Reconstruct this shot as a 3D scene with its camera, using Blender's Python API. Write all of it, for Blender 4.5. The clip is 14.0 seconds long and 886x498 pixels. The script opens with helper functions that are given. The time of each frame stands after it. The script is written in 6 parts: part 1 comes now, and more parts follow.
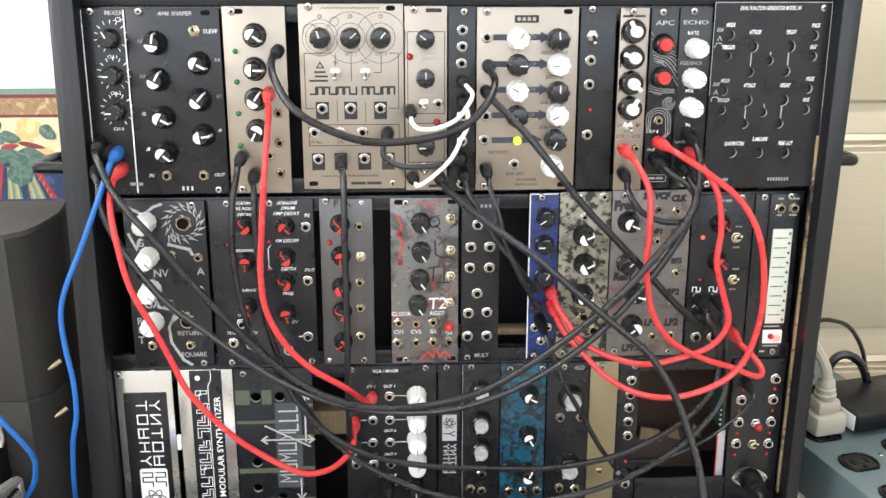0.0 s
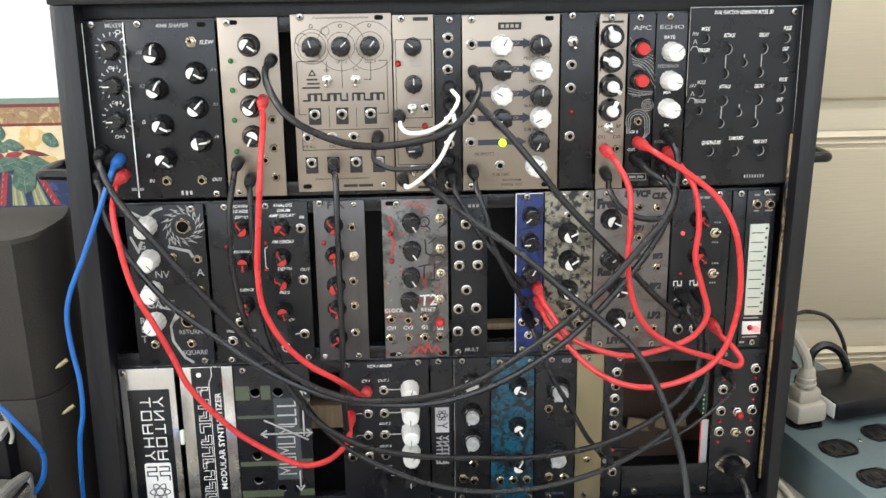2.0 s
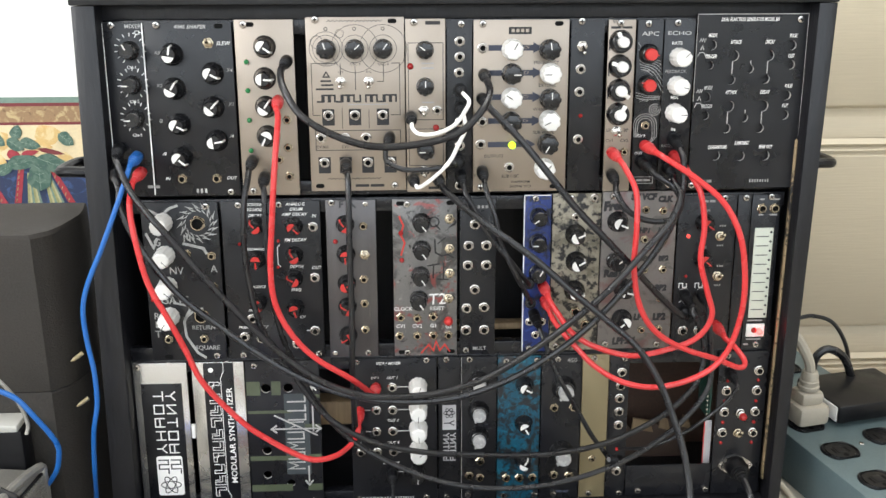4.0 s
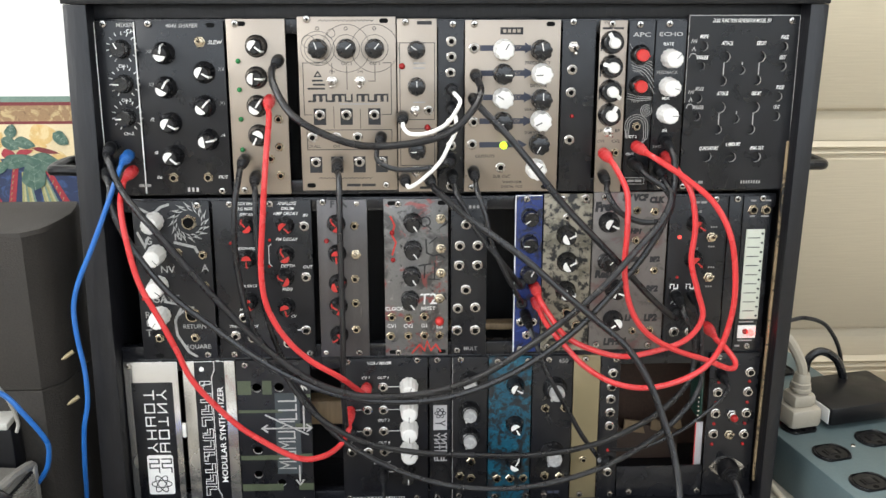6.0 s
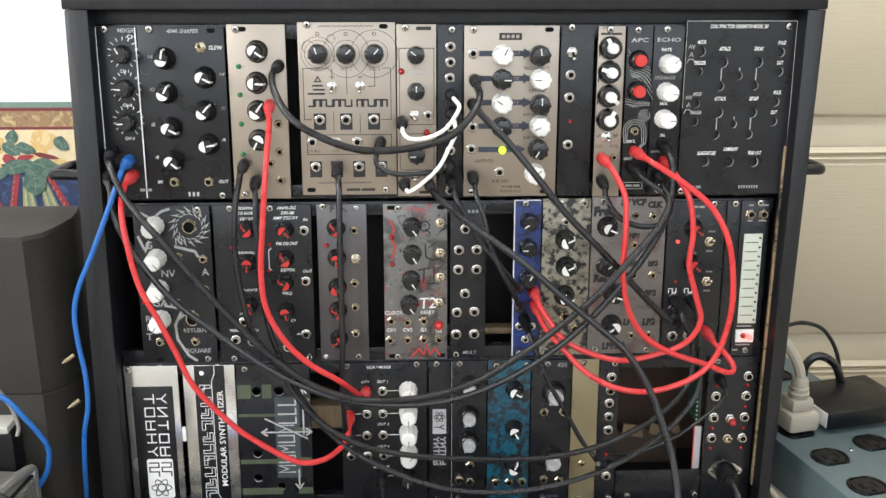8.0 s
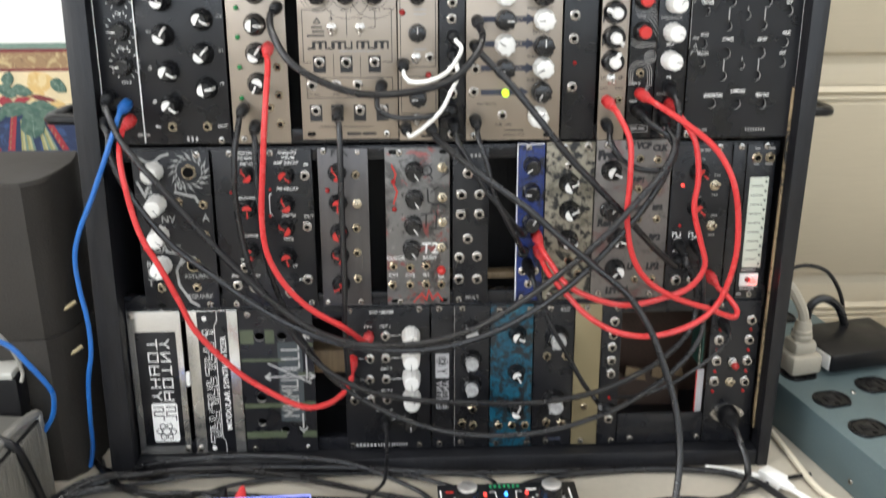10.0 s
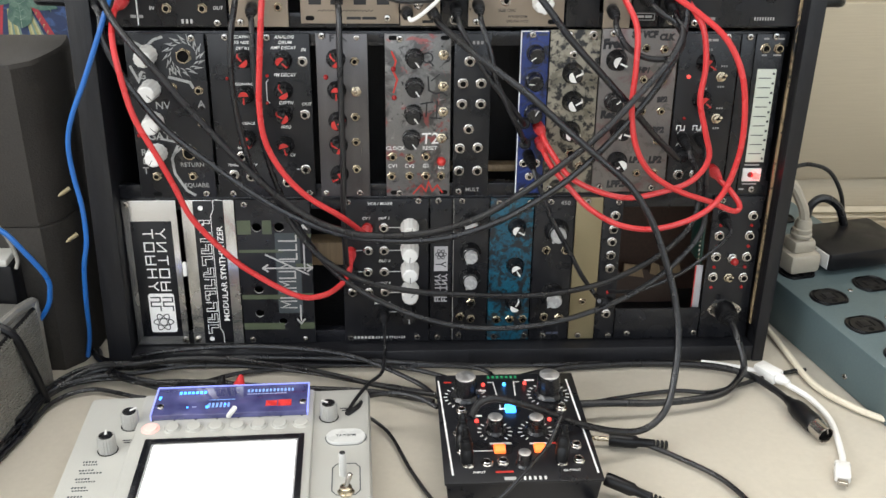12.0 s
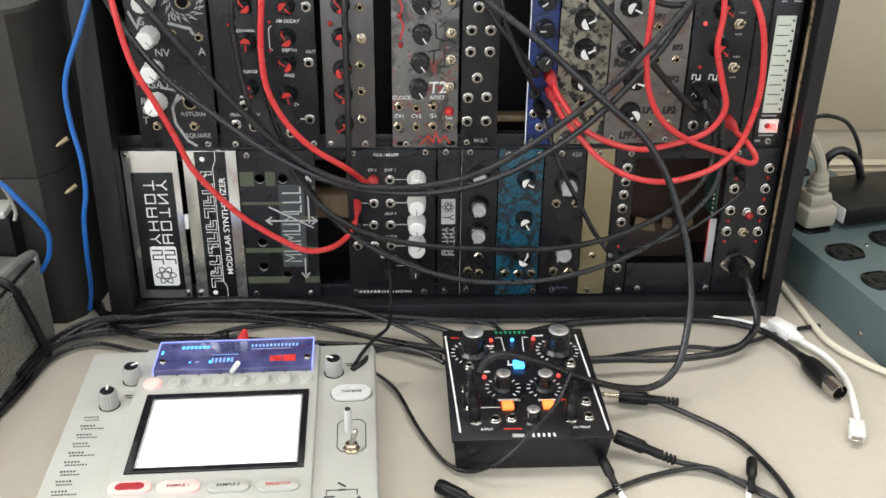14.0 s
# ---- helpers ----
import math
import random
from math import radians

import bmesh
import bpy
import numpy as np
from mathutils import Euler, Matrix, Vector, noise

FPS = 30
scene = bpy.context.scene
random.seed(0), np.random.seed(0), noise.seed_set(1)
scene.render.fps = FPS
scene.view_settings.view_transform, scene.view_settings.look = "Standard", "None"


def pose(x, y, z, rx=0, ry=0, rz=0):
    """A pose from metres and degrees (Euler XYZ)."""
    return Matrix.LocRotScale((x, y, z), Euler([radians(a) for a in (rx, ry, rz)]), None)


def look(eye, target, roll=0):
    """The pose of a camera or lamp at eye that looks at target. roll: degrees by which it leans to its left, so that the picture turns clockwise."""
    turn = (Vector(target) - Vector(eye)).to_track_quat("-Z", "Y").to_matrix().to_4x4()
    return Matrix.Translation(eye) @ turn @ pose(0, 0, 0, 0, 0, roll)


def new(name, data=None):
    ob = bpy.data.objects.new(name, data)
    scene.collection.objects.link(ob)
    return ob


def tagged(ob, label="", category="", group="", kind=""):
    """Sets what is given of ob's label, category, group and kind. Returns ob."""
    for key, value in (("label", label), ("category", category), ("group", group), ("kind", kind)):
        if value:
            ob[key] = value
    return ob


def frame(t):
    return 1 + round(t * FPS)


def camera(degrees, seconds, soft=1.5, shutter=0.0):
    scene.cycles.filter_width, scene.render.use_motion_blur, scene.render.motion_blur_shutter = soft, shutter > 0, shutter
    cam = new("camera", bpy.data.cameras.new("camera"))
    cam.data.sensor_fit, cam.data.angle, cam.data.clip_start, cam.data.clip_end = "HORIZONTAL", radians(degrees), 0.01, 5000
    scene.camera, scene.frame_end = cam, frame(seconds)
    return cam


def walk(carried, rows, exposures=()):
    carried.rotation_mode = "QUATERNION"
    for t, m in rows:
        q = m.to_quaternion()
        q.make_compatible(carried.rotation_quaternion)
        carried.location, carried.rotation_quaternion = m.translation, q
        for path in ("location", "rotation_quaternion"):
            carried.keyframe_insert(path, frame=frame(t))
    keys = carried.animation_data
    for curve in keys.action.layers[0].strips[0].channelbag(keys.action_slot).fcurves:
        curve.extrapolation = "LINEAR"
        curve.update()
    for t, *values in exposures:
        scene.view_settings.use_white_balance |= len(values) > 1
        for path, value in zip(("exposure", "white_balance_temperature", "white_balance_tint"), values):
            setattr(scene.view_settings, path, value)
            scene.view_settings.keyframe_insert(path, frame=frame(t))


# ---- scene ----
import itertools

cam = camera(48.8, 14.0, soft=1.5, shutter=0.5)
# the rack leans back by three degrees on the table, whose top is 0.75 m high
RACK = pose(0, 0, 0.769, -3, 0, 0)
PATH = [
    (0, (-0.022, -0.696, 0.41), (0.076, 1.23, -0.122), -0.0),
    (0.5, (-0.021, -0.707, 0.412), (0.093, 1.223, -0.102), 0.1),
    (1, (-0.018, -0.715, 0.415), (0.095, 1.216, -0.092), -0.1),
    (1.5, (-0.016, -0.721, 0.414), (0.089, 1.211, -0.092), -0.6),
    (2, (-0.015, -0.725, 0.416), (0.081, 1.201, -0.114), -0.8),
    (2.5, (-0.017, -0.73, 0.416), (0.069, 1.194, -0.121), -0.7),
    (3, (-0.019, -0.735, 0.415), (0.068, 1.192, -0.114), -0.4),
    (5.5, (-0.013, -0.74, 0.416), (0.069, 1.191, -0.1), -0.1),
    (6, (-0.011, -0.74, 0.413), (0.072, 1.191, -0.1), -0.0),
    (6.5, (-0.011, -0.742, 0.411), (0.075, 1.192, -0.092), 0.1),
    (7, (-0.013, -0.744, 0.41), (0.076, 1.191, -0.088), 0.1),
    (9.5, (-0.007, -0.742, 0.415), (0.061, 1.19, -0.096), -0.3),
    (9.7, (-0.009, -0.735, 0.411), (0.063, 1.191, -0.124), -0.5),
    (10, (-0.01, -0.736, 0.416), (0.066, 1.163, -0.207), -0.2),
    (10.5, (-0.014, -0.73, 0.409), (0.088, 1.122, -0.339), 0.3),
    (11, (-0.016, -0.732, 0.397), (0.086, 1.109, -0.378), 0.6),
    (11.5, (-0.015, -0.733, 0.398), (0.075, 1.103, -0.389), 0.6),
    (12, (-0.017, -0.734, 0.394), (0.076, 1.104, -0.388), 0.6),
    (12.5, (-0.015, -0.734, 0.397), (0.074, 1.107, -0.378), 0.4),
    (13, (-0.012, -0.729, 0.395), (0.066, 1.102, -0.406), 0.4),
    (13.5, (-0.016, -0.724, 0.389), (0.067, 1.091, -0.447), 0.5),
    (14, (-0.017, -0.718, 0.387), (0.062, 1.081, -0.483), 0.6),
]
walk(cam, [(t, RACK @ look(eye, target, roll)) for t, eye, target, roll in PATH], [(0, 0.27), (0.5, 0.15), (1, 0.0), (3, -0.06), (6, -0.1), (9.6, -0.12), (10.6, -0.3), (14, -0.34)])

# ---- daylight ----
world = bpy.data.worlds.new("sky")
scene.world = world
world.use_nodes = True
sky = world.node_tree.nodes.new("ShaderNodeTexSky")
sky.sky_type, sky.sun_disc = "NISHITA", False
sky.sun_elevation, sky.sun_rotation = radians(40), radians(-60)
world.node_tree.links.new(sky.outputs[0], world.node_tree.nodes["Background"].inputs[0])
world.node_tree.nodes["Background"].inputs[1].default_value = 0.12


def window_light(name, at, target, w, h, watts, colour):
    lamp = bpy.data.lights.new(name, "AREA")
    lamp.shape, lamp.size, lamp.size_y, lamp.energy, lamp.color = "RECTANGLE", w, h, watts, colour
    ob = new(name, lamp)
    ob.matrix_world = look(at, target)


window_light("window_light_side", (-1.88, -1.2, 1.9), (-0.1, -0.2, 0.9), 1.1, 0.95, 44, (0.97, 0.975, 0.97))
window_light("window_light_front", (0.12, -1.9, 1.83), (0.1, 0, 0.9), 3.5, 1.1, 40, (0.90, 0.955, 1.0))
# added lamp for the light from above, set in an unseen ceiling opening
window_light("added_top_light", (0.25, 0.06, 2.49), (0.25, 0.061, 0), 2.2, 0.36, 26, (1.0, 0.985, 0.95))


# ---- materials ----
def mat(name, colour, rough=0.5, metal=0.0, vary=0.12, grain=400.0, stain=25.0, bump=0.04, emit=None, glow=0.0, coat=0.0, per=0.0, stretch=None, spec=0.5):
    m = bpy.data.materials.new(name)
    m.use_nodes = True
    nt = m.node_tree
    b = nt.nodes["Principled BSDF"]
    b.inputs["Roughness"].default_value = rough
    b.inputs["Metallic"].default_value = metal
    b.inputs["Coat Weight"].default_value = coat
    b.inputs["Specular IOR Level"].default_value = spec
    co = nt.nodes.new("ShaderNodeTexCoord")
    src = co.outputs["Object"]
    if stretch:
        mp = nt.nodes.new("ShaderNodeMapping")
        mp.inputs["Scale"].default_value = stretch
        nt.links.new(src, mp.inputs[0])
        src = mp.outputs[0]
    fine, wide = nt.nodes.new("ShaderNodeTexNoise"), nt.nodes.new("ShaderNodeTexNoise")
    fine.inputs["Scale"].default_value, wide.inputs["Scale"].default_value = grain, stain
    wide.inputs["Detail"].default_value = 5
    for n in (fine, wide):
        nt.links.new(src, n.inputs["Vector"])
    add = nt.nodes.new("ShaderNodeMath")
    nt.links.new(fine.outputs[0], add.inputs[0])
    nt.links.new(wide.outputs[0], add.inputs[1])
    level = add.outputs[0]
    if per:
        info = nt.nodes.new("ShaderNodeObjectInfo")
        more = nt.nodes.new("ShaderNodeMath")
        more.operation = "MULTIPLY_ADD"
        nt.links.new(info.outputs["Random"], more.inputs[0])
        more.inputs[1].default_value = per
        nt.links.new(level, more.inputs[2])
        level = more.outputs[0]
    span = nt.nodes.new("ShaderNodeMapRange")
    span.inputs[1].default_value, span.inputs[2].default_value = 0.6, 1.4
    span.inputs[3].default_value, span.inputs[4].default_value = 1 - vary, 1 + vary
    nt.links.new(level, span.inputs[0])
    mul = nt.nodes.new("ShaderNodeVectorMath")
    mul.operation = "SCALE"
    mul.inputs[0].default_value = colour
    nt.links.new(span.outputs[0], mul.inputs["Scale"])
    nt.links.new(mul.outputs[0], b.inputs["Base Color"])
    rr = nt.nodes.new("ShaderNodeMapRange")
    rr.inputs[1].default_value, rr.inputs[2].default_value = 0.3, 0.7
    rr.inputs[3].default_value, rr.inputs[4].default_value = max(0.03, rough - 0.09), min(1, rough + 0.09)
    nt.links.new(wide.outputs[0], rr.inputs[0])
    nt.links.new(rr.outputs[0], b.inputs["Roughness"])
    if bump:
        bp = nt.nodes.new("ShaderNodeBump")
        bp.inputs["Strength"].default_value, bp.inputs["Distance"].default_value = bump, 0.002
        nt.links.new(fine.outputs[0], bp.inputs["Height"])
        nt.links.new(bp.outputs[0], b.inputs["Normal"])
    if emit:
        b.inputs["Emission Color"].default_value = (*emit, 1)
        b.inputs["Emission Strength"].default_value = glow
    return m


def painted(name, base, coats, rough=0.45, metal=0.5, curl=0.8):
    """A panel with blotches of paint: coats are (colour, scale, threshold, seed)."""
    m = mat(name, base, rough, metal, 0.15, 900, 60)
    nt = m.node_tree
    b = nt.nodes["Principled BSDF"]
    now = b.inputs["Base Color"].links[0].from_socket
    co = next(n for n in nt.nodes if n.type == "TEX_COORD")
    for colour, scale, cut, seed in coats:
        mp = nt.nodes.new("ShaderNodeMapping")
        mp.inputs["Location"].default_value = (seed, seed * 0.7, 0)
        nt.links.new(co.outputs["Object"], mp.inputs[0])
        n = nt.nodes.new("ShaderNodeTexNoise")
        n.inputs["Scale"].default_value, n.inputs["Detail"].default_value, n.inputs["Distortion"].default_value = scale, 8, curl
        n.inputs["Roughness"].default_value = 0.62
        nt.links.new(mp.outputs[0], n.inputs["Vector"])
        r = nt.nodes.new("ShaderNodeMapRange")
        r.inputs[1].default_value, r.inputs[2].default_value = cut - 0.01, cut + 0.07
        nt.links.new(n.outputs[0], r.inputs[0])
        mix = nt.nodes.new("ShaderNodeMix")
        mix.data_type = "RGBA"
        nt.links.new(r.outputs[0], mix.inputs[0])
        nt.links.new(now, mix.inputs[6])
        mix.inputs[7].default_value = (*colour, 1)
        now = mix.outputs[2]
    nt.links.new(now, b.inputs["Base Color"])
    return m


M = dict(
    black=mat("black_panel", (0.0085, 0.0088, 0.011), 0.31, 0, 0.35, 1500, 40, 0.05, spec=0.4),
    blackgloss=mat("black_gloss_panel", (0.0075, 0.0078, 0.010), 0.25, 0, 0.25, 1500, 40, 0.03, spec=0.4),
    silver=mat("silver_panel", (0.335, 0.287, 0.24), 0.4, 0.8, 0.1, 2500, 26, 0.05),
    brushed=mat("brushed_aluminium", (0.112, 0.106, 0.108), 0.34, 0.75, 0.16, 900, 30, 0.05, stretch=(6, 0.3, 1)),
    mirror=mat("polished_aluminium", (0.62, 0.61, 0.59), 0.24, 0.9, 0.06, 900, 20, 0.02),
    brass=mat("gold_panel", (0.26, 0.215, 0.125), 0.42, 0.5, 0.1, 1500, 30, 0.03),
    nickel=mat("nickel", (0.5, 0.475, 0.445), 0.22, 1.0, 0.1, 900, 100, 0),
    gilt=mat("brassy_nickel", (0.46, 0.40, 0.30), 0.24, 1.0, 0.1, 900, 100, 0),
    cutedge=mat("cut_aluminium_edge", (0.42, 0.41, 0.4), 0.6, 0.1, 0.05, 900, 100, 0),
    ribbonwhite=mat("pale_touch_ribbon", (0.53, 0.56, 0.48), 0.4, 0, 0.06, 900, 60, 0.02),
    hole=mat("jack_hole", (0.005, 0.005, 0.005), 0.7, 0, 0.1, spec=0.1),
    white=mat("white_plastic", (0.72, 0.71, 0.685), 0.32, 0, 0.05, 600, 60, 0.02, per=0.3),
    ink=mat("white_ink", (0.82, 0.81, 0.79), 0.6, 0, 0.1, 1500, 200, 0),
    midink=mat("worn_white_ink", (0.46, 0.45, 0.44), 0.6, 0, 0.2, 1500, 200, 0),
    greyink=mat("grey_ink", (0.30, 0.29, 0.28), 0.6, 0, 0.15, 1500, 200, 0),
    dark=mat("dark_ink", (0.014, 0.014, 0.016), 0.6, 0, 0.2, 1500, 200, 0),
    navy=mat("navy_ink", (0.035, 0.04, 0.065), 0.6, 0, 0.15, 1500, 200, 0),
    knob=mat("black_knob", (0.0085, 0.0085, 0.0095), 0.26, 0, 0.2, 800, 80, 0.02, per=0.3),
    red=mat("red_plastic", (0.50, 0.028, 0.024), 0.35, 0, 0.1, 800, 60, 0.02),
    redcord=mat("red_cord", (0.53, 0.032, 0.034), 0.30, 0, 0.08, 900, 40, 0.02),
    blackcord=mat("black_cord", (0.0042, 0.0042, 0.0055), 0.3, 0, 0.35, 1600, 60, 0.16, per=0.3, spec=0.55),
    bluecord=mat("blue_cord", (0.012, 0.115, 0.40), 0.35, 0, 0.08, 900, 40, 0.02),
    ivory=mat("ivory_plastic", (0.38, 0.345, 0.28), 0.4, 0, 0.06, 600, 60, 0.02),
    creamcord=mat("cream_cord", (0.66, 0.60, 0.48), 0.45, 0, 0.08, 900, 40, 0.02),
    whitecord=mat("white_cord", (0.84, 0.83, 0.80), 0.4, 0, 0.06, 900, 40, 0.02),
    rubber=mat("black_rubber", (0.0055, 0.0055, 0.0065), 0.36, 0, 0.2, 900, 60, 0.04, spec=0.28),
    palegrey=mat("pale_grey_plastic", (0.55, 0.55, 0.53), 0.35, 0.1, 0.08, 900, 60, 0.02),
    capgrey=mat("mid_grey_plastic", (0.36, 0.355, 0.335), 0.35, 0.1, 0.08, 900, 60, 0.02),
    greyknob=mat("grey_cap", (0.42, 0.42, 0.42), 0.32, 0.2, 0.08, 900, 100, 0.02),
    grey=mat("grey_metal_cap", (0.52, 0.515, 0.50), 0.34, 0.4, 0.1, 900, 100, 0.02),
    blue=painted("blue_panel", (0.013, 0.03, 0.15), [((0.03, 0.06, 0.25), 160, 0.56, 3), ((0.006, 0.008, 0.02), 75, 0.53, 6)], 0.4, 0.2),
    teal=painted("teal_panel", (0.014, 0.014, 0.016), [((0.004, 0.075, 0.125), 95, 0.47, 5), ((0.007, 0.125, 0.19), 230, 0.57, 9), ((0.010, 0.010, 0.013), 210, 0.53, 2)], 0.4, 0.1),
    camo=painted("camouflage_panel", (0.27, 0.245, 0.19), [((0.15, 0.135, 0.10), 60, 0.52, 1), ((0.012, 0.012, 0.012), 140, 0.505, 7)], 0.5, 0.2, 0.25),
    splash=painted("paint_splashed_panel", (0.17, 0.165, 0.16), [((0.075, 0.073, 0.07), 36, 0.51, 4), ((0.26, 0.075, 0.07), 62, 0.57, 8), ((0.018, 0.018, 0.018), 120, 0.6, 3), ((0.27, 0.26, 0.25), 150, 0.62, 11)], 0.38, 0.55),
    pink=painted("worn_pinkish_panel", (0.175, 0.16, 0.15), [((0.15, 0.09, 0.085), 30, 0.54, 6), ((0.11, 0.105, 0.095), 90, 0.57, 2), ((0.03, 0.03, 0.03), 60, 0.66, 5)], 0.42, 0.45),
    ledgreen=mat("green_led", (0.02, 0.2, 0.06), 0.2, 0, 0.05),
    ledlime=mat("lit_lime_led", (0.5, 0.7, 0.05), 0.3, 0, 0.05, emit=(0.6, 1.0, 0.03), glow=1.6),
    ledred=mat("red_led", (0.35, 0.02, 0.02), 0.25, 0, 0.05),
    ledon=mat("lit_red_led", (0.9, 0.05, 0.03), 0.3, 0, 0.05, emit=(1.0, 0.022, 0.02), glow=18),
    ledsoft=mat("small_lit_red_led", (0.8, 0.05, 0.04), 0.3, 0, 0.05, emit=(1.0, 0.08, 0.06), glow=1.6),
    ledblue=mat("lit_blue_led", (0.05, 0.2, 0.9), 0.3, 0, 0.05, emit=(0.05, 0.35, 1.0), glow=4),
    ledorange=mat("lit_orange_button", (0.9, 0.25, 0.08), 0.3, 0, 0.05, emit=(1.0, 0.16, 0.02), glow=2.2),
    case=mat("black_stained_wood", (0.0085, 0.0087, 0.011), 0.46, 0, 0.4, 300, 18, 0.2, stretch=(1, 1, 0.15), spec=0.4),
    spun=mat("spun_metal_cap", (0.60, 0.59, 0.575), 0.36, 0.85, 0.15, 900, 100, 0.02),
    wornedge=painted("edge_worn_through_black_stain", (0.012, 0.011, 0.011), [((0.30, 0.22, 0.125), 40, 0.38, 3), ((0.02, 0.017, 0.015), 240, 0.56, 6)], 0.6, 0),
    tan=mat("bare_wood", (0.30, 0.21, 0.12), 0.6, 0, 0.35, 300, 60, 0.1, stretch=(1, 1, 0.1)),
    brown=mat("brown_board", (0.075, 0.042, 0.028), 0.6, 0, 0.3, 300, 18, 0.1),
    slate=mat("slate_ink", (0.045, 0.055, 0.06), 0.5, 0, 0.2, 900, 90, 0),
    olive=mat("olive_stripe", (0.07, 0.085, 0.05), 0.45, 0, 0.2, 900, 90, 0.02),
    greypaint=mat("grey_paint_marker", (0.33, 0.33, 0.32), 0.6, 0, 0.35, 900, 260, 0.05),
    table=mat("cream_laminate", (0.535, 0.49, 0.41), 0.38, 0, 0.05, 250, 6, 0.03),
    wall=mat("white_wall", (0.82, 0.81, 0.78), 0.8, 0, 0.03, 200, 3, 0.05),
    door=mat("beige_door", (0.53, 0.465, 0.345), 0.42, 0, 0.04, 240, 5, 0.16, stretch=(0.1, 1, 2.2)),
    floor=mat("floor_boards", (0.25, 0.19, 0.13), 0.5, 0, 0.2, 60, 5, 0.1),
    speaker=mat("black_vinyl", (0.029, 0.0255, 0.022), 0.7, 0, 0.3, 700, 20, 0.3, spec=0.3),
    grille=mat("grey_grille_metal", (0.27, 0.26, 0.235), 0.45, 0.5, 0.2, 900, 60, 0.05),
    strip=mat("blue_grey_enamel", (0.088, 0.125, 0.133), 0.42, 0.15, 0.1, 500, 20, 0.03),
    padgrey=mat("silver_grey_plastic", (0.48, 0.475, 0.44), 0.4, 0.15, 0.06, 1200, 30, 0.03),
    pad=mat("backlit_touch_pad", (0.8, 0.8, 0.8), 0.25, 0, 0.02, 300, 30, 0, emit=(1, 1, 1), glow=1.1),
    acrylic=mat("edge_lit_blue_acrylic", (0.07, 0.07, 0.15), 0.07, 0, 0.7, 60, 30, 0, emit=(0.08, 0.12, 0.95), glow=0.09, coat=0.8),
    edgeblue=mat("lit_blue_edge", (0.3, 0.35, 1.0), 0.3, 0, 0.05, emit=(0.3, 0.35, 1.0), glow=0.75),
    segment=mat("etched_blue_lettering", (0.35, 0.38, 0.6), 0.3, 0, 0.2, 900, 300, 0, emit=(0.2, 0.3, 1.0), glow=0.15),
    etched=mat("etched_pale_blue_lettering", (0.2, 0.3, 0.6), 0.3, 0, 0.2, 900, 300, 0, emit=(0.15, 0.4, 1.0), glow=0.6),
    redglow=mat("lit_red_readout", (0.4, 0.03, 0.03), 0.3, 0, 0.4, 300, 90, 0, emit=(1.0, 0.05, 0.04), glow=0.35),
    button=mat("translucent_white_button", (0.54, 0.54, 0.52), 0.3, 0, 0.05, 900, 60, 0),
    ribbon=mat("grey_ribbon_cable", (0.45, 0.44, 0.45), 0.5, 0, 0.1, 900, 60, 0.02),
    pcb=mat("green_board", (0.006, 0.035, 0.026), 0.4, 0, 0.3, 900, 200, 0.02),
    peach=mat("card_scrap", (0.085, 0.055, 0.04), 0.7, 0, 0.1, 300, 40, 0.05),
    palepink=mat("pink_lit_button", (0.85, 0.55, 0.5), 0.4, 0, 0.05, emit=(1.0, 0.3, 0.25), glow=0.25),
    holdred=mat("lit_dark_red_button", (0.3, 0.02, 0.03), 0.35, 0, 0.1, emit=(0.6, 0.02, 0.03), glow=0.25),
    greenink=mat("green_ink", (0.02, 0.30, 0.12), 0.5, 0, 0.1, 900, 200, 0),
    redink=mat("red_ink", (0.5, 0.03, 0.02), 0.5, 0, 0.1, 900, 200, 0),
)


turned = M["spun"].node_tree
way = turned.nodes.new("ShaderNodeTangent")
way.direction_type, way.axis = "RADIAL", "Z"
turned.links.new(way.outputs[0], turned.nodes["Principled BSDF"].inputs["Tangent"])
turned.nodes["Principled BSDF"].inputs["Anisotropic"].default_value = 0.6


# ---- mesh helpers (millimetres in, metres out) ----
MM = 0.001
FACE = pose(0, 0, 0, 90, 0, 0)
cache = {}


def finish(bm, name, mats, smooth=True):
    me = bpy.data.meshes.new(name)
    bmesh.ops.recalc_face_normals(bm, faces=bm.faces)
    bm.to_mesh(me)
    bm.free()
    for m in mats:
        me.materials.append(m)
    if smooth:
        me.shade_smooth()
        me.set_sharp_from_angle(angle=radians(35))
    return me


def thing(name, m, label, category, group="", kind=""):
    ob = new(name)
    ob.empty_display_size = 0.01
    ob.matrix_world = m
    return tagged(ob, label, category, group, kind)


def put(name, me, parent, m=None, label=""):
    ob = new(name, me)
    ob.parent = parent
    if m is not None:
        ob.matrix_basis = m
    return tagged(ob, label)


def part(name, bm, material, parent, label="", m=None, smooth=True):
    mats = material if isinstance(material, (list, tuple)) else [material]
    return put(name, finish(bm, name, mats, smooth), parent, m, label)


def at(x, y, z=0.0, turn=0.0):
    return pose(x * MM, y * MM, z * MM, 0, 0, turn)


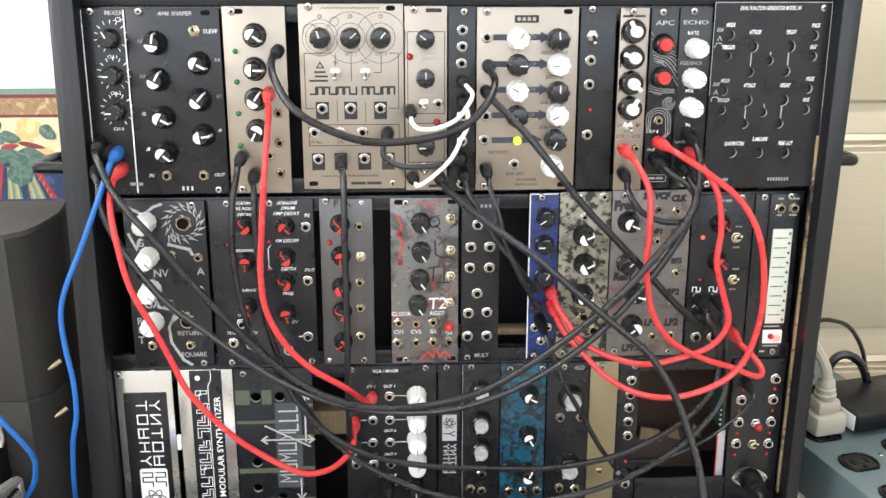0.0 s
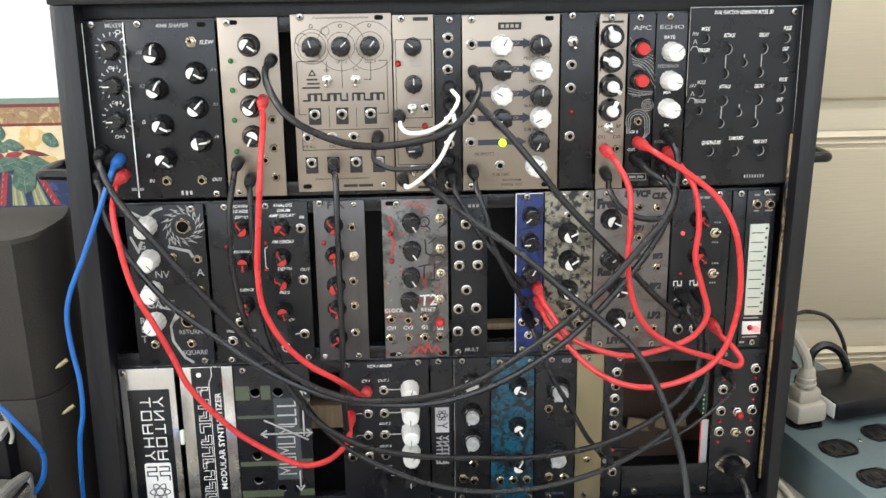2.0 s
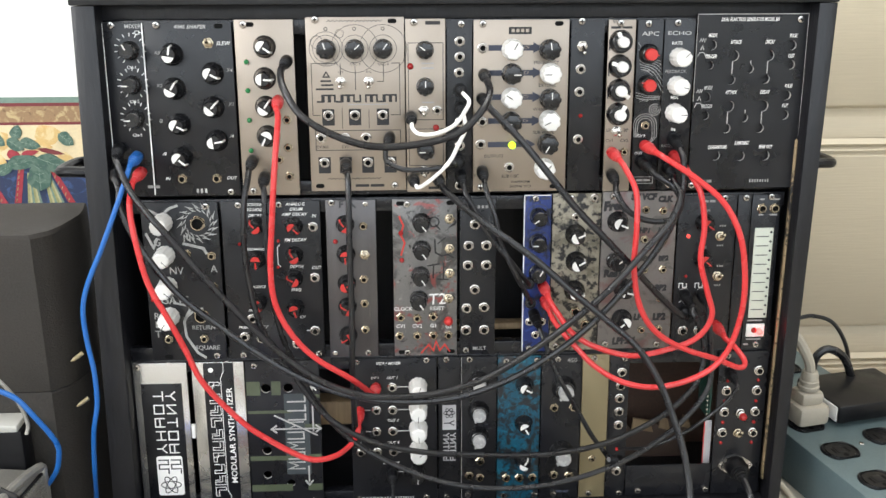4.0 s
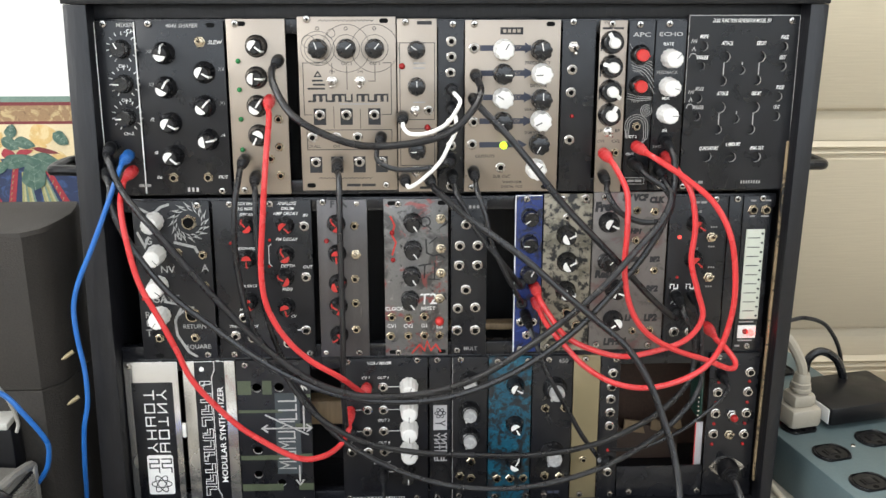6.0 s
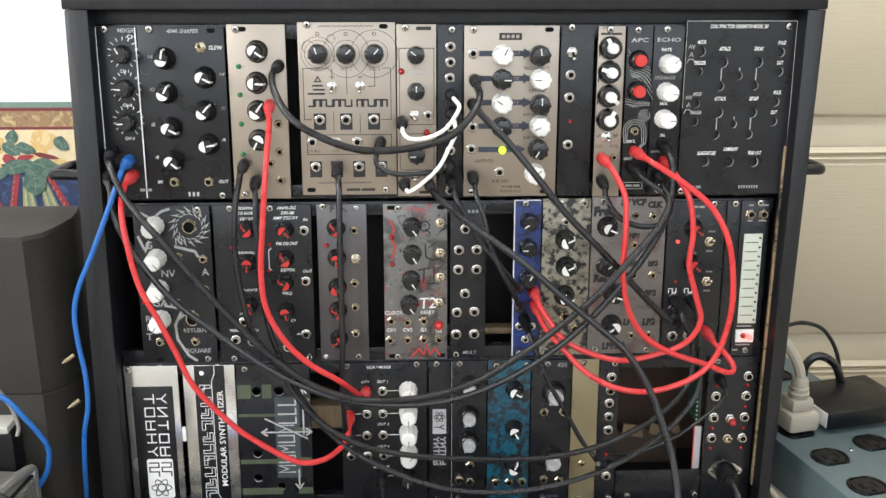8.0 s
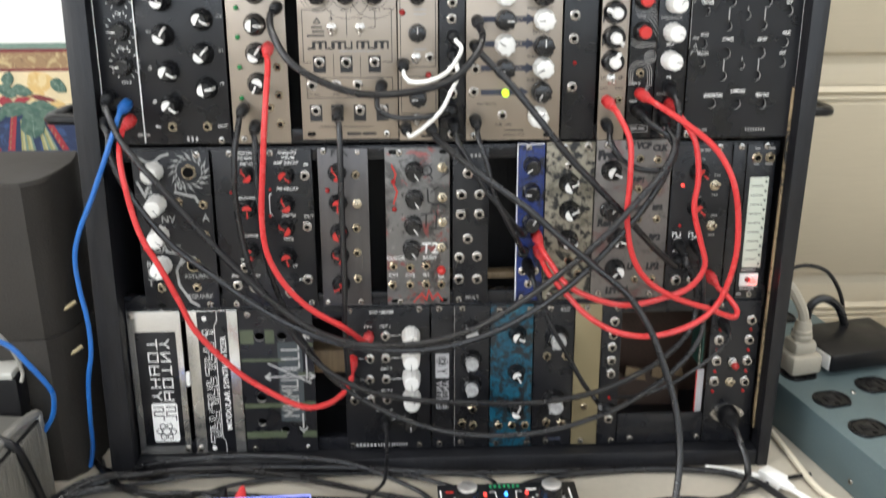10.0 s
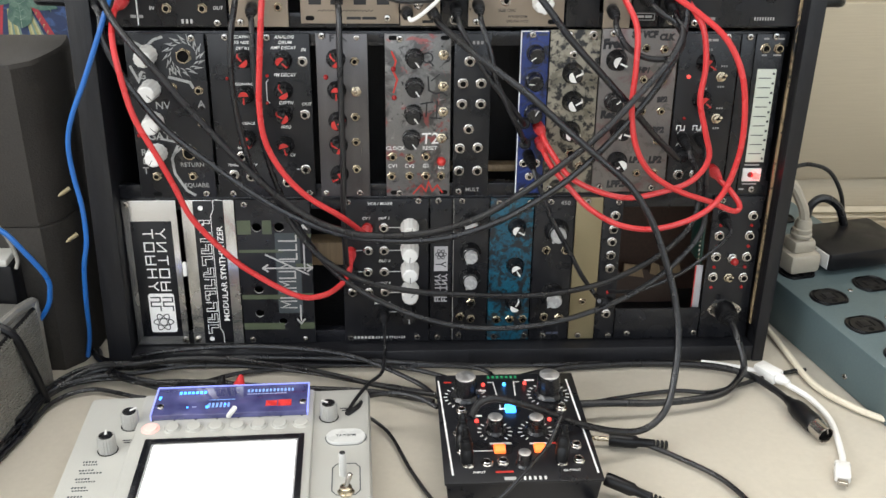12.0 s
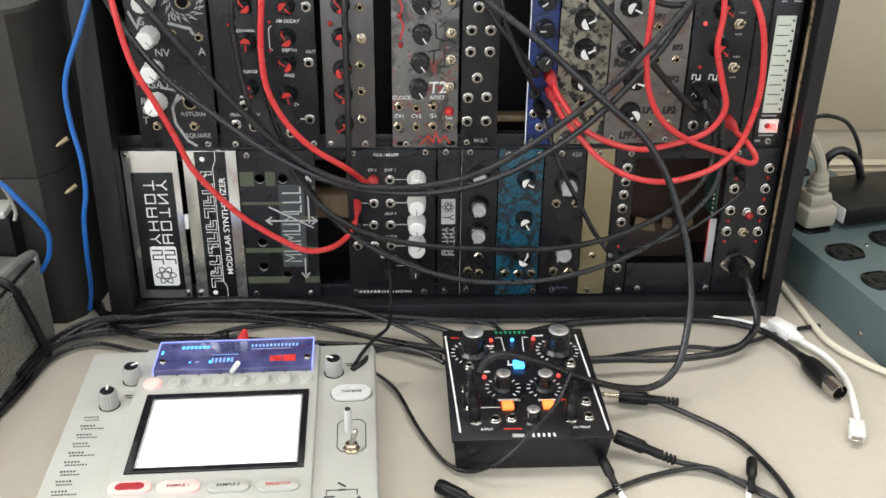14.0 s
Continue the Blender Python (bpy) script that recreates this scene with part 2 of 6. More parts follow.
def box(bm, x0, x1, y0, y1, z0, z1, bevel=0.0, idx=0):
    r = bmesh.ops.create_cube(bm, size=1.0)
    for v in r["verts"]:
        v.co = Vector(((x0 + x1) / 2 + v.co.x * (x1 - x0), (y0 + y1) / 2 + v.co.y * (y1 - y0), (z0 + z1) / 2 + v.co.z * (z1 - z0))) * MM
    faces = {f for v in r["verts"] for f in v.link_faces}
    for f in faces:
        f.material_index = idx
    if bevel:
        edges = list({e for v in r["verts"] for e in v.link_edges})
        bmesh.ops.bevel(bm, geom=edges, offset=bevel * MM, segments=2, affect="EDGES", profile=0.5)
    return bm


def lathe(bm, profile, n=24, lobes=0, depth=0.0, idx=0, cx=0.0, cy=0.0, close=True):
    """Turns (radius, height) pairs round z; lobes and depth scallop the side."""
    rings = []
    for r, z in profile:
        ring = []
        for i in range(n):
            a = 2 * math.pi * i / n
            rr = r * (1 - depth * (0.5 - 0.5 * math.cos(lobes * a)) ** 2) if lobes else r
            ring.append(bm.verts.new(((cx + rr * math.cos(a)) * MM, (cy + rr * math.sin(a)) * MM, z * MM)))
        rings.append(ring)
    for a, b in zip(rings, rings[1:]):
        for i in range(n):
            j = (i + 1) % n
            f = bm.faces.new((a[i], a[j], b[j], b[i]))
            f.material_index = idx
    if close:
        for ring in (rings[0], rings[-1]):
            f = bm.faces.new(ring)
            f.material_index = idx
    return bm


def plate(bm, x0, x1, y0, y1, t, holes=(), idx=1):
    """A flat plate from z = -t to 0 with round holes (x, y, r); the hole walls get material idx."""
    edges = []

    def loop(pts):
        vs = [bm.verts.new((x * MM, y * MM, 0)) for x, y in pts]
        es = [bm.edges.new((vs[i], vs[(i + 1) % len(vs)])) for i in range(len(vs))]
        edges.extend(es)

    loop([(x0, y0), (x1, y0), (x1, y1), (x0, y1)])
    for hx, hy, r in holes:
        loop([(hx + r * math.cos(2 * math.pi * i / 20), hy + r * math.sin(2 * math.pi * i / 20)) for i in range(20)])
    bmesh.ops.triangle_fill(bm, use_beauty=True, use_dissolve=False, edges=edges)
    top = list(bm.faces)
    r = bmesh.ops.extrude_face_region(bm, geom=top)
    for v in [g for g in r["geom"] if isinstance(g, bmesh.types.BMVert)]:
        v.co.z = -t * MM
    for f in bm.faces:
        c = f.calc_center_median()
        if abs(f.calc_area()) > 0 and abs(c.z + t * MM / 2) < t * MM * 0.3:
            inside = x0 + 0.2 < c.x / MM < x1 - 0.2 and y0 + 0.2 < c.y / MM < y1 - 0.2
            f.material_index = idx if inside else 0
    return bm


def stroke(bm, pts, w, z=0.12, idx=0, closed=False):
    """A raised flat line of width w along points in the panel's plane, mitred at its corners."""
    p = [pts[0]]
    for q in pts[1:]:
        if math.hypot(q[0] - p[-1][0], q[1] - p[-1][1]) > 1e-4:
            p.append(q)
    if len(p) > 3 and math.hypot(p[0][0] - p[-1][0], p[0][1] - p[-1][1]) < 1e-3:
        p, closed = p[:-1], True
    n = len(p)
    rows = []
    for i in range(n):
        a = p[i - 1] if i or closed else None
        b = p[(i + 1) % n] if i < n - 1 or closed else None
        d0 = Vector((p[i][0] - a[0], p[i][1] - a[1])).normalized() if a else None
        d1 = Vector((b[0] - p[i][0], b[1] - p[i][1])).normalized() if b else None
        d0, d1 = d0 or d1, d1 or d0
        n0, n1 = Vector((-d0.y, d0.x)), Vector((-d1.y, d1.x))
        v = n0 + n1
        v = n0 if v.length < 0.2 else v.normalized() / max(0.45, v.normalized().dot(n0))
        c = Vector(p[i])
        if not a:
            c = c - d1 * w * 0.35
        if not b:
            c = c + d0 * w * 0.35
        q = (c + v * w / 2, c - v * w / 2)
        rows.append([bm.verts.new((e.x * MM, e.y * MM, h * MM)) for h in (0, z) for e in q])
    for i in range(n if closed else n - 1):
        a, b = rows[i], rows[(i + 1) % n]
        for f in ((a[2], a[3], b[3], b[2]), (a[0], b[0], b[2], a[2]), (a[3], b[3], b[1], a[1])):
            bm.faces.new(f).material_index = idx
    if not closed:
        for r in (rows[0], rows[-1]):
            bm.faces.new((r[0], r[1], r[3], r[2])).material_index = idx
    return bm


def ring_pts(cx, cy, r, a0=0, a1=360, n=32):
    return [(cx + r * math.cos(radians(a0 + (a1 - a0) * i / n)), cy + r * math.sin(radians(a0 + (a1 - a0) * i / n))) for i in range(n + 1)]


def words(text, size, material, shear=0.0, align="CENTER", bold=0.010):
    key = ("words", text, size, material.name, shear, align, bold)
    if key not in cache:
        cu = bpy.data.curves.new("words", "FONT")
        cu.body, cu.size, cu.align_x, cu.align_y, cu.extrude, cu.shear, cu.offset = text, size * 1.35 * MM, align, "CENTER", 0.00006, shear, size * bold * MM
        cu.resolution_u = 2
        ob = bpy.data.objects.new("words", cu)
        me = bpy.data.meshes.new_from_object(ob)
        me.materials.clear()
        me.materials.append(material)
        bpy.data.objects.remove(ob)
        cache[key] = me
    return cache[key]


# ---- component meshes, shared between all modules ----
def shared(key, build, mats):
    if key not in cache:
        bm = bmesh.new()
        build(bm)
        cache[key] = finish(bm, key if isinstance(key, str) else key[0], mats)
    return cache[key]


def jack_mesh(metal="nickel", r=3.9):
    def build(bm):
        lathe(bm, [(r, 0), (r, 0.9), (r - 0.6, 1.3), (r - 0.9, 1.3)], 6 if metal == "gilt" else 24, close=False)
        lathe(bm, [(r - 0.9, 1.3), (r - 0.9, 2.6), (r - 1.2, 3.0), (r - 1.9, 3.0), (r - 2.1, 2.6), (r - 2.1, 0.4)], 20, close=False)
        lathe(bm, [(r - 2.05, 0.5), (r - 2.05, 0.2)], 16, idx=1)
    return shared(("jack", metal, r), build, [M[metal], M["hole"]])


def screw_mesh():
    def build(bm):
        lathe(bm, [(2.75, 0), (2.75, 0.8), (2.3, 1.5), (1.2, 1.8)], 18)
        box(bm, -1.6, 1.6, -0.38, 0.38, 1.6, 1.92, idx=1)
        box(bm, -0.38, 0.38, -1.6, 1.6, 1.6, 1.94, idx=1)
    return shared("screw", build, [M["nickel"], M["hole"]])


def slot_mesh():
    def build(bm):
        lathe(bm, [(1.7, 0.02), (1.7, 0.1)], 16, cx=-1.6)
        lathe(bm, [(1.7, 0.02), (1.7, 0.1)], 16, cx=1.6)
        box(bm, -1.6, 1.6, -1.7, 1.7, 0.02, 0.11)
    return shared("slot", build, [M["hole"]])


def led_mesh(kind, r=1.6):
    def build(bm):
        lathe(bm, [(r, 0), (r, r * 0.6), (r * 0.8, r * 1.2), (r * 0.4, r * 1.55), (0.05, r * 1.6)], 16)
    return shared(("led", kind, r), build, [M[kind]])


def toggle_mesh(metal="nickel"):
    def build(bm):
        lathe(bm, [(4.2, 0), (4.2, 1.6), (3.7, 1.9)], 6)
        lathe(bm, [(3.0, 1.9), (3.0, 4.6), (2.4, 5.0)], 18)
    return shared(("toggle", metal), build, [M[metal]])


def bat_mesh(metal="nickel"):
    def build(bm):
        lathe(bm, [(1.0, 0), (1.5, 7), (1.4, 9), (0.6, 9.8)], 14)
    return shared(("bat", metal), build, [M[metal]])


KNOBS = {}


def knob(mod, style, u, v, turn, scale=1.0):
    """style: (body form, body material, mark material). turn: where the pointer points, degrees from the right."""
    form, body, mark = style
    if style not in KNOBS:
        a, b, z = bmesh.new(), bmesh.new(), 0
        if form == "moon":
            lathe(a, [(8.2, 0), (8.3, 1.4), (7.1, 3.2), (6.3, 8), (5.6, 12.6), (4.7, 13.8)], 32)
            pts = [(4.2 * math.cos(t) - 1.0, 4.2 * math.sin(t)) for t in np.linspace(math.pi / 2, 3 * math.pi / 2, 15)]
            lo, hi = [[b.verts.new((x * MM, y * MM, h * MM)) for x, y in pts] for h in (13.6, 14.2)]
            b.faces.new(hi)
            for i in range(len(pts)):
                j = (i + 1) % len(pts)
                b.faces.new((lo[i], lo[j], hi[j], hi[i]))
            box(b, 0.3, 5.3, -0.65, 0.65, 13.6, 14.15)
            n = len(b.verts)
            box(b, 5.2, 6.2, -0.65, 0.65, 6.2, 14.0)
            b.verts.ensure_lookup_table()
            for q in b.verts[n:]:
                q.co.x += 0.14 * (14.0 * MM - q.co.z)
        elif form == "lobed":
            lathe(a, [(7.6, 0), (7.6, 3.4), (7.0, 3.8)], 32)
            lathe(a, [(7.4, 3.8), (7.2, 12), (6.6, 13.4), (5.6, 13.8)], 48, 8, 0.12)
            box(b, 0.4, 5.6, -0.35, 0.35, 13.6, 14.05)
        elif form == "drop":
            lathe(a, [(8.8, 0), (8.8, 1.2), (8.2, 4), (7.6, 7.5), (6.8, 8.2)], 32)
            lathe(b, [(4.1, 7.9), (4.0, 13.5), (3.4, 14.4)], 24)
            box(b, 0, 8.0, -1.5, 1.5, 8.0, 10.4, 0.4)
        elif form == "cap":
            lathe(a, [(8.6, 0), (8.8, 2), (7.6, 4), (7.0, 8.8), (6.2, 9.4)], 32)
            lathe(b, [(5.4, 9.2), (5.3, 13.2), (4.8, 14.2)], 28)
            box(b, 5.0, 6.9, -0.6, 0.6, 9.0, 12.5)
        elif form == "tall":
            lathe(a, [(8.1, 0), (8.2, 1.2), (7.7, 2.2), (7.2, 16), (6.6, 18.4), (5.4, 19.2)], 48, 12, 0.07)
            box(b, 1.0, 6.2, -0.3, 0.3, 18.9, 19.35)
        elif form == "plain":
            lathe(a, [(7.0, 0), (7.0, 3), (6.3, 3.6), (5.9, 12.6), (5.2, 13.4)], 32, 16, 0.05)
            box(b, 1.0, 5.6, -0.4, 0.4, 13.2, 13.65)
        elif form == "silvertop":
            lathe(a, [(10.4, 0), (10.7, 1.0), (10.0, 2.4), (8.5, 4.0), (7.9, 16.4), (7.5, 17.2), (6.4, 17.4)], 40, 10, 0.05)
            lathe(b, [(7.1, 17.1), (7.1, 17.7), (6.8, 17.9)], 32)
            box(b, 7.4, 8.2, -0.45, 0.45, 5, 17.0)
        elif form == "white_pin":
            lathe(a, [(6.2, 0), (6.0, 11), (5.4, 12)], 40, 18, 0.08)
            lathe(b, [(4.6, 11.8), (4.5, 12.4)], 24)
        KNOBS[style] = (finish(a, "knob", [M[body]]), finish(b, "pointer", [M[mark]]))
    ka, kb = KNOBS[style]
    m = at(u - mod["ox"], v - mod["oy"], 0, turn)
    if scale != 1.0:
        m = m @ Matrix.Diagonal((scale, scale, scale, 1))
    ob = put("knob", ka, mod, m)
    put("pointer", kb, ob)
    return ob


def jacks(mod, spots, metal="nickel", r=3.9, z=0.0):
    for u, v in spots:
        put("jack", jack_mesh(metal, r), mod, at(u - mod["ox"], v - mod["oy"], z, (u * 7 + v * 3) % 60))


def screws(mod, spots):
    for u, v in spots:
        put("screw", screw_mesh(), mod, at(u - mod["ox"], v - mod["oy"], 0, (u * 11 + v * 5) % 90))


def slots(mod, spots):
    for u, v in spots:
        put("mounting_slot", slot_mesh(), mod, at(u - mod["ox"], v - mod["oy"]))


def leds(mod, kind, spots, r=1.6, z=0.0):
    for u, v in spots:
        put("led", led_mesh(kind, r), mod, at(u - mod["ox"], v - mod["oy"], z))


def toggles(mod, spots, metal="nickel", tilt=-18):
    for u, v in spots:
        ob = put("toggle_switch", toggle_mesh(metal), mod, at(u - mod["ox"], v - mod["oy"]))
        put("lever", bat_mesh(metal), ob, pose(0, 0, 0.0045, tilt, 0, 0))


def write(mod, text, u, v, size, ink="ink", turn=0, shear=0.0, z=0.0, bold=0.010, wide=1.0):
    m = at(u - mod["ox"], v - mod["oy"], z + 0.08, turn) @ Matrix.Diagonal((wide, 1, 1, 1))
    put("lettering", words(text, size, M[ink], shear, "CENTER", bold), mod, m)


def bars(mod, u, v, w, h, ink="ink", n=1, turn=0, z=0.0):
    """Writing that is not spelled out: n bars with gaps, centred at (u, v)."""
    bm = bmesh.new()
    gap = h * 0.5 if n > 1 else 0
    each = (w - gap * (n - 1)) / n
    for i in range(n):
        x = -w / 2 + i * (each + gap)
        box(bm, x, x + each, -h / 2, h / 2, 0, 0.12)
    part("lettering", bm, M[ink], mod, m=at(u - mod["ox"], v - mod["oy"], z + 0.02, turn), smooth=False)


def art(mod, lines, ink="ink", name="printed_line"):
    """lines: (width, points) in rack millimetres."""
    for w, pts in lines:
        part(name, stroke(bmesh.new(), [(x - mod["ox"], y - mod["oy"]) for x, y in pts], w), M[ink], mod, smooth=False)


def module(u0, u1, v0, v1, material, label, proud=2.0, holes=()):
    ox, oy = (u0 + u1) / 2, (v0 + v1) / 2
    ob = thing("synth_module", RACK @ pose(ox * MM, 0, oy * MM) @ FACE, label, "synth module", "modules in the rack")
    ob["ox"], ob["oy"] = ox, oy
    bm = bmesh.new()
    g = 0.25
    if holes:
        plate(bm, u0 + g - ox, u1 - g - ox, v0 - oy, v1 - oy, proud, [(x - ox, y - oy, r) for x, y, r in holes])
        part("panel", bm, [M[material], M["cutedge"]], ob, smooth=False)
    else:
        box(bm, u0 + g - ox, u1 - g - ox, v0 - oy, v1 - oy, -proud, 0, 0.3)
        part("panel", bm, [M[material]], ob)
    return ob


# ---- the room ----
def solid(name, x0, x1, y0, y1, z0, z1, material, label="", category="", kind="structure", bevel=0.0):
    bm = box(bmesh.new(), x0 * 1000, x1 * 1000, y0 * 1000, y1 * 1000, z0 * 1000, z1 * 1000, bevel)
    ob = new(name, finish(bm, name, [M[material]]))
    return tagged(ob, label, category, "", kind)


def wall_with_window(name, axis, pos, a0, a1, w0, w1, h0, h1, number):
    bm = bmesh.new()
    for p0, p1, z0, z1 in ((a0, w0, 0, 2.5), (w1, a1, 0, 2.5), (w0, w1, 0, h0), (w0, w1, h1, 2.5)):
        if axis == "x":
            box(bm, (pos - 0.1) * 1000, pos * 1000, p0 * 1000, p1 * 1000, z0 * 1000, z1 * 1000)
        else:
            box(bm, p0 * 1000, p1 * 1000, (pos - 0.1) * 1000, pos * 1000, z0 * 1000, z1 * 1000)
    tagged(new(name, finish(bm, name, [M["wall"]])), "plain white painted wall with a window", "wall", "", "structure")
    win = thing("window_" + number, Matrix(), "white framed window letting in daylight", "window", "", "structure")
    bm = bmesh.new()
    for p0, p1, z0, z1 in ((w0, w0 + 0.05, h0, h1), (w1 - 0.05, w1, h0, h1), (w0 + 0.05, w1 - 0.05, h0, h0 + 0.05), (w0 + 0.05, w1 - 0.05, h1 - 0.05, h1)):
        if axis == "x":
            box(bm, (pos - 0.08) * 1000, (pos - 0.03) * 1000, p0 * 1000, p1 * 1000, z0 * 1000, z1 * 1000)
        else:
            box(bm, p0 * 1000, p1 * 1000, (pos - 0.08) * 1000, (pos - 0.03) * 1000, z0 * 1000, z1 * 1000)
    part("window_frame", bm, M["wall"], win)


solid("floor", -2.1, 2.4, -2.1, 0.6, -0.05, 0, "floor", "brown wooden floor", "floor")
# long ceiling opening, out of view, added to let the top lamp through
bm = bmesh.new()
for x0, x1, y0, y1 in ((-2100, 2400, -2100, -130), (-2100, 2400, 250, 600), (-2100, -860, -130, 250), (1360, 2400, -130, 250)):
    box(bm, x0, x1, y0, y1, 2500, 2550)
tagged(new("ceiling", finish(bm, "ceiling", [M["wall"]])), "white ceiling with a long unseen opening added for top light", "ceiling", "", "structure")
win = thing("window_3", Matrix(), "white frame of the unseen opening added above the table", "window", "", "structure")
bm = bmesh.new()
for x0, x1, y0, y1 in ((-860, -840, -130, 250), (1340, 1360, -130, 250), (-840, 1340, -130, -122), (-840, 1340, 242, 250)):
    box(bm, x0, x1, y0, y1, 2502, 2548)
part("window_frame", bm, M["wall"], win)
wall_with_window("wall_west", "x", -2.0, -2.0, 0.36, -1.8, -0.6, 1.38, 2.42, "1")
solid("wall_east", 2.3, 2.4, -2.0, 0.36, 0, 2.5, "wall", "plain white painted wall", "wall")
wall_with_window("wall_south", "y", -2.0, -2.0, 2.3, -1.75, 1.95, 1.22, 2.42, "2")
solid("wall_north", -2.0, -0.03, 0.36, 0.46, 0, 2.5, "wall", "white painted wall behind the rack", "wall")

# the beige sectional door: tongues of flat steel with embossed panels and grooves at the joints
door = thing("door_1", pose(0, 0, 0), "beige sectional door with wood-grain panels and ridged joints", "door", "", "structure")
PROFILE = [(0, 0), (-4, -3), (-6, -5), (-8, -2), (-10, 0), (-12, -4), (-13.5, -5), (-15, -1), (-17, -1), (-20, -5), (-225, -5), (-229, -3), (-231, 4), (-234, 7), (-237, 6), (-241, 1), (-243, 0), (-266, 0)]
for i in range(10):
    top = 2330 - i * 266.6
    bm = bmesh.new()
    lo, hi = [[bm.verts.new((x * MM, (360 + d) * MM, max(0, top + z) * MM)) for z, d in PROFILE] for x in (-28, 2300)]
    for k in range(len(PROFILE) - 1):
        if top + PROFILE[k][0] > 0:
            bm.faces.new((lo[k], hi[k], hi[k + 1], lo[k + 1]))
    part("door_section", bm, M["door"], door)
bm = box(bmesh.new(), -28, 2300, 368, 440, 0, 2500)
part("door_backing", bm, M["door"], door)

# wallpaper border on the white wall
WP = dict(
    green=mat("border_sage", (0.16, 0.24, 0.20), 0.7, 0, 0.15, 400, 60, 0.02), maroon=mat("border_maroon", (0.17, 0.03, 0.035), 0.7, 0, 0.15, 400, 60, 0.02),
    gold=painted("border_gold_band", (0.30, 0.19, 0.10), [((0.50, 0.38, 0.20), 90, 0.52, 2), ((0.16, 0.09, 0.05), 130, 0.6, 5)], 0.7, 0),
    cream=mat("border_cream", (0.72, 0.60, 0.38), 0.7, 0, 0.1, 400, 40, 0.02), navy=painted("border_navy", (0.02, 0.035, 0.09), [((0.04, 0.08, 0.2), 90, 0.55, 2)], 0.7, 0),
    leaf=painted("border_leaf", (0.055, 0.115, 0.09), [((0.10, 0.165, 0.13), 110, 0.48, 3), ((0.05, 0.09, 0.085), 150, 0.6, 8)], 0.7, 0), peach=painted("border_fruit", (0.62, 0.42, 0.17), [((0.7, 0.56, 0.30), 70, 0.5, 3)], 0.7, 0),
    sage=mat("border_pale_sage", (0.42, 0.40, 0.22), 0.7, 0, 0.2, 400, 120, 0.02), rib=mat("border_leaf_rib", (0.26, 0.34, 0.27), 0.7, 0, 0.15, 400, 60, 0.02),
    ribbon=mat("border_red_ribbon", (0.33, 0.035, 0.05), 0.7, 0, 0.2, 400, 100, 0.02), olive=mat("border_olive", (0.30, 0.30, 0.13), 0.7, 0, 0.25, 400, 200, 0.02))
border = thing("wallpaper_border", pose(0, 0.36, 0.748, 90, 0, 0), "wallpaper border with fruit, leaves and red ribbons", "wallpaper border", "", "structure")


def wx(px):
    return -460 + 0.609 * px


def wz(py):
    return 302 - 0.62 * (py - 176)


def flat(name, pts, z, material):
    bm = bmesh.new()
    lo, hi = [[bm.verts.new((x * MM, y * MM, h * MM)) for x, y in pts] for h in (0, z)]
    bm.faces.new(hi)
    for i in range(len(pts)):
        j = (i + 1) % len(pts)
        bm.faces.new((lo[i], lo[j], hi[j], hi[i]))
    part(name, bm, material, border, smooth=False)


for name, y0, y1, z, m in (("sage_band", 173, 183, 0.5, "green"), ("maroon_band", 183, 189, 0.5, "maroon"), ("gold_band", 189, 217, 0.5, "gold"), ("orange_line", 217, 222, 0.5, "maroon"), ("cream_ground", 222, 284, 0.4, "cream"), ("navy_ground", 284, 420, 0.4, "navy")):
    flat(name, [(-1000, wz(y1)), (-260, wz(y1)), (-260, wz(y0)), (-1000, wz(y0))], z, WP[m])


layer = itertools.count()


def leaf(cx, cy, length, width, turn, material, z):
    pts = []
    for t in np.linspace(0, 1, 12):
        pts.append((length * (t - 0.5), width * math.sin(math.pi * t ** 0.8) * (0.5 + 0.06 * math.sin(9 * t))))
    for t in np.linspace(1, 0, 12)[1:-1]:
        pts.append((length * (t - 0.5), -width * math.sin(math.pi * t ** 0.8) * (0.5 + 0.06 * math.cos(8 * t))))
    c, s = math.cos(radians(turn)), math.sin(radians(turn))
    h = z + 0.025 * (next(layer) % 40)
    flat("leaf" if material == "leaf" else "fruit", [(wx(cx) + x * c - y * s, wz(cy) + x * s + y * c) for x, y in pts], h, WP[material])
    if material == "leaf":
        ribs = [[(-0.5 * length, -0.25), (0.46 * length, 0), (-0.5 * length, 0.25)]]
        for t in (-0.25, 0.0, 0.22):
            for side in (1, -1):
                ribs.append([(t * length, 0), (t * length + 0.16 * length, side * 0.3 * width), (t * length + 0.5, 0)])
        for rib in ribs:
            flat("leaf_rib", [(wx(cx) + x * c - y * s, wz(cy) + x * s + y * c) for x, y in rib], h + 0.012, WP["rib"])


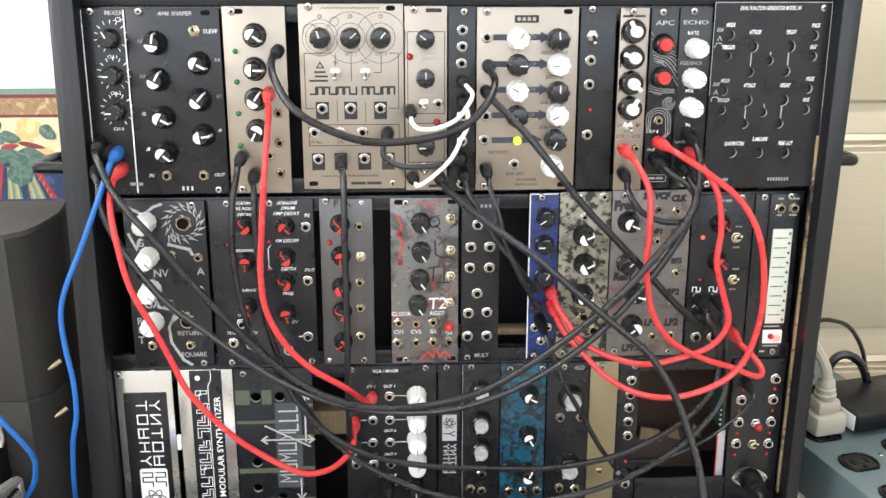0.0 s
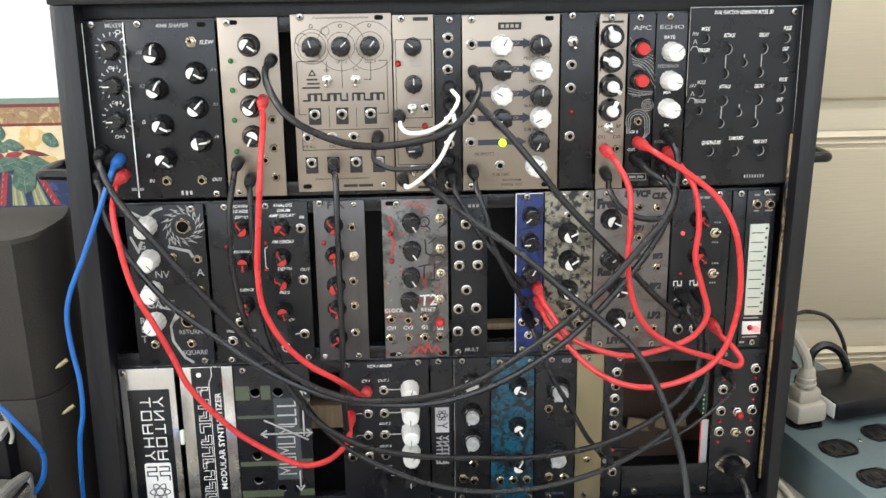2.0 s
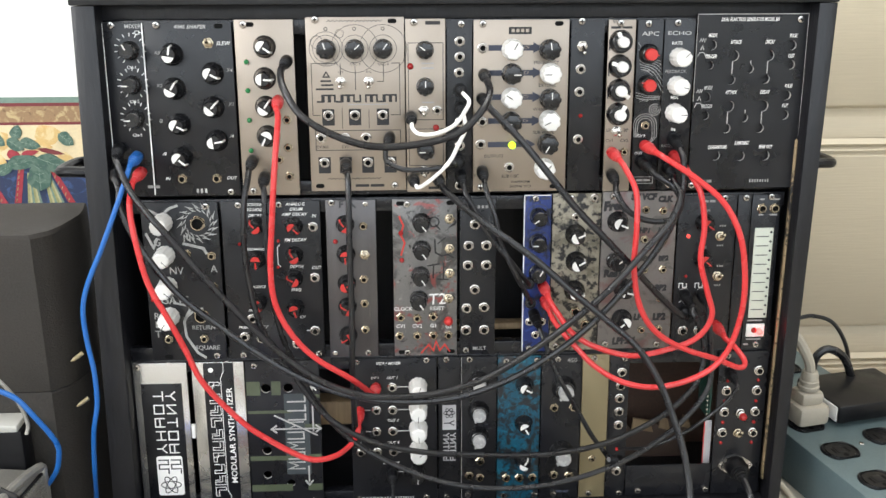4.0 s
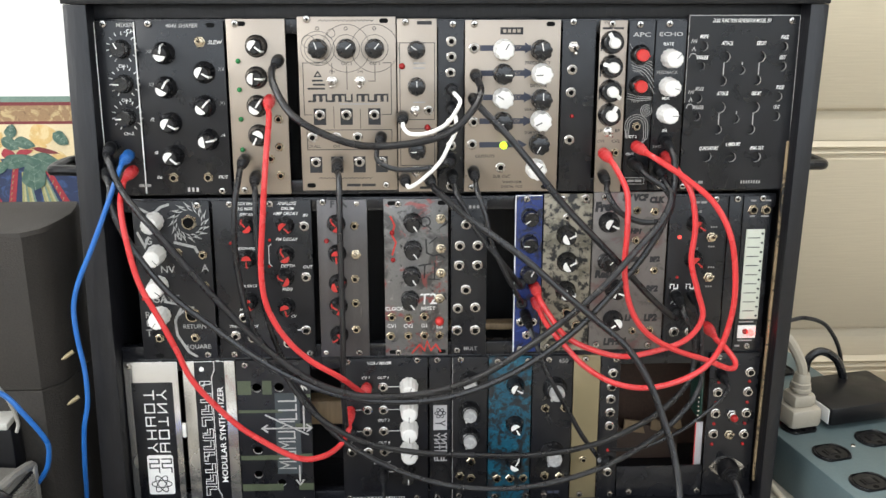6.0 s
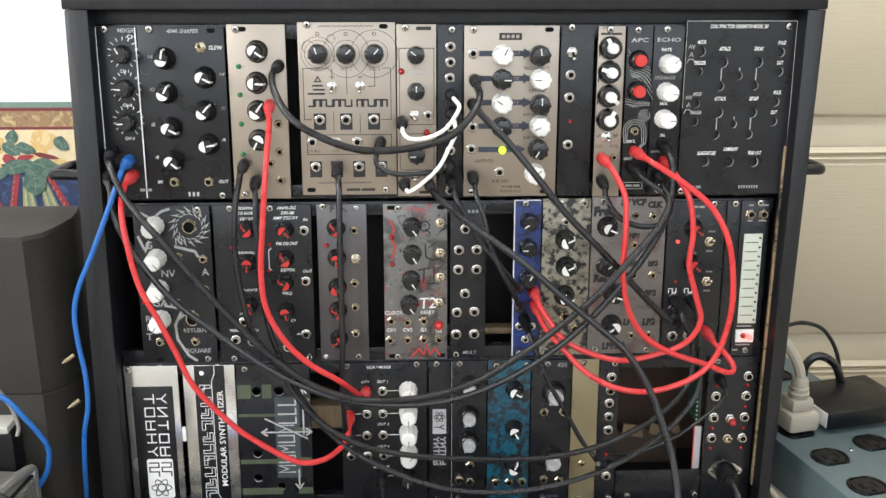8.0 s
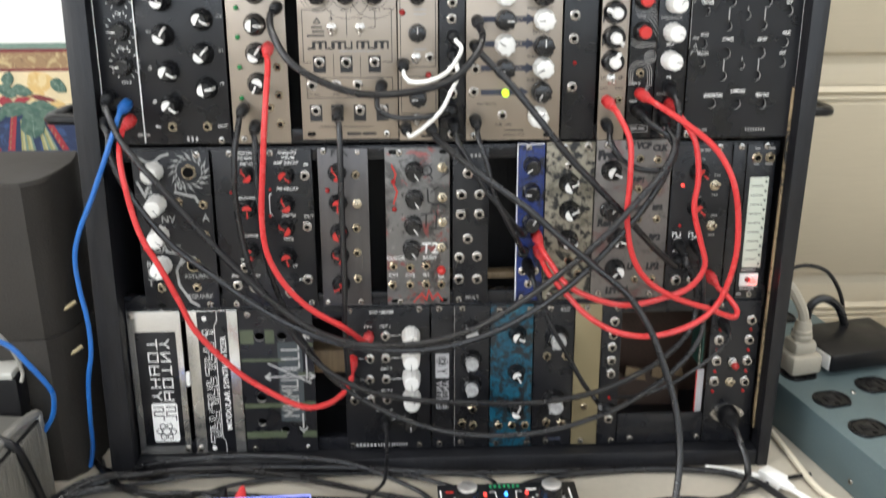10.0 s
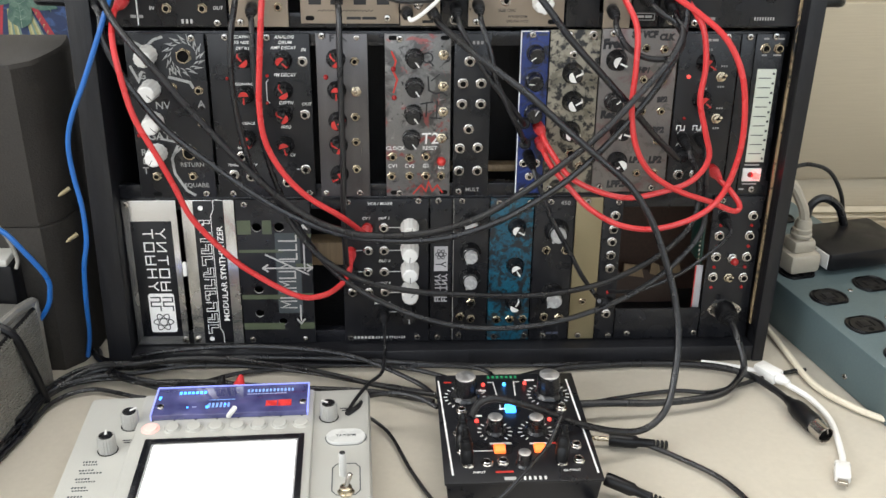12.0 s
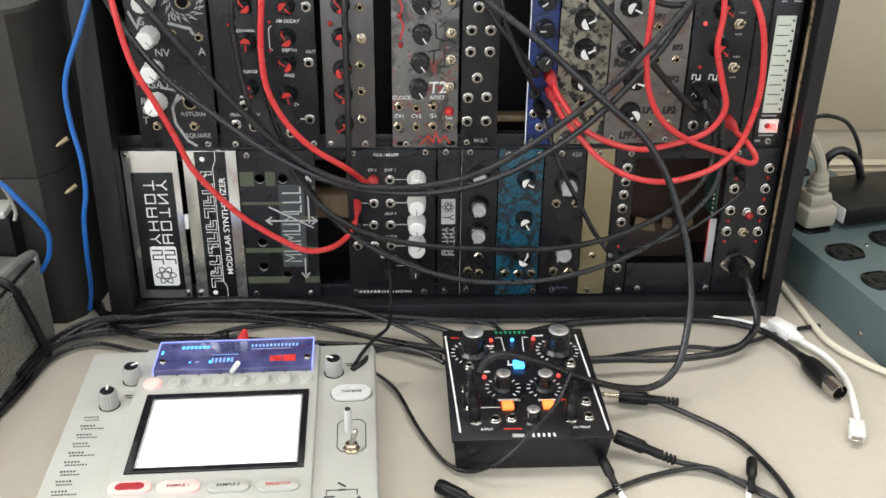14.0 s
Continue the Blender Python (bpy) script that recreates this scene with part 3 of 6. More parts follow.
for off in (0, -122, -244):
    for cx, cy, l, w, t, m in ((92, 240, 30, 25, 10, "peach"), (76, 262, 26, 17, 0, "peach"), (4, 250, 26, 24, 40, "peach"), (120, 286, 22, 16, -30, "peach"), (26, 275, 15, 12, 0, "ribbon"), (94, 270, 30, 6, -12, "maroon"), (56, 272, 20, 7, 10, "ribbon")):
        leaf(cx + off, cy, l, w, t, m, 0.8)
    for cx, px in ((36, 22), (90, 120)):
        x0, x1 = wx(cx + off), wx(px + off)
        flat("ribbon", [(x0 - 3.2, wz(300)), (x0 + 3.2, wz(300)), (x1 + 3.8, wz(364)), (x1 - 3.8, wz(364))], 0.6 + 0.02 * (next(layer) % 40), WP["ribbon"])
        for k in range(6):
            t = (k + 0.5) / 6
            x, y = x0 + (x1 - x0) * t - 1.5, wz(300 + 64 * t)
            flat("stitch", [(x - 1.2, y - 1.6), (x - 0.2, y - 1.9), (x + 1.2, y + 1.6), (x + 0.2, y + 1.9)], 1.5 + 0.01 * k, WP["gold"])
    for cx, px in ((46, 40), (74, 80)):
        for k in range(6):
            x0, x1 = wx(cx + off) + k * 1.2, wx(px + off) + k * 2.7
            flat("stripe", [(x0, wz(308)), (x0 + 1.1, wz(308)), (x1 + 2.5, wz(364)), (x1, wz(364))], 0.55 + 0.012 * (next(layer) % 40), WP[("olive", "sage", "green")[k % 3]])
    for cx, cy, l, w, t in ((36, 234, 14, 10, 70), (32, 257, 18, 11, -35), (58, 256, 20, 10, -15), (123, 248, 17, 11, -40), (42, 288, 32, 13, 12), (100, 294, 38, 15, -22), (68, 313, 30, 21, 88), (8, 300, 20, 10, 30)):
        leaf(cx + off, cy, l * 1.18, w * 1.35, t, "leaf", 1.0)

# ---- the table ----
table = thing("table", pose(0, 0, 0), "cream laminate table top carrying the rack and gear", "table")
part("tabletop", box(bmesh.new(), -950, 1050, -620, 240, 715, 750, 4), M["table"], table)
for x in (-900, 980):
    for y in (-580, 200):
        part("leg", box(bmesh.new(), x - 22, x + 22, y - 22, y + 22, 0, 715, 3), M["case"], table)


# ---- the rack case ----
def prism(bm, corners):
    vs = [bm.verts.new(Vector(c) * MM) for c in corners]
    for f in ((0, 1, 2, 3), (7, 6, 5, 4), (0, 4, 5, 1), (1, 5, 6, 2), (2, 6, 7, 3), (3, 7, 4, 0)):
        bm.faces.new([vs[i] for i in f])
    bmesh.ops.bevel(bm, geom=list(bm.edges), offset=0.9 * MM, segments=2, affect="EDGES", profile=0.5)
    return bm


case = thing("rack_case", RACK, "black stained wooden rack case with worn edges, three rows high", "rack case")
for name, bot, top in (("side_panel", (-256, -237), (-250.5, -234)), ("side_panel", (285, 294.5), (290.2, 304))):
    c = [(bot[0], y, -19) for y in (-15, 110)] + [(bot[1], y, -19) for y in (110, -15)]
    d = [(top[0], y, 403) for y in (-15, 110)] + [(top[1], y, 403) for y in (110, -15)]
    part(name, prism(bmesh.new(), c + d), M["case"], case)
part("top_panel", box(bmesh.new(), -252, 305, -15.5, 112, 403.2, 422, 1.2), M["case"], case)
part("front_rail", box(bmesh.new(), -236, 291, 3.2, 14, 392.7, 403, 0.4), M["case"], case)
part("bottom_panel", box(bmesh.new(), -237, 285, -14, 108, -19, -4.5, 1.2), M["case"], case)
part("back_panel", box(bmesh.new(), -240, 286, 100, 108, -4, 403), M["brown"], case, "brown board back")
bm = bmesh.new()
prism(bm, [(283.4, -2, 10), (283.4, 2, 10), (285.2, 2, 10), (285.2, -2, 10), (286.9, -2, 300), (286.9, 2, 300), (288.9, 2, 300), (288.9, -2, 300)])
part("worn_edge", bm, M["wornedge"], case, "bare worn wood edge")
part("worn_edge", prism(bmesh.new(), [(-239, 0, 60), (-239, 3, 60), (-237, 3, 60), (-237, 0, 60), (-237.5, 0, 250), (-237.5, 3, 250), (-235.5, 3, 250), (-235.5, 0, 250)]), M["wornedge"], case, "bare worn wood edge")
for z in (1, 121.5, 132, 252.5, 266, 387):
    part("rail", box(bmesh.new(), -236, 284, 3, 13, z - 5.5, z + 5.5, 0.8), M["blackgloss"], case)
part("crossbar", box(bmesh.new(), -150, -20, 30, 52, 54, 76, 3), M["tan"], case, "bare wooden crossbar")
part("crossbar", box(bmesh.new(), 20, 120, 26, 40, 139, 145, 2), M["tan"], case, "bare wooden crossbar")
# added dark sheet, put before the brown back to darken the module gaps
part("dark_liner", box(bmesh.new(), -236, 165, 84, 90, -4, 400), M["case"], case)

# ---- the top row of modules ----
R1, R2, R3 = (262, 391), (128, 256.5), (-3, 125.5)
MOON, REDMOON = ("moon", "knob", "white"), ("moon", "knob", "red")
LOBE_B, LOBE_W = ("lobed", "knob", "white"), ("lobed", "white", "dark")

m = module(-234.5, -204.5, *R1, "black", "black three channel mixer module with white dial marks")
screws(m, [(-227.5, 389)])
write(m, "MIXER", -212, 388, 3.2, "midink")
write(m, "-CH", -209, 383.5, 3.2)
for i, v in enumerate((371, 346, 321)):
    knob(m, ("plain", "knob", "white"), -215, v, (118, 178, 182)[i])
    art(m, [(0.55, [(-215 + r0 * math.cos(radians(a)), v + 1 + r0 * math.sin(radians(a))) for r0 in (9.2, 11.4 if a % 50 else 12.0)]) for a in range(-60, 241, 25)], name="dial_mark")
    write(m, "CH-%d" % (i + 1), -215, v - 12.5, 2.4)
jacks(m, [(-229, 299), (-216, 293), (-214, 281), (-232, 284)])
bars(m, -206, 269, 9, 2.2, "greyink", 2)
art(m, [(0.7, [(-234, 390), (-234, 264)]), (0.9, [(-205.4, 390), (-205.4, 263)])], name="border_line")

m = module(-204.3, -140.5, *R1, "black", "black waveform shaper module with seven white-marked knobs")
screws(m, [(-195, 389), (-148, 264.5)])
slots(m, [(-150, 388)])
write(m, "4046 SHAPER", -171, 387.5, 3.0, "midink", shear=0.25)
toggles(m, [(-158, 376)], "gilt")
write(m, "SLEW", -147.5, 375.5, 3.0, shear=0.2)
for u, v, t in ((-185, 368, 80), (-185, 343, 60), (-183, 316.5, -28), (-183, 291.5, -40), (-156, 354, -28), (-157, 329, 48), (-156, 304, 8)):
    knob(m, MOON, u, v, t)
for s, u, v in (("X8", -196, 369), ("X2", -196, 345), ("/2", -197, 319), ("/8", -196, 294), ("X4", -144, 356), ("X1", -144, 331), ("/4", -145, 307), ("IN", -195, 275), ("OUT", -147, 275)):
    write(m, s, u, v, 2.6, "greyink" if s[0] in "X" else "ink", shear=0.2)
jacks(m, [(-184, 275), (-158, 275)], "gilt")
bars(m, -170, 265.5, 8, 3.2, "midink", 3)

m = module(-139, -95.5, 261.5, 392.5, "silver", "silver four knob module with patch cables plugged in", 2.6)
screws(m, [(-132, 389), (-131, 265)])
slots(m, [(-127.5, 389)])
for u, v, t in ((-117, 373, -35), (-118, 350, -4), (-118, 329, 55), (-118, 307, -118)):
    knob(m, MOON, u, v, t)
leds(m, "ledgreen", [(-131, 362), (-131, 341), (-131, 319), (-131, 296)], 1.9)
jacks(m, [(-101, 363), (-109, 334), (-103, 319), (-103, 298), (-103, 276), (-110, 289), (-130, 289), (-122, 276)], "gilt", 3.6)

m = module(-87, -14, 264, 394, "silver", "silver triple oscillator module with printed orbits", 2.6)
screws(m, [(-79.6, 392.2), (-23, 268)])
slots(m, [(-23, 391), (-80, 268)])
lines = []
for i, u in enumerate((-72, -51, -30)):
    lines += [(0.35, ring_pts(u, 371, 10)), (0.35, ring_pts(u, 371, 17.5 if i else 12.5)), (0.5, ring_pts(u, 385.5, 1.2, n=12))]
lines += [(0.35, ring_pts(-79, 376, 4.6)), (0.35, ring_pts(-62, 382, 3)), (0.5, [(-62, 360), (-62, 352)]), (0.5, [(-51, 358), (-51, 341)]), (0.5, [(-30, 359), (-30, 347), (-35, 347)])]
zig = [(-71 + i * 1.5, 391.2 + (0.6 if i % 2 else -0.6)) for i in range(28)]
lines += [(0.4, zig), (0.4, [(x - 3, y - 117.7) for x, y in zig]), (0.5, [(-66, 360.5), (-83.5, 360.5), (-83.5, 322), (-78, 322)]), (0.5, [(-24, 360.5), (-18, 360.5), (-18, 322), (-25, 322)])]
lines += [(0.5, [(-82, 310.5), (-18, 310.5), (-18, 295.5), (-82, 295.5), (-82, 310.5)])] + [(0.4, [(u, 326 if u > -45 else 328), (u, 312)]) for u in (-61.5, -41.5)]
art(m, lines, "dark")
for u, t in ((-72, 108), (-51, 42), (-30, 52)):
    knob(m, LOBE_B, u, 371, t, 0.95)
toggles(m, [(-62, 347), (-41, 347)], tilt=20)
bm = bmesh.new()
for i in range(12):
    x = -78 + i * 4.75 + (3 if i > 6 else 0) - m["ox"]
    y = 334.5 - m["oy"]
    stroke(bm, [(x - 1.8, y - 2.4), (x - 1.8, y + 2.4), (x + 1.8, y + 2.4), (x + 1.8, y - 2.4)] if i % 3 else [(x + 1.8, y + 2.4), (x + 1.8, y - 2.4), (x - 1.8, y - 2.4)], 1.3)
part("logo", bm, M["dark"], m, smooth=False)
bars(m, -42, 330, 30, 0.9, "greyink", 3)
for s, u in (("OSC 1", -72), ("OSC 2", -51), ("OSC 3", -30)):
    write(m, s, u, 359.8, 2.2, "dark")
write(m, "ON", -62, 354, 1.8, "dark")
write(m, "ON", -41, 354, 1.8, "dark")
art(m, [(0.9, [(-75, 350.5), (-72.7, 354.2), (-70.4, 350.5), (-75, 350.5)])], "dark", "warning_sign")
bars(m, -73, 347.5, 8, 1.3, "dark")
bars(m, -72, 344.5, 9, 1.3, "dark")
bars(m, -74, 341.5, 13, 1.3, "dark")
for u, v in ((-72, 320.5), (-52, 320.5), (-31, 320.5), (-76, 284), (-60, 284), (-43, 284), (-26, 284)):
    part("printed_square", box(bmesh.new(), u - 4.6 - m["ox"], u + 4.6 - m["ox"], v - 6.2 - m["oy"], v + 6.2 - m["oy"], 0, 0.1), M["dark"], m, smooth=False)
jacks(m, [(-72, 322), (-52, 322), (-31, 322), (-78, 305), (-60, 305), (-44, 305), (-26, 305.5), (-76, 286), (-60, 286), (-43, 286), (-26, 286)])
for s, u, v in (("CV ALL", -77, 298), ("CV1", -60, 298), ("CV2", -43, 298)):
    write(m, s, u, v, 2.2, "dark")
bars(m, -42, 268, 22, 2.0, "dark", 2)

m = module(-13.6, 16.5, 262.5, 392.5, "silver", "narrow silver filter module with three black knobs", 2.6)
screws(m, [(-7, 390)])
bars(m, 7, 389.5, 11, 2.6, "dark")
bars(m, 7, 265.5, 8, 2, "dark")
art(m, [(0.5, [(-11.5, 375), (14.5, 375), (14.5, 318), (-11.5, 318), (-11.5, 375)]), (0.5, [(-11.5, 311), (14.5, 311), (14.5, 283), (-11.5, 283), (-11.5, 311)])], "dark")
for v, t in ((370, 142), (343, 90), (295, 182)):
    knob(m, LOBE_B, 1, v, t, 0.88)
leds(m, "ledred", [(-10, 358), (9, 312)], 2.4)
for v in (360, 356.5, 331, 289):
    bars(m, 3, v, 9, 1.2, "greyink")
jacks(m, [(-10, 321), (10, 325), (-9, 273), (10, 273)], "nickel", 3.6)
toggles(m, [(0, 325), (0, 279)], tilt=10)

m = module(17, 36.5, *R1, "black", "narrow black multiple module with a column of jacks")
screws(m, [(28, 388.5)])
jacks(m, [(27, 376), (27, 364.7), (26.5, 353), (27, 341), (27, 328), (27, 316), (27, 298), (27, 286), (27.5, 276), (27, 267)], "nickel", 3.8)

m = module(37, 109, 262, 391.5, "silver", "silver voltage controlled oscillator module with white and black knobs", 2.6)
screws(m, [(44, 388.5), (43, 265.5)])
slots(m, [(101, 388.5), (100, 265.5)])
bm = box(bmesh.new(), -8.5, 8.5, -2.6, 2.6, 0, 0.1)
part("logo_plate", bm, M["dark"], m, m=at(72 - m["ox"], 383.5 - m["oy"]), smooth=False)
bars(m, 72, 383.5, 13, 2.4, "silver", 4)
lines = []
for i, v in enumerate((371, 352.5, 334.5, 316.5, 298.5)):
    end = 88 if i < 4 else 80
    lines.append((4.2, [(50, v), (end - 3, v)]))
art(m, lines, "navy", "printed_arrow")
for i, v in enumerate((371, 352.5, 334.5, 316.5, 298.5)):
    end = 88 if i < 4 else 84
    bm = bmesh.new()
    vs = [bm.verts.new(((x - m["ox"]) * MM, (y - m["oy"]) * MM, 0.00014)) for x, y in ((end - 6, v - 4), (end + 1, v), (end - 6, v + 4))]
    bm.faces.new(vs)
    part("arrow_head", bm, M["navy"], m, smooth=False)
for u, v, st, t in ((66, 370, LOBE_W, 60), (94, 369.5, LOBE_B, 98), (66, 352, LOBE_B, 0), (95, 352, LOBE_W, 180), (66, 334, LOBE_W, 150), (95, 333, LOBE_B, 90), (66, 316, LOBE_B, 200), (95, 317, LOBE_W, 205), (94, 299, LOBE_B, -120), (92, 280, LOBE_W, 48)):
    knob(m, st, u, v, t, 1.02)
leds(m, "ledlime", [(67, 298)], 2.9)
jacks(m, [(44, 371), (45, 352), (43.5, 334), (44, 316), (43, 299), (65, 281), (44, 279)])
for s, u, v in (("FREQUENCY", 92, 360), ("DETUNE", 93, 343), ("WAVEFORM", 92, 325), ("SUB WAVE", 91, 307.5), ("OUTPUTS", 53, 289.5), ("SUB OSC", 66, 273.8), ("WAVEFORM", 74, 269.3), ("DIGITAL VCO", 74, 265.8), ("V", 38.5, 274.5)):
    write(m, s, u, v, 2.5 if v > 272 else 2.0, "dark")
for v in (371, 352.5, 334.5, 316.5):
    write(m, "CV", 77, v, 2.4, "silver")

m = module(110, 135.5, *R1, "black", "narrow black module with jacks and a toggle switch")
screws(m, [(117.8, 390)])
toggles(m, [(118.5, 372)], tilt=30)
jacks(m, [(118, 355), (117.5, 338), (117.5, 302)], "nickel", 3.8)
leds(m, "ledred", [(119, 320)])

m = module(138, 159, 261, 391, "silver", "narrow silver filter module with handwritten marker labels", 2.6)
screws(m, [(147, 388.5)])
for v, t in ((375, 118), (357, 160), (339, -40), (321, 62)):
    knob(m, ("drop", "knob", "white"), 147.5, v, t)
toggles(m, [(147, 308)], tilt=10)
jacks(m, [(144, 292), (153.5, 292), (144.5, 275)], "gilt", 3.4)
for s, u, v in (("VCF", 144, 389.5), ("LP", 141, 308.5), ("BP", 154.5, 308.5), ("CV1", 142, 300.5), ("CV2", 153.5, 300.5)):
    write(m, s, u, v, 2.6, "dark")
bars(m, 148, 385.3, 16, 1.6, "dark", 2)
for v in (371, 352, 335):
    bars(m, 139.5, v, 5, 1.0, "dark", turn=90)

m = module(160, 180, *R1, "blackgloss", "narrow black noise module with etched silver swirls and red knobs")
screws(m, [(168, 388)])
write(m, "APC", 170, 380.5, 3.3, "midink", wide=1.6)
for v, t in ((366, -8), (343, 160)):
    knob(m, ("cap", "knob", "red"), 169, v, t, 0.86)
lines = []
for k in range(7):
    lines.append((0.5, [(161 + k * 0.5 + 17.5 * s, 374 - 3.2 * k - 16 * s - 3 * math.sin(4 * s + k * 0.5)) for s in np.linspace(0, 1, 12)]))
for k in range(3):
    lines.append((0.5, ring_pts(176, 324, 1.3 + 1.5 * k, 30 * k, 330 + 30 * k, 20)))
    lines.append((0.5, ring_pts(169, 312, 5.5 + 1.7 * k, 0, 180 + 10 * k, 18) + [(163 - k, 303)]))
    lines.append((0.5, [(161, 337 - 2 * k), (170, 334.5 - 1.5 * k), (179.5, 334 - k)]))
    lines.append((0.5, [(174.5 + 1.7 * k, 312), (175 + 1.6 * k, 303), (172, 297)]))
art(m, lines, "greyink", "etched_swirl")
jacks(m, [(169, 312), (169, 297), (167, 284)], "gilt", 3.5)
write(m, "ONE", 168, 353.5, 2.0, "greyink")
write(m, "TWO", 167, 331, 2.0, "greyink")
write(m, "CV 2", 166.5, 304, 2.2)
write(m, "OUT", 165, 290.5, 2.2)
art(m, [(0.5, [(162, 272), (177, 272), (177, 267), (162, 267), (162, 272)])], "greyink")
bars(m, 169.5, 269.5, 11, 1.8, "greyink", 2)

m = module(180.4, 204, *R1, "blackgloss", "narrow black echo module with three white knobs")
screws(m, [(190, 388.5)])
write(m, "ECHO", 192, 380.8, 3.0, "midink", wide=1.65)
for s, v in (("RATE", 373.5), ("FEEDBACK", 352.5), ("MIX", 333), ("IN", 308.5)):
    write(m, s, 190.5 if v > 310 else 191, v, 2.5, "greyink" if s == "FEEDBACK" else "ink")
for u, v, t in ((192, 363.2, 45), (191.6, 342.2, -12), (191, 321.6, 0)):
    knob(m, ("tall", "white", "dark"), u, v, t, 0.9)
jacks(m, [(191, 302), (192, 289), (188, 279), (190, 267)], "nickel", 3.6)
write(m, "RATE", 186, 296, 2.2, "greyink")

HOLES = [(217, 372, 3.6), (216, 357, 3.2), (234, 364, 4.2), (233, 346, 3.6), (247, 354, 3.2), (261, 364, 4.2), (259.5, 346.5, 3.6), (278, 371.5, 3.6), (278, 357, 3.6),
         (215, 333, 3.6), (215, 319, 3.2), (233, 326, 4.2), (232, 309, 3.6), (245.5, 317, 3.2), (259.5, 326, 4.2), (258, 309, 3.6), (277, 334, 3.6), (276.5, 319, 3.6), (225, 288, 3.8), (244.5, 287.5, 3.8), (264, 287.5, 3.8)]
m = module(204.8, 289.5, 262.5, 395, "black", "black function generator panel with empty drilled holes", 2.2, HOLES)
part("backing_sheet", box(bmesh.new(), 206 - m["ox"], 285 - m["ox"], 276 - m["oy"], 386 - m["oy"], -4.4, -3.6), M["black"], m, "black sheet behind the drilled holes")
screws(m, [(282.8, 390.6), (207.5, 265)])
write(m, "DUAL FUNCTION GENERATOR MODEL 281", 245, 390.6, 2.9, "ink", shear=0.3, bold=0.02, wide=0.58)
for s, u, v in (("MODE", 217, 379), ("ATTACK", 235, 374), ("DECAY", 261, 374), ("PULSE", 278.5, 378.5), ("TRIGGER", 216.5, 363.5), ("OUT", 278, 363.5), ("MODE", 216, 340), ("ATTACK", 234, 336.5), ("DECAY", 260, 336.5), ("PULSE", 278, 341), ("TRIGGER", 215.5, 326), ("OUT", 276.5, 326), ("QUADRATURE", 226, 294.5), ("S AMOUNT", 245, 297.5), ("PEAK OUT", 264, 294.5)):
    write(m, s, u, v, 2.9, "midink" if v in (340, 326) and u < 220 else "ink", shear=0.3, bold=0.025, wide=0.56)
bars(m, 261, 268, 15, 2.4, "midink", 8)
bars(m, 219, 268, 9, 2.2, "greyink", 2)
lines = [(0.7, [(x, y0), (x, y1)]) for x, y0, y1 in ((233.5, 359.5, 350.5), (260.5, 359.5, 351), (232.5, 321.5, 313), (259, 321.5, 313), (247.5, 360, 358), (246, 323, 321))]
for v in (0, -38):
    lines += [(0.5, [(207.5 + k * 0.9, 374.5 + v + (2.4 if k % 2 else 0)) for k in range(6)]), (0.6, [(208.5, 368.5 + v), (209.8, 371.3 + v), (211, 368.5 + v)]), (0.5, [(206.5, 363.5 + v), (208, 366.5 + v), (211, 366.5 + v), (212.8, 363.5 + v)])]
# highlight on the panel's edges, drawn in as pale lines on the face
lines.append((0.5, [(205.2, 394.6), (289, 394.6)]))
lines.append((0.35, [(205.2, 394.6), (205.2, 330)]))
lines.append((0.35, [(289.1, 394.6), (289.1, 300)]))
art(m, lines, "midink")

# ---- the middle row ----
m = module(-218, -159, *R2, "black", "black hand-painted gate module with white knobs and grey marker art")
screws(m, [(-168, 253.5), (-167, 131.5)])
slots(m, [(-205, 131)])
for v, t in ((241, -60), (215, -45), (190, -40), (165, -125)):
    knob(m, ("tall", "white", "dark"), -201.5, v, t, 0.95)
jacks(m, [(-175, 240), (-177, 165)], "gilt", 6.2)
jacks(m, [(-166, 214), (-166, 189), (-204, 146), (-176, 146), (-185, 216)], "gilt", 3.7)
lines = []
for k in range(16):
    a = 2 * math.pi * k / 16
    for r0, r1, turn, width in ((9.5, 13.2, 0.55, 0.30), (12.0, 16.8, 0.42, 0.24)):
        b = a + (0.2 if r0 > 10 else 0)
        pts = [(r0 * math.cos(b), r0 * math.sin(b)), (r0 * math.cos(b + width), r0 * math.sin(b + width)), (r1 * math.cos(b + turn), r1 * math.sin(b + turn))]
        bm = bmesh.new()
        vs = [[bm.verts.new(((-175 + x - m["ox"]) * MM, (240 + y - m["oy"]) * MM, z * MM)) for x, y in pts] for z in (0, 0.12)]
        bm.faces.new(vs[1])
        for e in range(3):
            bm.faces.new((vs[0][e], vs[0][(e + 1) % 3], vs[1][(e + 1) % 3], vs[1][e]))
        part("marker_art", bm, M["greypaint"], m, smooth=False)
lines += [(2, [(-214, 252), (-203, 246), (-196, 252), (-190, 254)]), (2, [(-215, 232), (-210, 221), (-207, 228)]), (2.2, [(-187, 224), (-172, 220), (-170, 216)]), (2, [(-186, 170), (-191, 160), (-190, 148), (-182, 134), (-176, 130)]), (1.8, [(-190, 163), (-182, 170), (-176, 171)]), (1.6, [(-198, 176), (-180, 172)])]
art(m, lines, "greypaint", "marker_art")
for s, u, v, z in (("G", -207, 225, 6), ("N", -184, 228, 6), ("E", -208, 203, 6), ("NV", -194, 202, 6), ("A", -165, 203, 6), ("GATE", -197, 178, 6.5), ("R", -212, 165, 5.5), ("E", -212, 158, 5.5), ("T", -212, 150, 6), ("RETURN", -176, 155, 3.6), ("SQUARE", -174, 138, 3.8)):
    write(m, s, u, v, z, "greypaint")
leds(m, "ledred", [(-214, 179)])

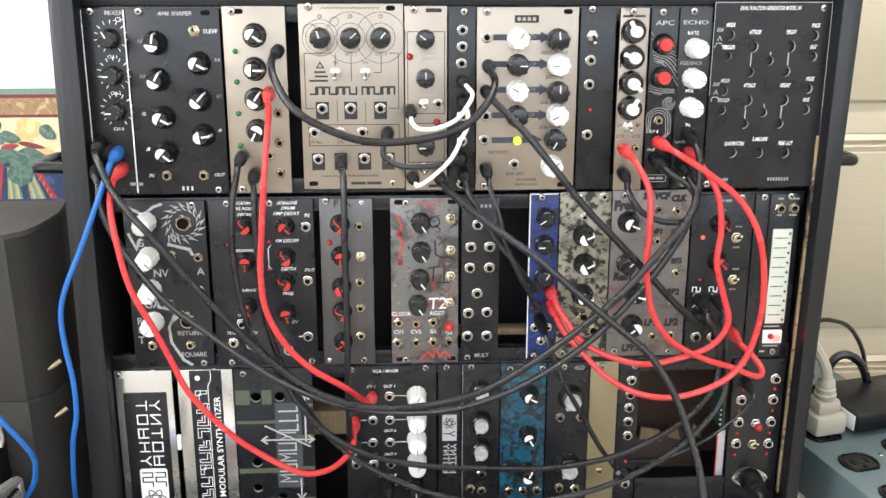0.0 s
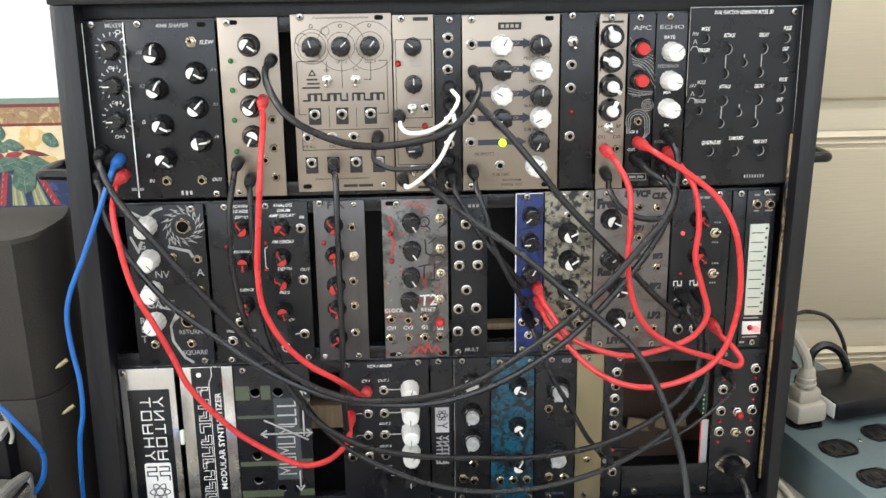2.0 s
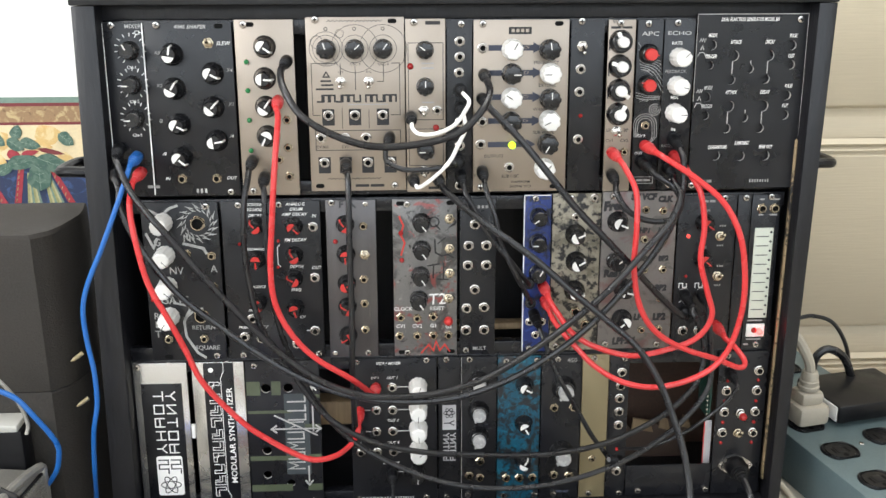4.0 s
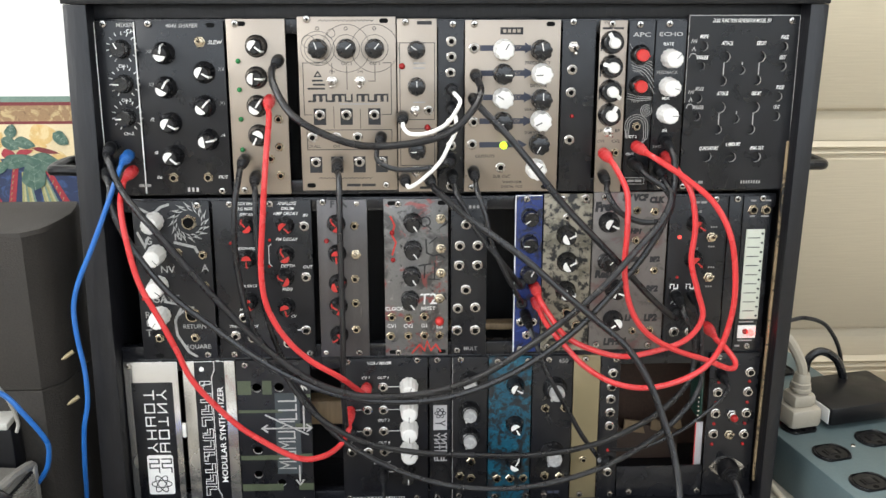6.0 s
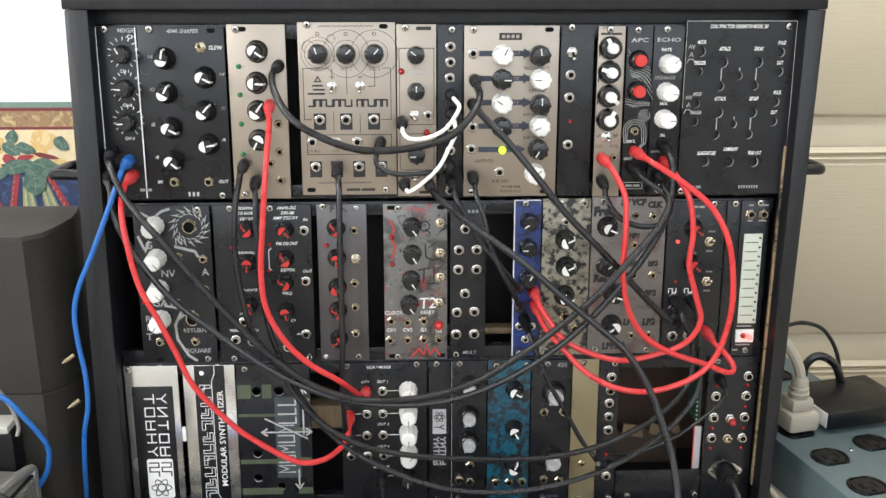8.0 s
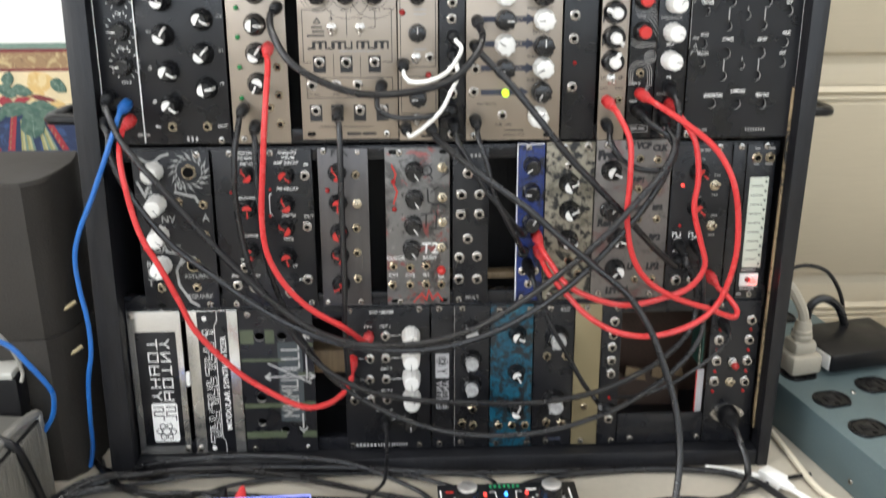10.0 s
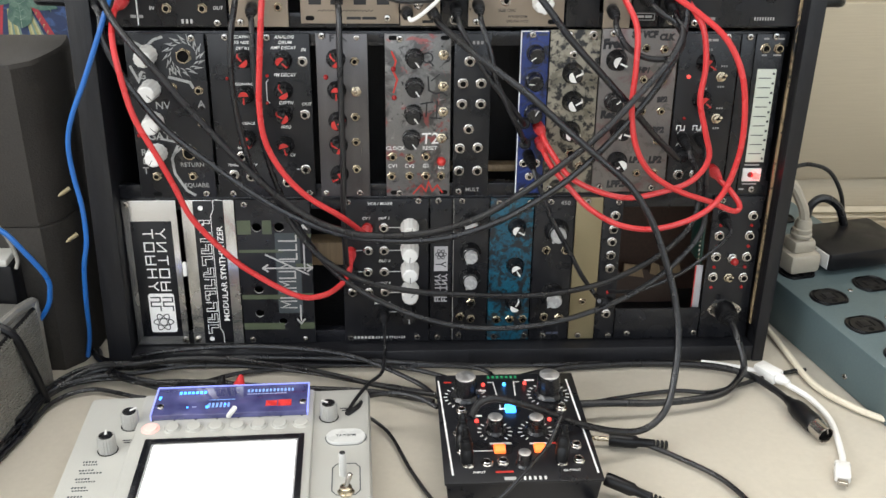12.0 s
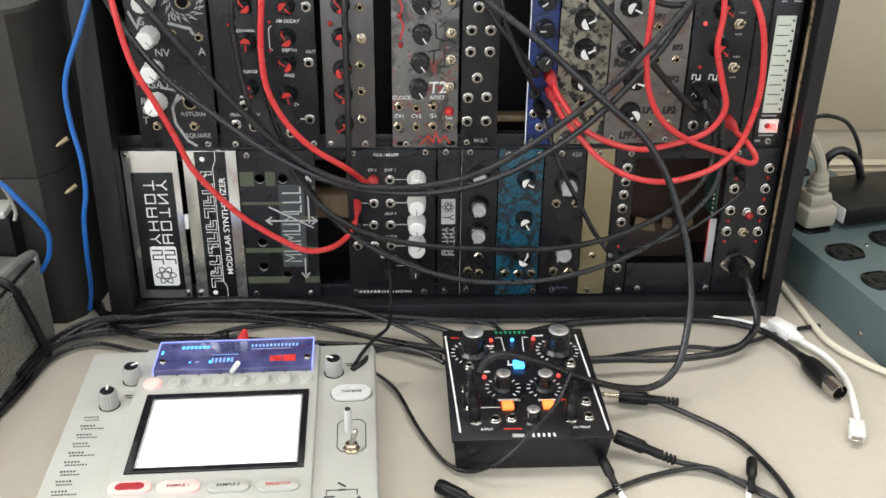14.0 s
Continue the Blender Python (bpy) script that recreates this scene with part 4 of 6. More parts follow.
m = module(-157, -81, *R2, "black", "black noise and drum module with red-marked knobs")
screws(m, [(-143.5, 254), (-112.5, 254), (-146, 131.5), (-86, 131.5)])
for s, u, v, z in (("ANALOG", -100, 254, 2.6), ("DRUM", -99.5, 250, 2.6), ("AMP DECAY", -101, 246, 2.6), ("FM DECAY", -101, 225.5, 2.6), ("DEPTH", -101, 204, 2.6), ("FREQ", -102, 185, 2.4), ("CV", -98, 162.5, 2.4), ("DECAYING", -132, 254, 2.4), ("LOG NOISE", -132, 250, 2.4), ("DECAY", -131, 245.5, 2.4), ("RESONANCE", -132, 218.5, 2.2), ("SEQUENCE", -133, 188, 2.2), ("NOISE", -136, 168.5, 2.2), ("TRIGGER", -143, 154.5, 2.2), ("CV", -128, 154.5, 2.2), ("IN", -86, 244.5, 2.6), ("OUT", -85.5, 203, 2.6)):
    write(m, s, u, v, z, shear=0.25)
art(m, [(0.5, [(-113, 222), (-115, 220), (-115, 206), (-113, 204)]), (0.6, [(-95, 151), (-91, 151)])])
for u, v, t in ((-130.5, 238, 130), (-131, 211, -90), (-132, 176, -60), (-101.5, 237, -42), (-102, 214, 120), (-103, 195, 150), (-103, 171, -75)):
    knob(m, REDMOON, u, v, t, 0.86)
jacks(m, [(-87, 236), (-87, 195), (-88.2, 151), (-137, 162), (-144, 147), (-131, 145), (-103, 140)])
leds(m, "ledred", [(-144, 223), (-114, 225), (-115, 204)], 1.3)

m = module(-77, -38, *R2, "brushed", "brushed aluminium five knob module with toggle switches", 2.6)
screws(m, [(-72, 255), (-46.5, 131.5)])
jacks(m, [(-46, 253.5), (-73, 131.5)], "nickel", 2.0)
for v, t in ((238, 130), (214, -90), (190, 20), (171, 150), (147, -150)):
    knob(m, REDMOON, -62, v, t, 0.88)
leds(m, "ledred", [(-70, 224)], 1.9)
jacks(m, [(-48, 236), (-48.5, 193), (-48.5, 173), (-48.5, 151)], "gilt", 3.6)
toggles(m, [(-47.5, 213)], "gilt", -20)
write(m, "F", -65, 253, 5.5, "dark", 4, 0.1, 0.0, 0.05)
art(m, [(1.3, [(-58, 255), (-54, 251)])], "dark", "marker_art")

m = module(-25.5, 25, *R2, "splash", "scratched aluminium sequencer module splashed with red and black paint", 2.6)
slots(m, [(-19, 253.5), (20, 253.5), (-19, 131), (20, 131)])
screws(m, [(-14, 253), (-15, 131)])
for u, v in ((-3, 239), (-3, 217), (-4, 196), (-5.5, 176)):
    knob(m, ("plain", "knob", "white"), u, v, -55, 1.05)
toggles(m, [(19, 241), (19, 217), (19, 197), (18, 176)], "gilt", -25)
jacks(m, [(-20, 161), (-7, 160), (6, 161), (-21, 145), (-7, 145), (6, 145), (18, 145)], "gilt", 3.7)
put("push_button", led_mesh("red", 3.6), m, at(18 - m["ox"], 157 - m["oy"]), "red push button")
leds(m, "ledred", [(-19, 230), (-18.5, 208)], 1.9)
art(m, [(1.1, ring_pts(7, 238.5, 3.8)), (1.1, [(8, 236), (11.5, 232.5)]), (1.3, [(7.5, 224), (8, 213.5), (13, 211), (18, 212), (22, 209.5)]), (1.2, [(2, 203), (11, 204.5)]), (1.2, [(6.5, 204), (6, 193)]), (1.1, [(14.5, 205), (14, 192.5)]), (1.0, [(9.5, 192), (18, 191.5)]), (0.9, [(10, 221), (16, 226)])], "dark", "marker_art")
write(m, "T2", 9, 175, 9.5, "ink", 2, 0.1, 0.0, 0.01)
for s, u, v in (("CLOCK", -18, 167.5), ("RESET", 9, 167.5), ("CV1", -20, 153), ("CV2", -7, 153), ("G1", 6, 153), ("G2", 18, 152)):
    write(m, s, u, v, 3.2, "ink")
art(m, [(1.2, [(-4, 130), (2, 137), (6, 132), (8, 140), (11, 132), (15, 137), (19, 131)]), (1.4, [(-20, 243), (-17, 236), (-19, 228), (-16, 222), (-19, 212)])], "redink", "paint_drip")

m = module(27, 55.5, *R2, "black", "black multiple module with ten jacks")
jacks(m, [(39, 236), (34, 219), (48, 219), (33.5, 203), (48, 203), (39, 183), (32.5, 167.5), (46.5, 168), (32, 149), (46.5, 149)], "nickel", 4.1)
screws(m, [(32, 132)])
write(m, "MULT", 43, 133, 3.2, "greyink")
bars(m, 45, 250, 8, 2.4, "greyink", 3)

m = module(77, 99, 129.5, 259, "blue", "narrow blue filter module with a bright metal edge", 3)
screws(m, [(86, 256), (83, 132.5)])
for v, t in ((242, 215), (221, 180), (196, 60)):
    knob(m, ("plain", "knob", "white"), 88.5, v, t, 1.0)
    art(m, [(0.5, ring_pts(88.5, v, 9.3, -30, 210))], "navy")
jacks(m, [(83, 155), (93, 155), (88, 144), (93, 186), (95, 173.5), (82, 188), (83.5, 171), (86, 163)], "nickel", 3.4)
art(m, [(0.8, [(77.6, 258), (77.6, 130)]), (0.7, [(78, 258.5), (98, 258.5)])], "ink", "bare_edge")
bars(m, 94, 256, 7, 1.6, "navy")

m = module(99.5, 138, 130, 259.5, "camo", "camouflage painted module with white-marked knobs", 2.4)
screws(m, [(114, 256), (105, 134)])
jacks(m, [(118, 241), (132, 256)], "nickel", 3.3)
for u, v, t in ((118, 227, 25), (119, 205, 28), (118.5, 181, -10)):
    knob(m, MOON, u, v, t)
jacks(m, [(128, 152), (120, 163)], "gilt", 4.6)

m = module(138.5, 198, 130.5, 260.5, "pink", "worn aluminium filter module with handwritten marker labels", 2.6)
screws(m, [(147, 257), (145, 135), (187, 134)])
for u, v, t in ((151, 237, -25), (158, 182, -15), (157.5, 156, 215)):
    knob(m, MOON, u, v, t)
knob(m, ("plain", "knob", "white"), 150, 205, 40)
jacks(m, [(173, 246), (187, 245), (173, 222), (188, 221), (174, 197), (189, 197), (188, 173), (174, 146.5), (188, 147)], "gilt", 3.4)
for s, u, v, z in (("SV VCF", 171, 256, 4.2), ("CLK", 188, 254, 4), ("Freq", 148, 249, 6), ("HP1", 173, 229, 3.4), ("HP2", 188, 229, 3.4), ("BP1", 174, 206, 3.4), ("BP2", 189, 206, 3.4), ("Res1", 149, 194, 5), ("BP2", 188, 181.5, 4), ("LP1", 172, 157, 4.2), ("LP2", 188, 157, 4.6), ("LPF.34", 160, 137, 4.6)):
    write(m, s, u, v, z * 1.2, "dark", (u * 7 + v) % 9 - 4, 0.12, 0.0, 0.10, 0.92)

m = module(199, 245.5, *R2, "black", "black low frequency oscillator module with a lit red lamp")
screws(m, [(235, 254.5)])
jacks(m, [(208, 145), (221, 145), (207, 177), (221, 177), (209, 162.5), (234, 150)], "nickel", 4.1)
toggles(m, [(233, 224), (233, 191)], "gilt", -25)
for v, t in ((235, -35), (206, -40)):
    knob(m, REDMOON, 220, v, t, 0.9)
leds(m, "ledsoft", [(208, 224)], 1.5)
leds(m, "ledred", [(208, 191)], 1.3)
art(m, [(0.7, [(u - 3, 181.5), (u - 3, 185), (u, 185), (u, 181.5), (u + 3, 181.5), (u + 3, 185)]) for u in (206, 219)] + [(0.7, [(204, 169), (206, 171), (208, 168), (210, 170)])])
bars(m, 223, 252, 10, 1.8, "greyink", 2)
write(m, "HI", 223, 244.5, 2.2, "greyink")
write(m, "HI", 222, 214.5, 2.2, "greyink")
bars(m, 235, 232, 5, 1.3, "greyink", 3)
bars(m, 234, 216, 5, 1.3, "greyink", 3)
bars(m, 235, 199, 5, 1.3, "greyink", 3)
bars(m, 234, 183, 5, 1.3, "greyink", 3)

m = module(246, 257, *R2, "blackgloss", "narrow blank black panel")
screws(m, [(252, 254.5)])

m = module(257.3, 280.5, *R2, "blackgloss", "black touch strip module with a white ribbon controller")
screws(m, [(272, 255), (269, 132)])
jacks(m, [(265, 245.8), (275.2, 245.8)], "gilt", 4.2)
bars(m, 265, 253, 4, 1.2, "greyink")
bars(m, 276, 253, 6, 1.2, "greyink")
bars(m, 265, 240.5, 4, 1.2, "greyink")
bars(m, 275, 240.5, 6, 1.2, "greyink")
strip = put("touch_strip", finish(box(bmesh.new(), 261 - m["ox"], 276 - m["ox"], 155 - m["oy"], 230 - m["oy"], 0, 1.2, 0.5), "touch_strip", [M["ribbonwhite"]]), m, None, "white touch strip")
for k in range(9):
    v = 223 - k * 7.6 - m["oy"]
    part("scale_line", box(bmesh.new(), 262.5 - m["ox"], 272.5 - m["ox"], v - 0.35, v + 0.35, 1.1, 1.35), M["dark"], strip, smooth=False)
for k in range(10):
    part("scale_dot", lathe(bmesh.new(), [(0.95, 1.1), (0.95, 1.5)], 14, cx=274 - m["ox"], cy=226.5 - k * 7.6 - m["oy"]), M["dark"], strip)
blk = put("light_block", finish(box(bmesh.new(), 260 - m["ox"], 275 - m["ox"], 139 - m["oy"], 150 - m["oy"], 0, 2, 0.6), "light_block", [M["white"]]), m, None, "white block with a lit red lamp")
put("led", led_mesh("ledon", 2.6), blk, at(270.5 - m["ox"], 144 - m["oy"], 1.8))
put("led", led_mesh("ledred", 2.2), blk, at(266 - m["ox"], 145 - m["oy"], 1.6))
bars(m, 267, 152.5, 12, 1.2, "greyink")
bars(m, 267, 136.5, 12, 1.2, "greyink")
bars(m, 261, 132, 4, 1.5, "greyink")

# ---- the bottom row ----
def atom(bm, cx, cy, r, w):
    for k in range(3):
        c, s = math.cos(radians(60 * k)), math.sin(radians(60 * k))
        pts = [(r * math.cos(t), 0.38 * r * math.sin(t)) for t in np.linspace(0, 2 * math.pi, 25)]
        stroke(bm, [(cx + x * c - y * s, cy + x * s + y * c) for x, y in pts], w)


def glyph_column(bm, u, v0, n, pitch, w, h, thick, first=0):
    """A column of plain stroke shapes lying on their side, in place of a lettered logo."""
    a, b = h / 2, w / 2
    forms = (([(-a, 0), (0, 0), (a, -b)], [(0, 0), (a, b)]), ([(a, -b), (-a, b)], [(-a, -b), (a, -b)], [(-a, b), (a, b)]), ([(-a, 0), (a, 0)], [(a, -b), (a, b)]),
             ([(-a, -b), (a, -b), (a, b), (-a, b), (-a, -b)],), ([(a, -b), (-a, -b), (-a, b), (a, b)], [(0, -b), (0, b)]), ([(-a, -b), (a, -b)], [(-a, b), (a, b)], [(0, -b), (0, b)]))
    for i in range(n):
        for line in forms[(i + first) % 6]:
            stroke(bm, [(u + x, v0 - i * pitch + y) for x, y in line], thick)


def rounded(bm, x0, x1, y0, y1, z0, z1, r):
    pts = [p for cx, cy, a in ((x1 - r, y1 - r, 0), (x0 + r, y1 - r, 90), (x0 + r, y0 + r, 180), (x1 - r, y0 + r, 270)) for p in ring_pts(cx, cy, r, a, a + 90, 5)]
    lo, hi = [[bm.verts.new((x * MM, y * MM, z * MM)) for x, y in pts] for z in (z0, z1)]
    bm.faces.new(hi)
    for i in range(len(pts)):
        bm.faces.new((lo[i], lo[(i + 1) % len(pts)], hi[(i + 1) % len(pts)], hi[i]))
    return bm


m = module(-235, -192, *R3, "mirror", "polished aluminium plate with a black nameplate", 2.4)
screws(m, [(-231, 122.5), (-195, 1)])
name = put("nameplate", finish(box(bmesh.new(), -229.5 - m["ox"], -197 - m["ox"], 5 - m["oy"], 108 - m["oy"], 0, 0.6, 0.2), "nameplate", [M["black"]]), m, None, "black nameplate with white lettering")
bm = bmesh.new()
glyph_column(bm, -216.5 - m["ox"], 97.5 - m["oy"], 5, 11.6, 7.4, 7.4, 1.0, 2)
glyph_column(bm, -206.5 - m["ox"], 97.5 - m["oy"], 5, 11.6, 7.4, 7.4, 1.0, 0)
part("logo_stroke", bm, M["ink"], name, m=at(0, 0, 0.6), smooth=False)
wh = put("logo_plate", finish(rounded(bmesh.new(), -222 - m["ox"], -201 - m["ox"], 9 - m["oy"], 44.5 - m["oy"], 0.6, 0.8, 2.2), "logo_plate", [M["ink"]]), m)
bm = bmesh.new()
atom(bm, -211.5 - m["ox"], 18.5 - m["oy"], 8.2, 0.8)
for u in (-216.5, -206.5):
    x, y = u - m["ox"], 35.5 - m["oy"]
    stroke(bm, [(x + 4, y - 6.5), (x + 4, y - 2.5), (x - 3.5, y - 2.5), (x - 3.5, y + 1.5), (x + 4, y + 1.5), (x + 4, y + 5.5), (x - 3.5, y + 5.5)], 1.1)
part("logo_stroke", bm, M["dark"], wh, m=at(0, 0, 0.8), smooth=False)

m = module(-188.5, -146.5, *R3, "mirror", "modular synthesizer plate, polished edges around a black name strip", 2.4)
screws(m, [(-185, 1)])
bm = box(bmesh.new(), -179 - m["ox"], -155 - m["ox"], -2 - m["oy"], 125 - m["oy"], 0, 0.5, 0.15)
name = put("name_strip", finish(bm, "name_strip", [M["black"]]), m, None, "black strip with white outlined lettering")
put("lettering", words("MODULAR SYNTHETIZER", 4.9, M["ink"]), name, at(-159 - m["ox"], 61 - m["oy"], 0.6, 90) @ Matrix.Diagonal((1.13, 1, 1, 1)))
bm = bmesh.new()
for i in range(10):
    v = 7 + i * 10.4 - m["oy"]
    u = -171 - m["ox"]
    outline = [(-4.2, 0), (4.2, 0), (4.2, 8), (1.6, 8), (1.6, 2.6), (-4.2, 2.6)] if i % 3 else [(-4.2, 0), (-1.6, 0), (-1.6, 5.4), (4.2, 5.4), (4.2, 8), (-4.2, 8)]
    stroke(bm, [(u + x, v + y) for x, y in outline], 0.5, closed=True)
    stroke(bm, [(u - 4.2, v + 4.2), (u - 0.4, v + 4.2), (u - 0.4, v + 8)] if i % 2 else [(u - 4.2, v + 8), (u + 0.2, v + 8)], 0.5)
stroke(bm, [(-163 - m["ox"], 125 - m["oy"]), (-163 - m["ox"], 118 - m["oy"]), (-165.5 - m["ox"], 112 - m["oy"]), (-165.5 - m["ox"], 12 - m["oy"]), (-163 - m["ox"], 7 - m["oy"]), (-163 - m["ox"], -1 - m["oy"])], 0.5)
for v in (119, 2):
    lathe(bm, [(2, 0), (2, 0.15)], 14, cx=-173 - m["ox"], cy=v - m["oy"])
part("logo_stroke", bm, M["ink"], name, m=at(0, 0, 0.5), smooth=False)
clip = thing("cable_clip", RACK @ pose(-0.190, 0, 0.066) @ FACE, "small white plastic clip between two panels", "clip")
part("clip_body", box(bmesh.new(), -1.6, 1.6, -6, 6, -2, 1.5, 0.6), M["white"], clip)

HOLES = [(-130, 102, 4.0), (-112, 102, 4.0), (-131.5, 47, 3.8), (-132, 25, 3.6), (-113, 17, 3.4)]
m = module(-146, -86.5, *R3, "black", "black panel with olive stripes and a silver arrow logo", 2.2, HOLES)
screws(m, [(-138.5, 122), (-139, 0.5)])
jacks(m, [(-95, 1)], "nickel", 2.0)
bm = bmesh.new()
for x0, x1, y0, y1 in ((-145.5, -134.5, 96, 108), (-125.5, -118, 96, 108), (-145.5, -110, 80, 82.5), (-100, -87, 66, 70), (-145.5, -110, 38, 42), (-145.5, -112, 10, 16), (-99, -87, 10, 16), (-100, -87, 93, 96), (-98, -87, 40, 43)):
    part("printed_stripe", box(bmesh.new(), x0 - m["ox"], x1 - m["ox"], y0 - m["oy"], y1 - m["oy"], 0, 0.1), M["olive"], m, smooth=False)
bm = bmesh.new()
ox, oy = m["ox"], m["oy"]
for i in range(5):
    v = 30 + i * 9 - oy
    stroke(bm, [(-114 - ox, v), (-101 - ox, v), (-101 - ox, v + 6), (-114 - ox, v + 6)] if i % 2 else [(-101 - ox, v), (-114 - ox, v), (-107 - ox, v + 3), (-114 - ox, v + 6), (-101 - ox, v + 6)], 1.2)
for i in range(3):
    v = 74 + i * 8 - oy
    stroke(bm, [(-113 - ox, v), (-99 - ox, v), (-99 - ox, v + 5)], 1.3)
for pts in ([(-93, 102), (-93, 64)], [(-125, 66), (-88, 66)], [(-124, 78), (-90, 60)], [(-98, 32), (-98, 18)]):
    stroke(bm, [(x - ox, y - oy) for x, y in pts], 1.3)
for x, y, t in ((-93, 104, 90), (-127, 66, 180), (-86.8, 66, 0), (-98, 15, 270)):
    c, s = math.cos(radians(t)), math.sin(radians(t))
    stroke(bm, [(x - ox - 4 * c - 3 * s, y - oy - 4 * s + 3 * c), (x - ox, y - oy), (x - ox - 4 * c + 3 * s, y - oy - 4 * s - 3 * c)], 1.4)
part("logo", bm, M["grey"], m, smooth=False)
bm = bmesh.new()
box(bm, -116 - ox, -96 - ox, 25 - oy, 97 - oy, -0.02, 0.06)
part("logo_shadow", bm, M["slate"], m, smooth=False)

m = module(-62, 8.5, *R3, "black", "black four channel mixer module with white knobs")
screws(m, [(-56.5, 123.4), (0, 124), (-57, 1), (-1, 1)])
write(m, "VCA / MIXER", -31, 121.5, 2.6, shear=0.25)
bars(m, -46, 1, 17, 2.2, "midink", 6)
bars(m, -31, 1, 10, 2.2, "midink", 5)
bars(m, -18, 1, 13, 2.2, "midink", 7)
lines = []
for i, v in enumerate((101, 81, 62, 43, 25)):
    lines.append((0.6, [(-24, v), (-8, v)]))
    if i in (1, 2):
        lines.append((0.5, [(-51, v), (-46, v)]))
art(m, lines)
jacks(m, [(-55, 81), (-41, 101), (-28, 101), (-41, 81), (-28, 81), (-54.5, 62), (-41.5, 62), (-28, 62), (-54.6, 43.6), (-41, 43.6), (-27.6, 43.6), (-29, 25)])
for s, u, v in (("CV 1", -42, 109), ("OUT 1", -28, 109), ("OUT 2", -28, 90), ("OUT 3", -28, 71.5), ("CV 4", -42, 51.5), ("OUT 4", -28, 51.5), ("IN", -56, 51.5), ("MIX OUT", -30, 33)):
    write(m, s, u, v, 2.4, shear=0.25)
for v, t in ((101.5, 70), (83, -92), (65, -88), (46, 45)):
    knob(m, ("tall", "white", "dark"), -7, v, t, 0.95)
knob(m, ("tall", "knob", "white"), -8, 26, -90, 0.8)

m = module(9.5, 27.5, *R3, "black", "narrow black blank panel with a pale logo", 1.8)
screws(m, [(16, 124), (16, 1)])
bm = box(bmesh.new(), -5.6, 5.6, -11, 11, 0, 0.1)
part("logo_plate", bm, M["ribbon"], m, m=at(18.5 - m["ox"], 73 - m["oy"]), smooth=False)
bm = bmesh.new()
atom(bm, 18.5 - m["ox"], 77 - m["oy"], 4.6, 0.6)
glyph_column(bm, 18.5 - m["ox"], 68 - m["oy"], 1, 5, 4, 8, 0.9)
part("logo_stroke", bm, M["dark"], m, m=at(0, 0, 0.1), smooth=False)
bm = bmesh.new()
glyph_column(bm, 16 - m["ox"], 57 - m["oy"], 5, 5.2, 3.6, 4.2, 1.0)
glyph_column(bm, 21.5 - m["ox"], 57 - m["oy"], 5, 5.2, 3.6, 4.2, 1.0)
part("logo_stroke", bm, M["ribbon"], m, smooth=False)

m = module(28, 57.5, *R3, "black", "black module with three grey-capped knobs")
screws(m, [(35, 124), (34, 2)])
GREYCAP = ("cap", "knob", "greyknob")
for v in (105, 79, 56):
    knob(m, GREYCAP, 42.5, v, -120)
jacks(m, [(44, 33), (35, 20), (44, 18)], "gilt")
art(m, [(0.4, [(28.6, 125), (28.6, -2)])], "greyink")

m = module(58, 93.5, *R3, "teal", "black module streaked with teal paint and white-marked knobs", 2.4)
screws(m, [(65, 122), (90, 122), (64, 0.5), (90, 1)])
for v, t in ((101, -28), (66.5, -60), (34, 60)):
    knob(m, MOON, 80, v, t, 0.9)
jacks(m, [(66, 17), (77, 17), (88, 17)], "gilt", 3.8)

m = module(94, 127, *R3, "black", "black filter module with two large grey-capped knobs")
screws(m, [(107, 122.5), (106, 1)])
write(m, "450", 119, 121, 4.0, "greyink")
knob(m, GREYCAP, 112.5, 98, -125, 1.15)
knob(m, GREYCAP, 112, 40, -130, 1.15)
jacks(m, [(105, 80), (121, 80), (106, 19), (119, 18)], "gilt")
bars(m, 114, 3, 10, 2.2, "navy", 2)

m = module(127.5, 149.8, *R3, "brass", "narrow gold anodised panel with one jack", 2.4)
screws(m, [(137, 122.5), (136, 1)])
jacks(m, [(138, 33)], "gilt", 3.2)
bars(m, 144, 122.5, 4, 2.4, "brass", 2)

m = module(150, 166.5, *R3, "black", "narrow black output module with a column of jacks")
screws(m, [(162, 122), (162, 0.5)])
jacks(m, [(160, 110), (159.5, 98), (159, 87), (159, 75), (159, 63), (159, 21)], "nickel", 4.0)
leds(m, "ledred", [(159, 41)])

m = module(167, 240, -3, 25, "blackgloss", "blank glossy black strip panel")
screws(m, [(178, 2), (236, 2)])

m = module(240.5, 281.5, *R3, "black", "black switch module with paired jacks and small red lamps")
screws(m, [(247, 122.5)])
jacks(m, [(249, 109), (274, 109), (248, 91.5), (273.5, 91.5), (247.5, 72.5), (273.5, 72.5), (247, 54), (273, 53.5)], "nickel", 4.2)
leds(m, "ledred", [(248.5, 100.5), (274, 100.5), (247.5, 82), (273.5, 82), (247, 63), (273, 63), (246.5, 44.5), (272.5, 44.5)], 1.4)
toggles(m, [(260, 53.5)], "gilt", -35)
ob = put("toggle_switch", toggle_mesh("nickel"), m, at(261 - m["ox"], 71.5 - m["oy"]))
put("lamp_cap", led_mesh("ledred", 3.2), ob, at(1, -1.5, 4), "red lamp cap")
bm = bmesh.new()
pts = [(-15, 0), (-13, 3), (-7, 7), (0, 9), (7, 7), (13, 3), (15, 0), (13, -3), (7, -7), (0, -9), (-7, -7), (-13, -3)]
lo, hi = [[bm.verts.new((x * MM, y * MM, z * MM)) for x, y in pts] for z in (0, 1.6)]
bm.faces.new(hi)
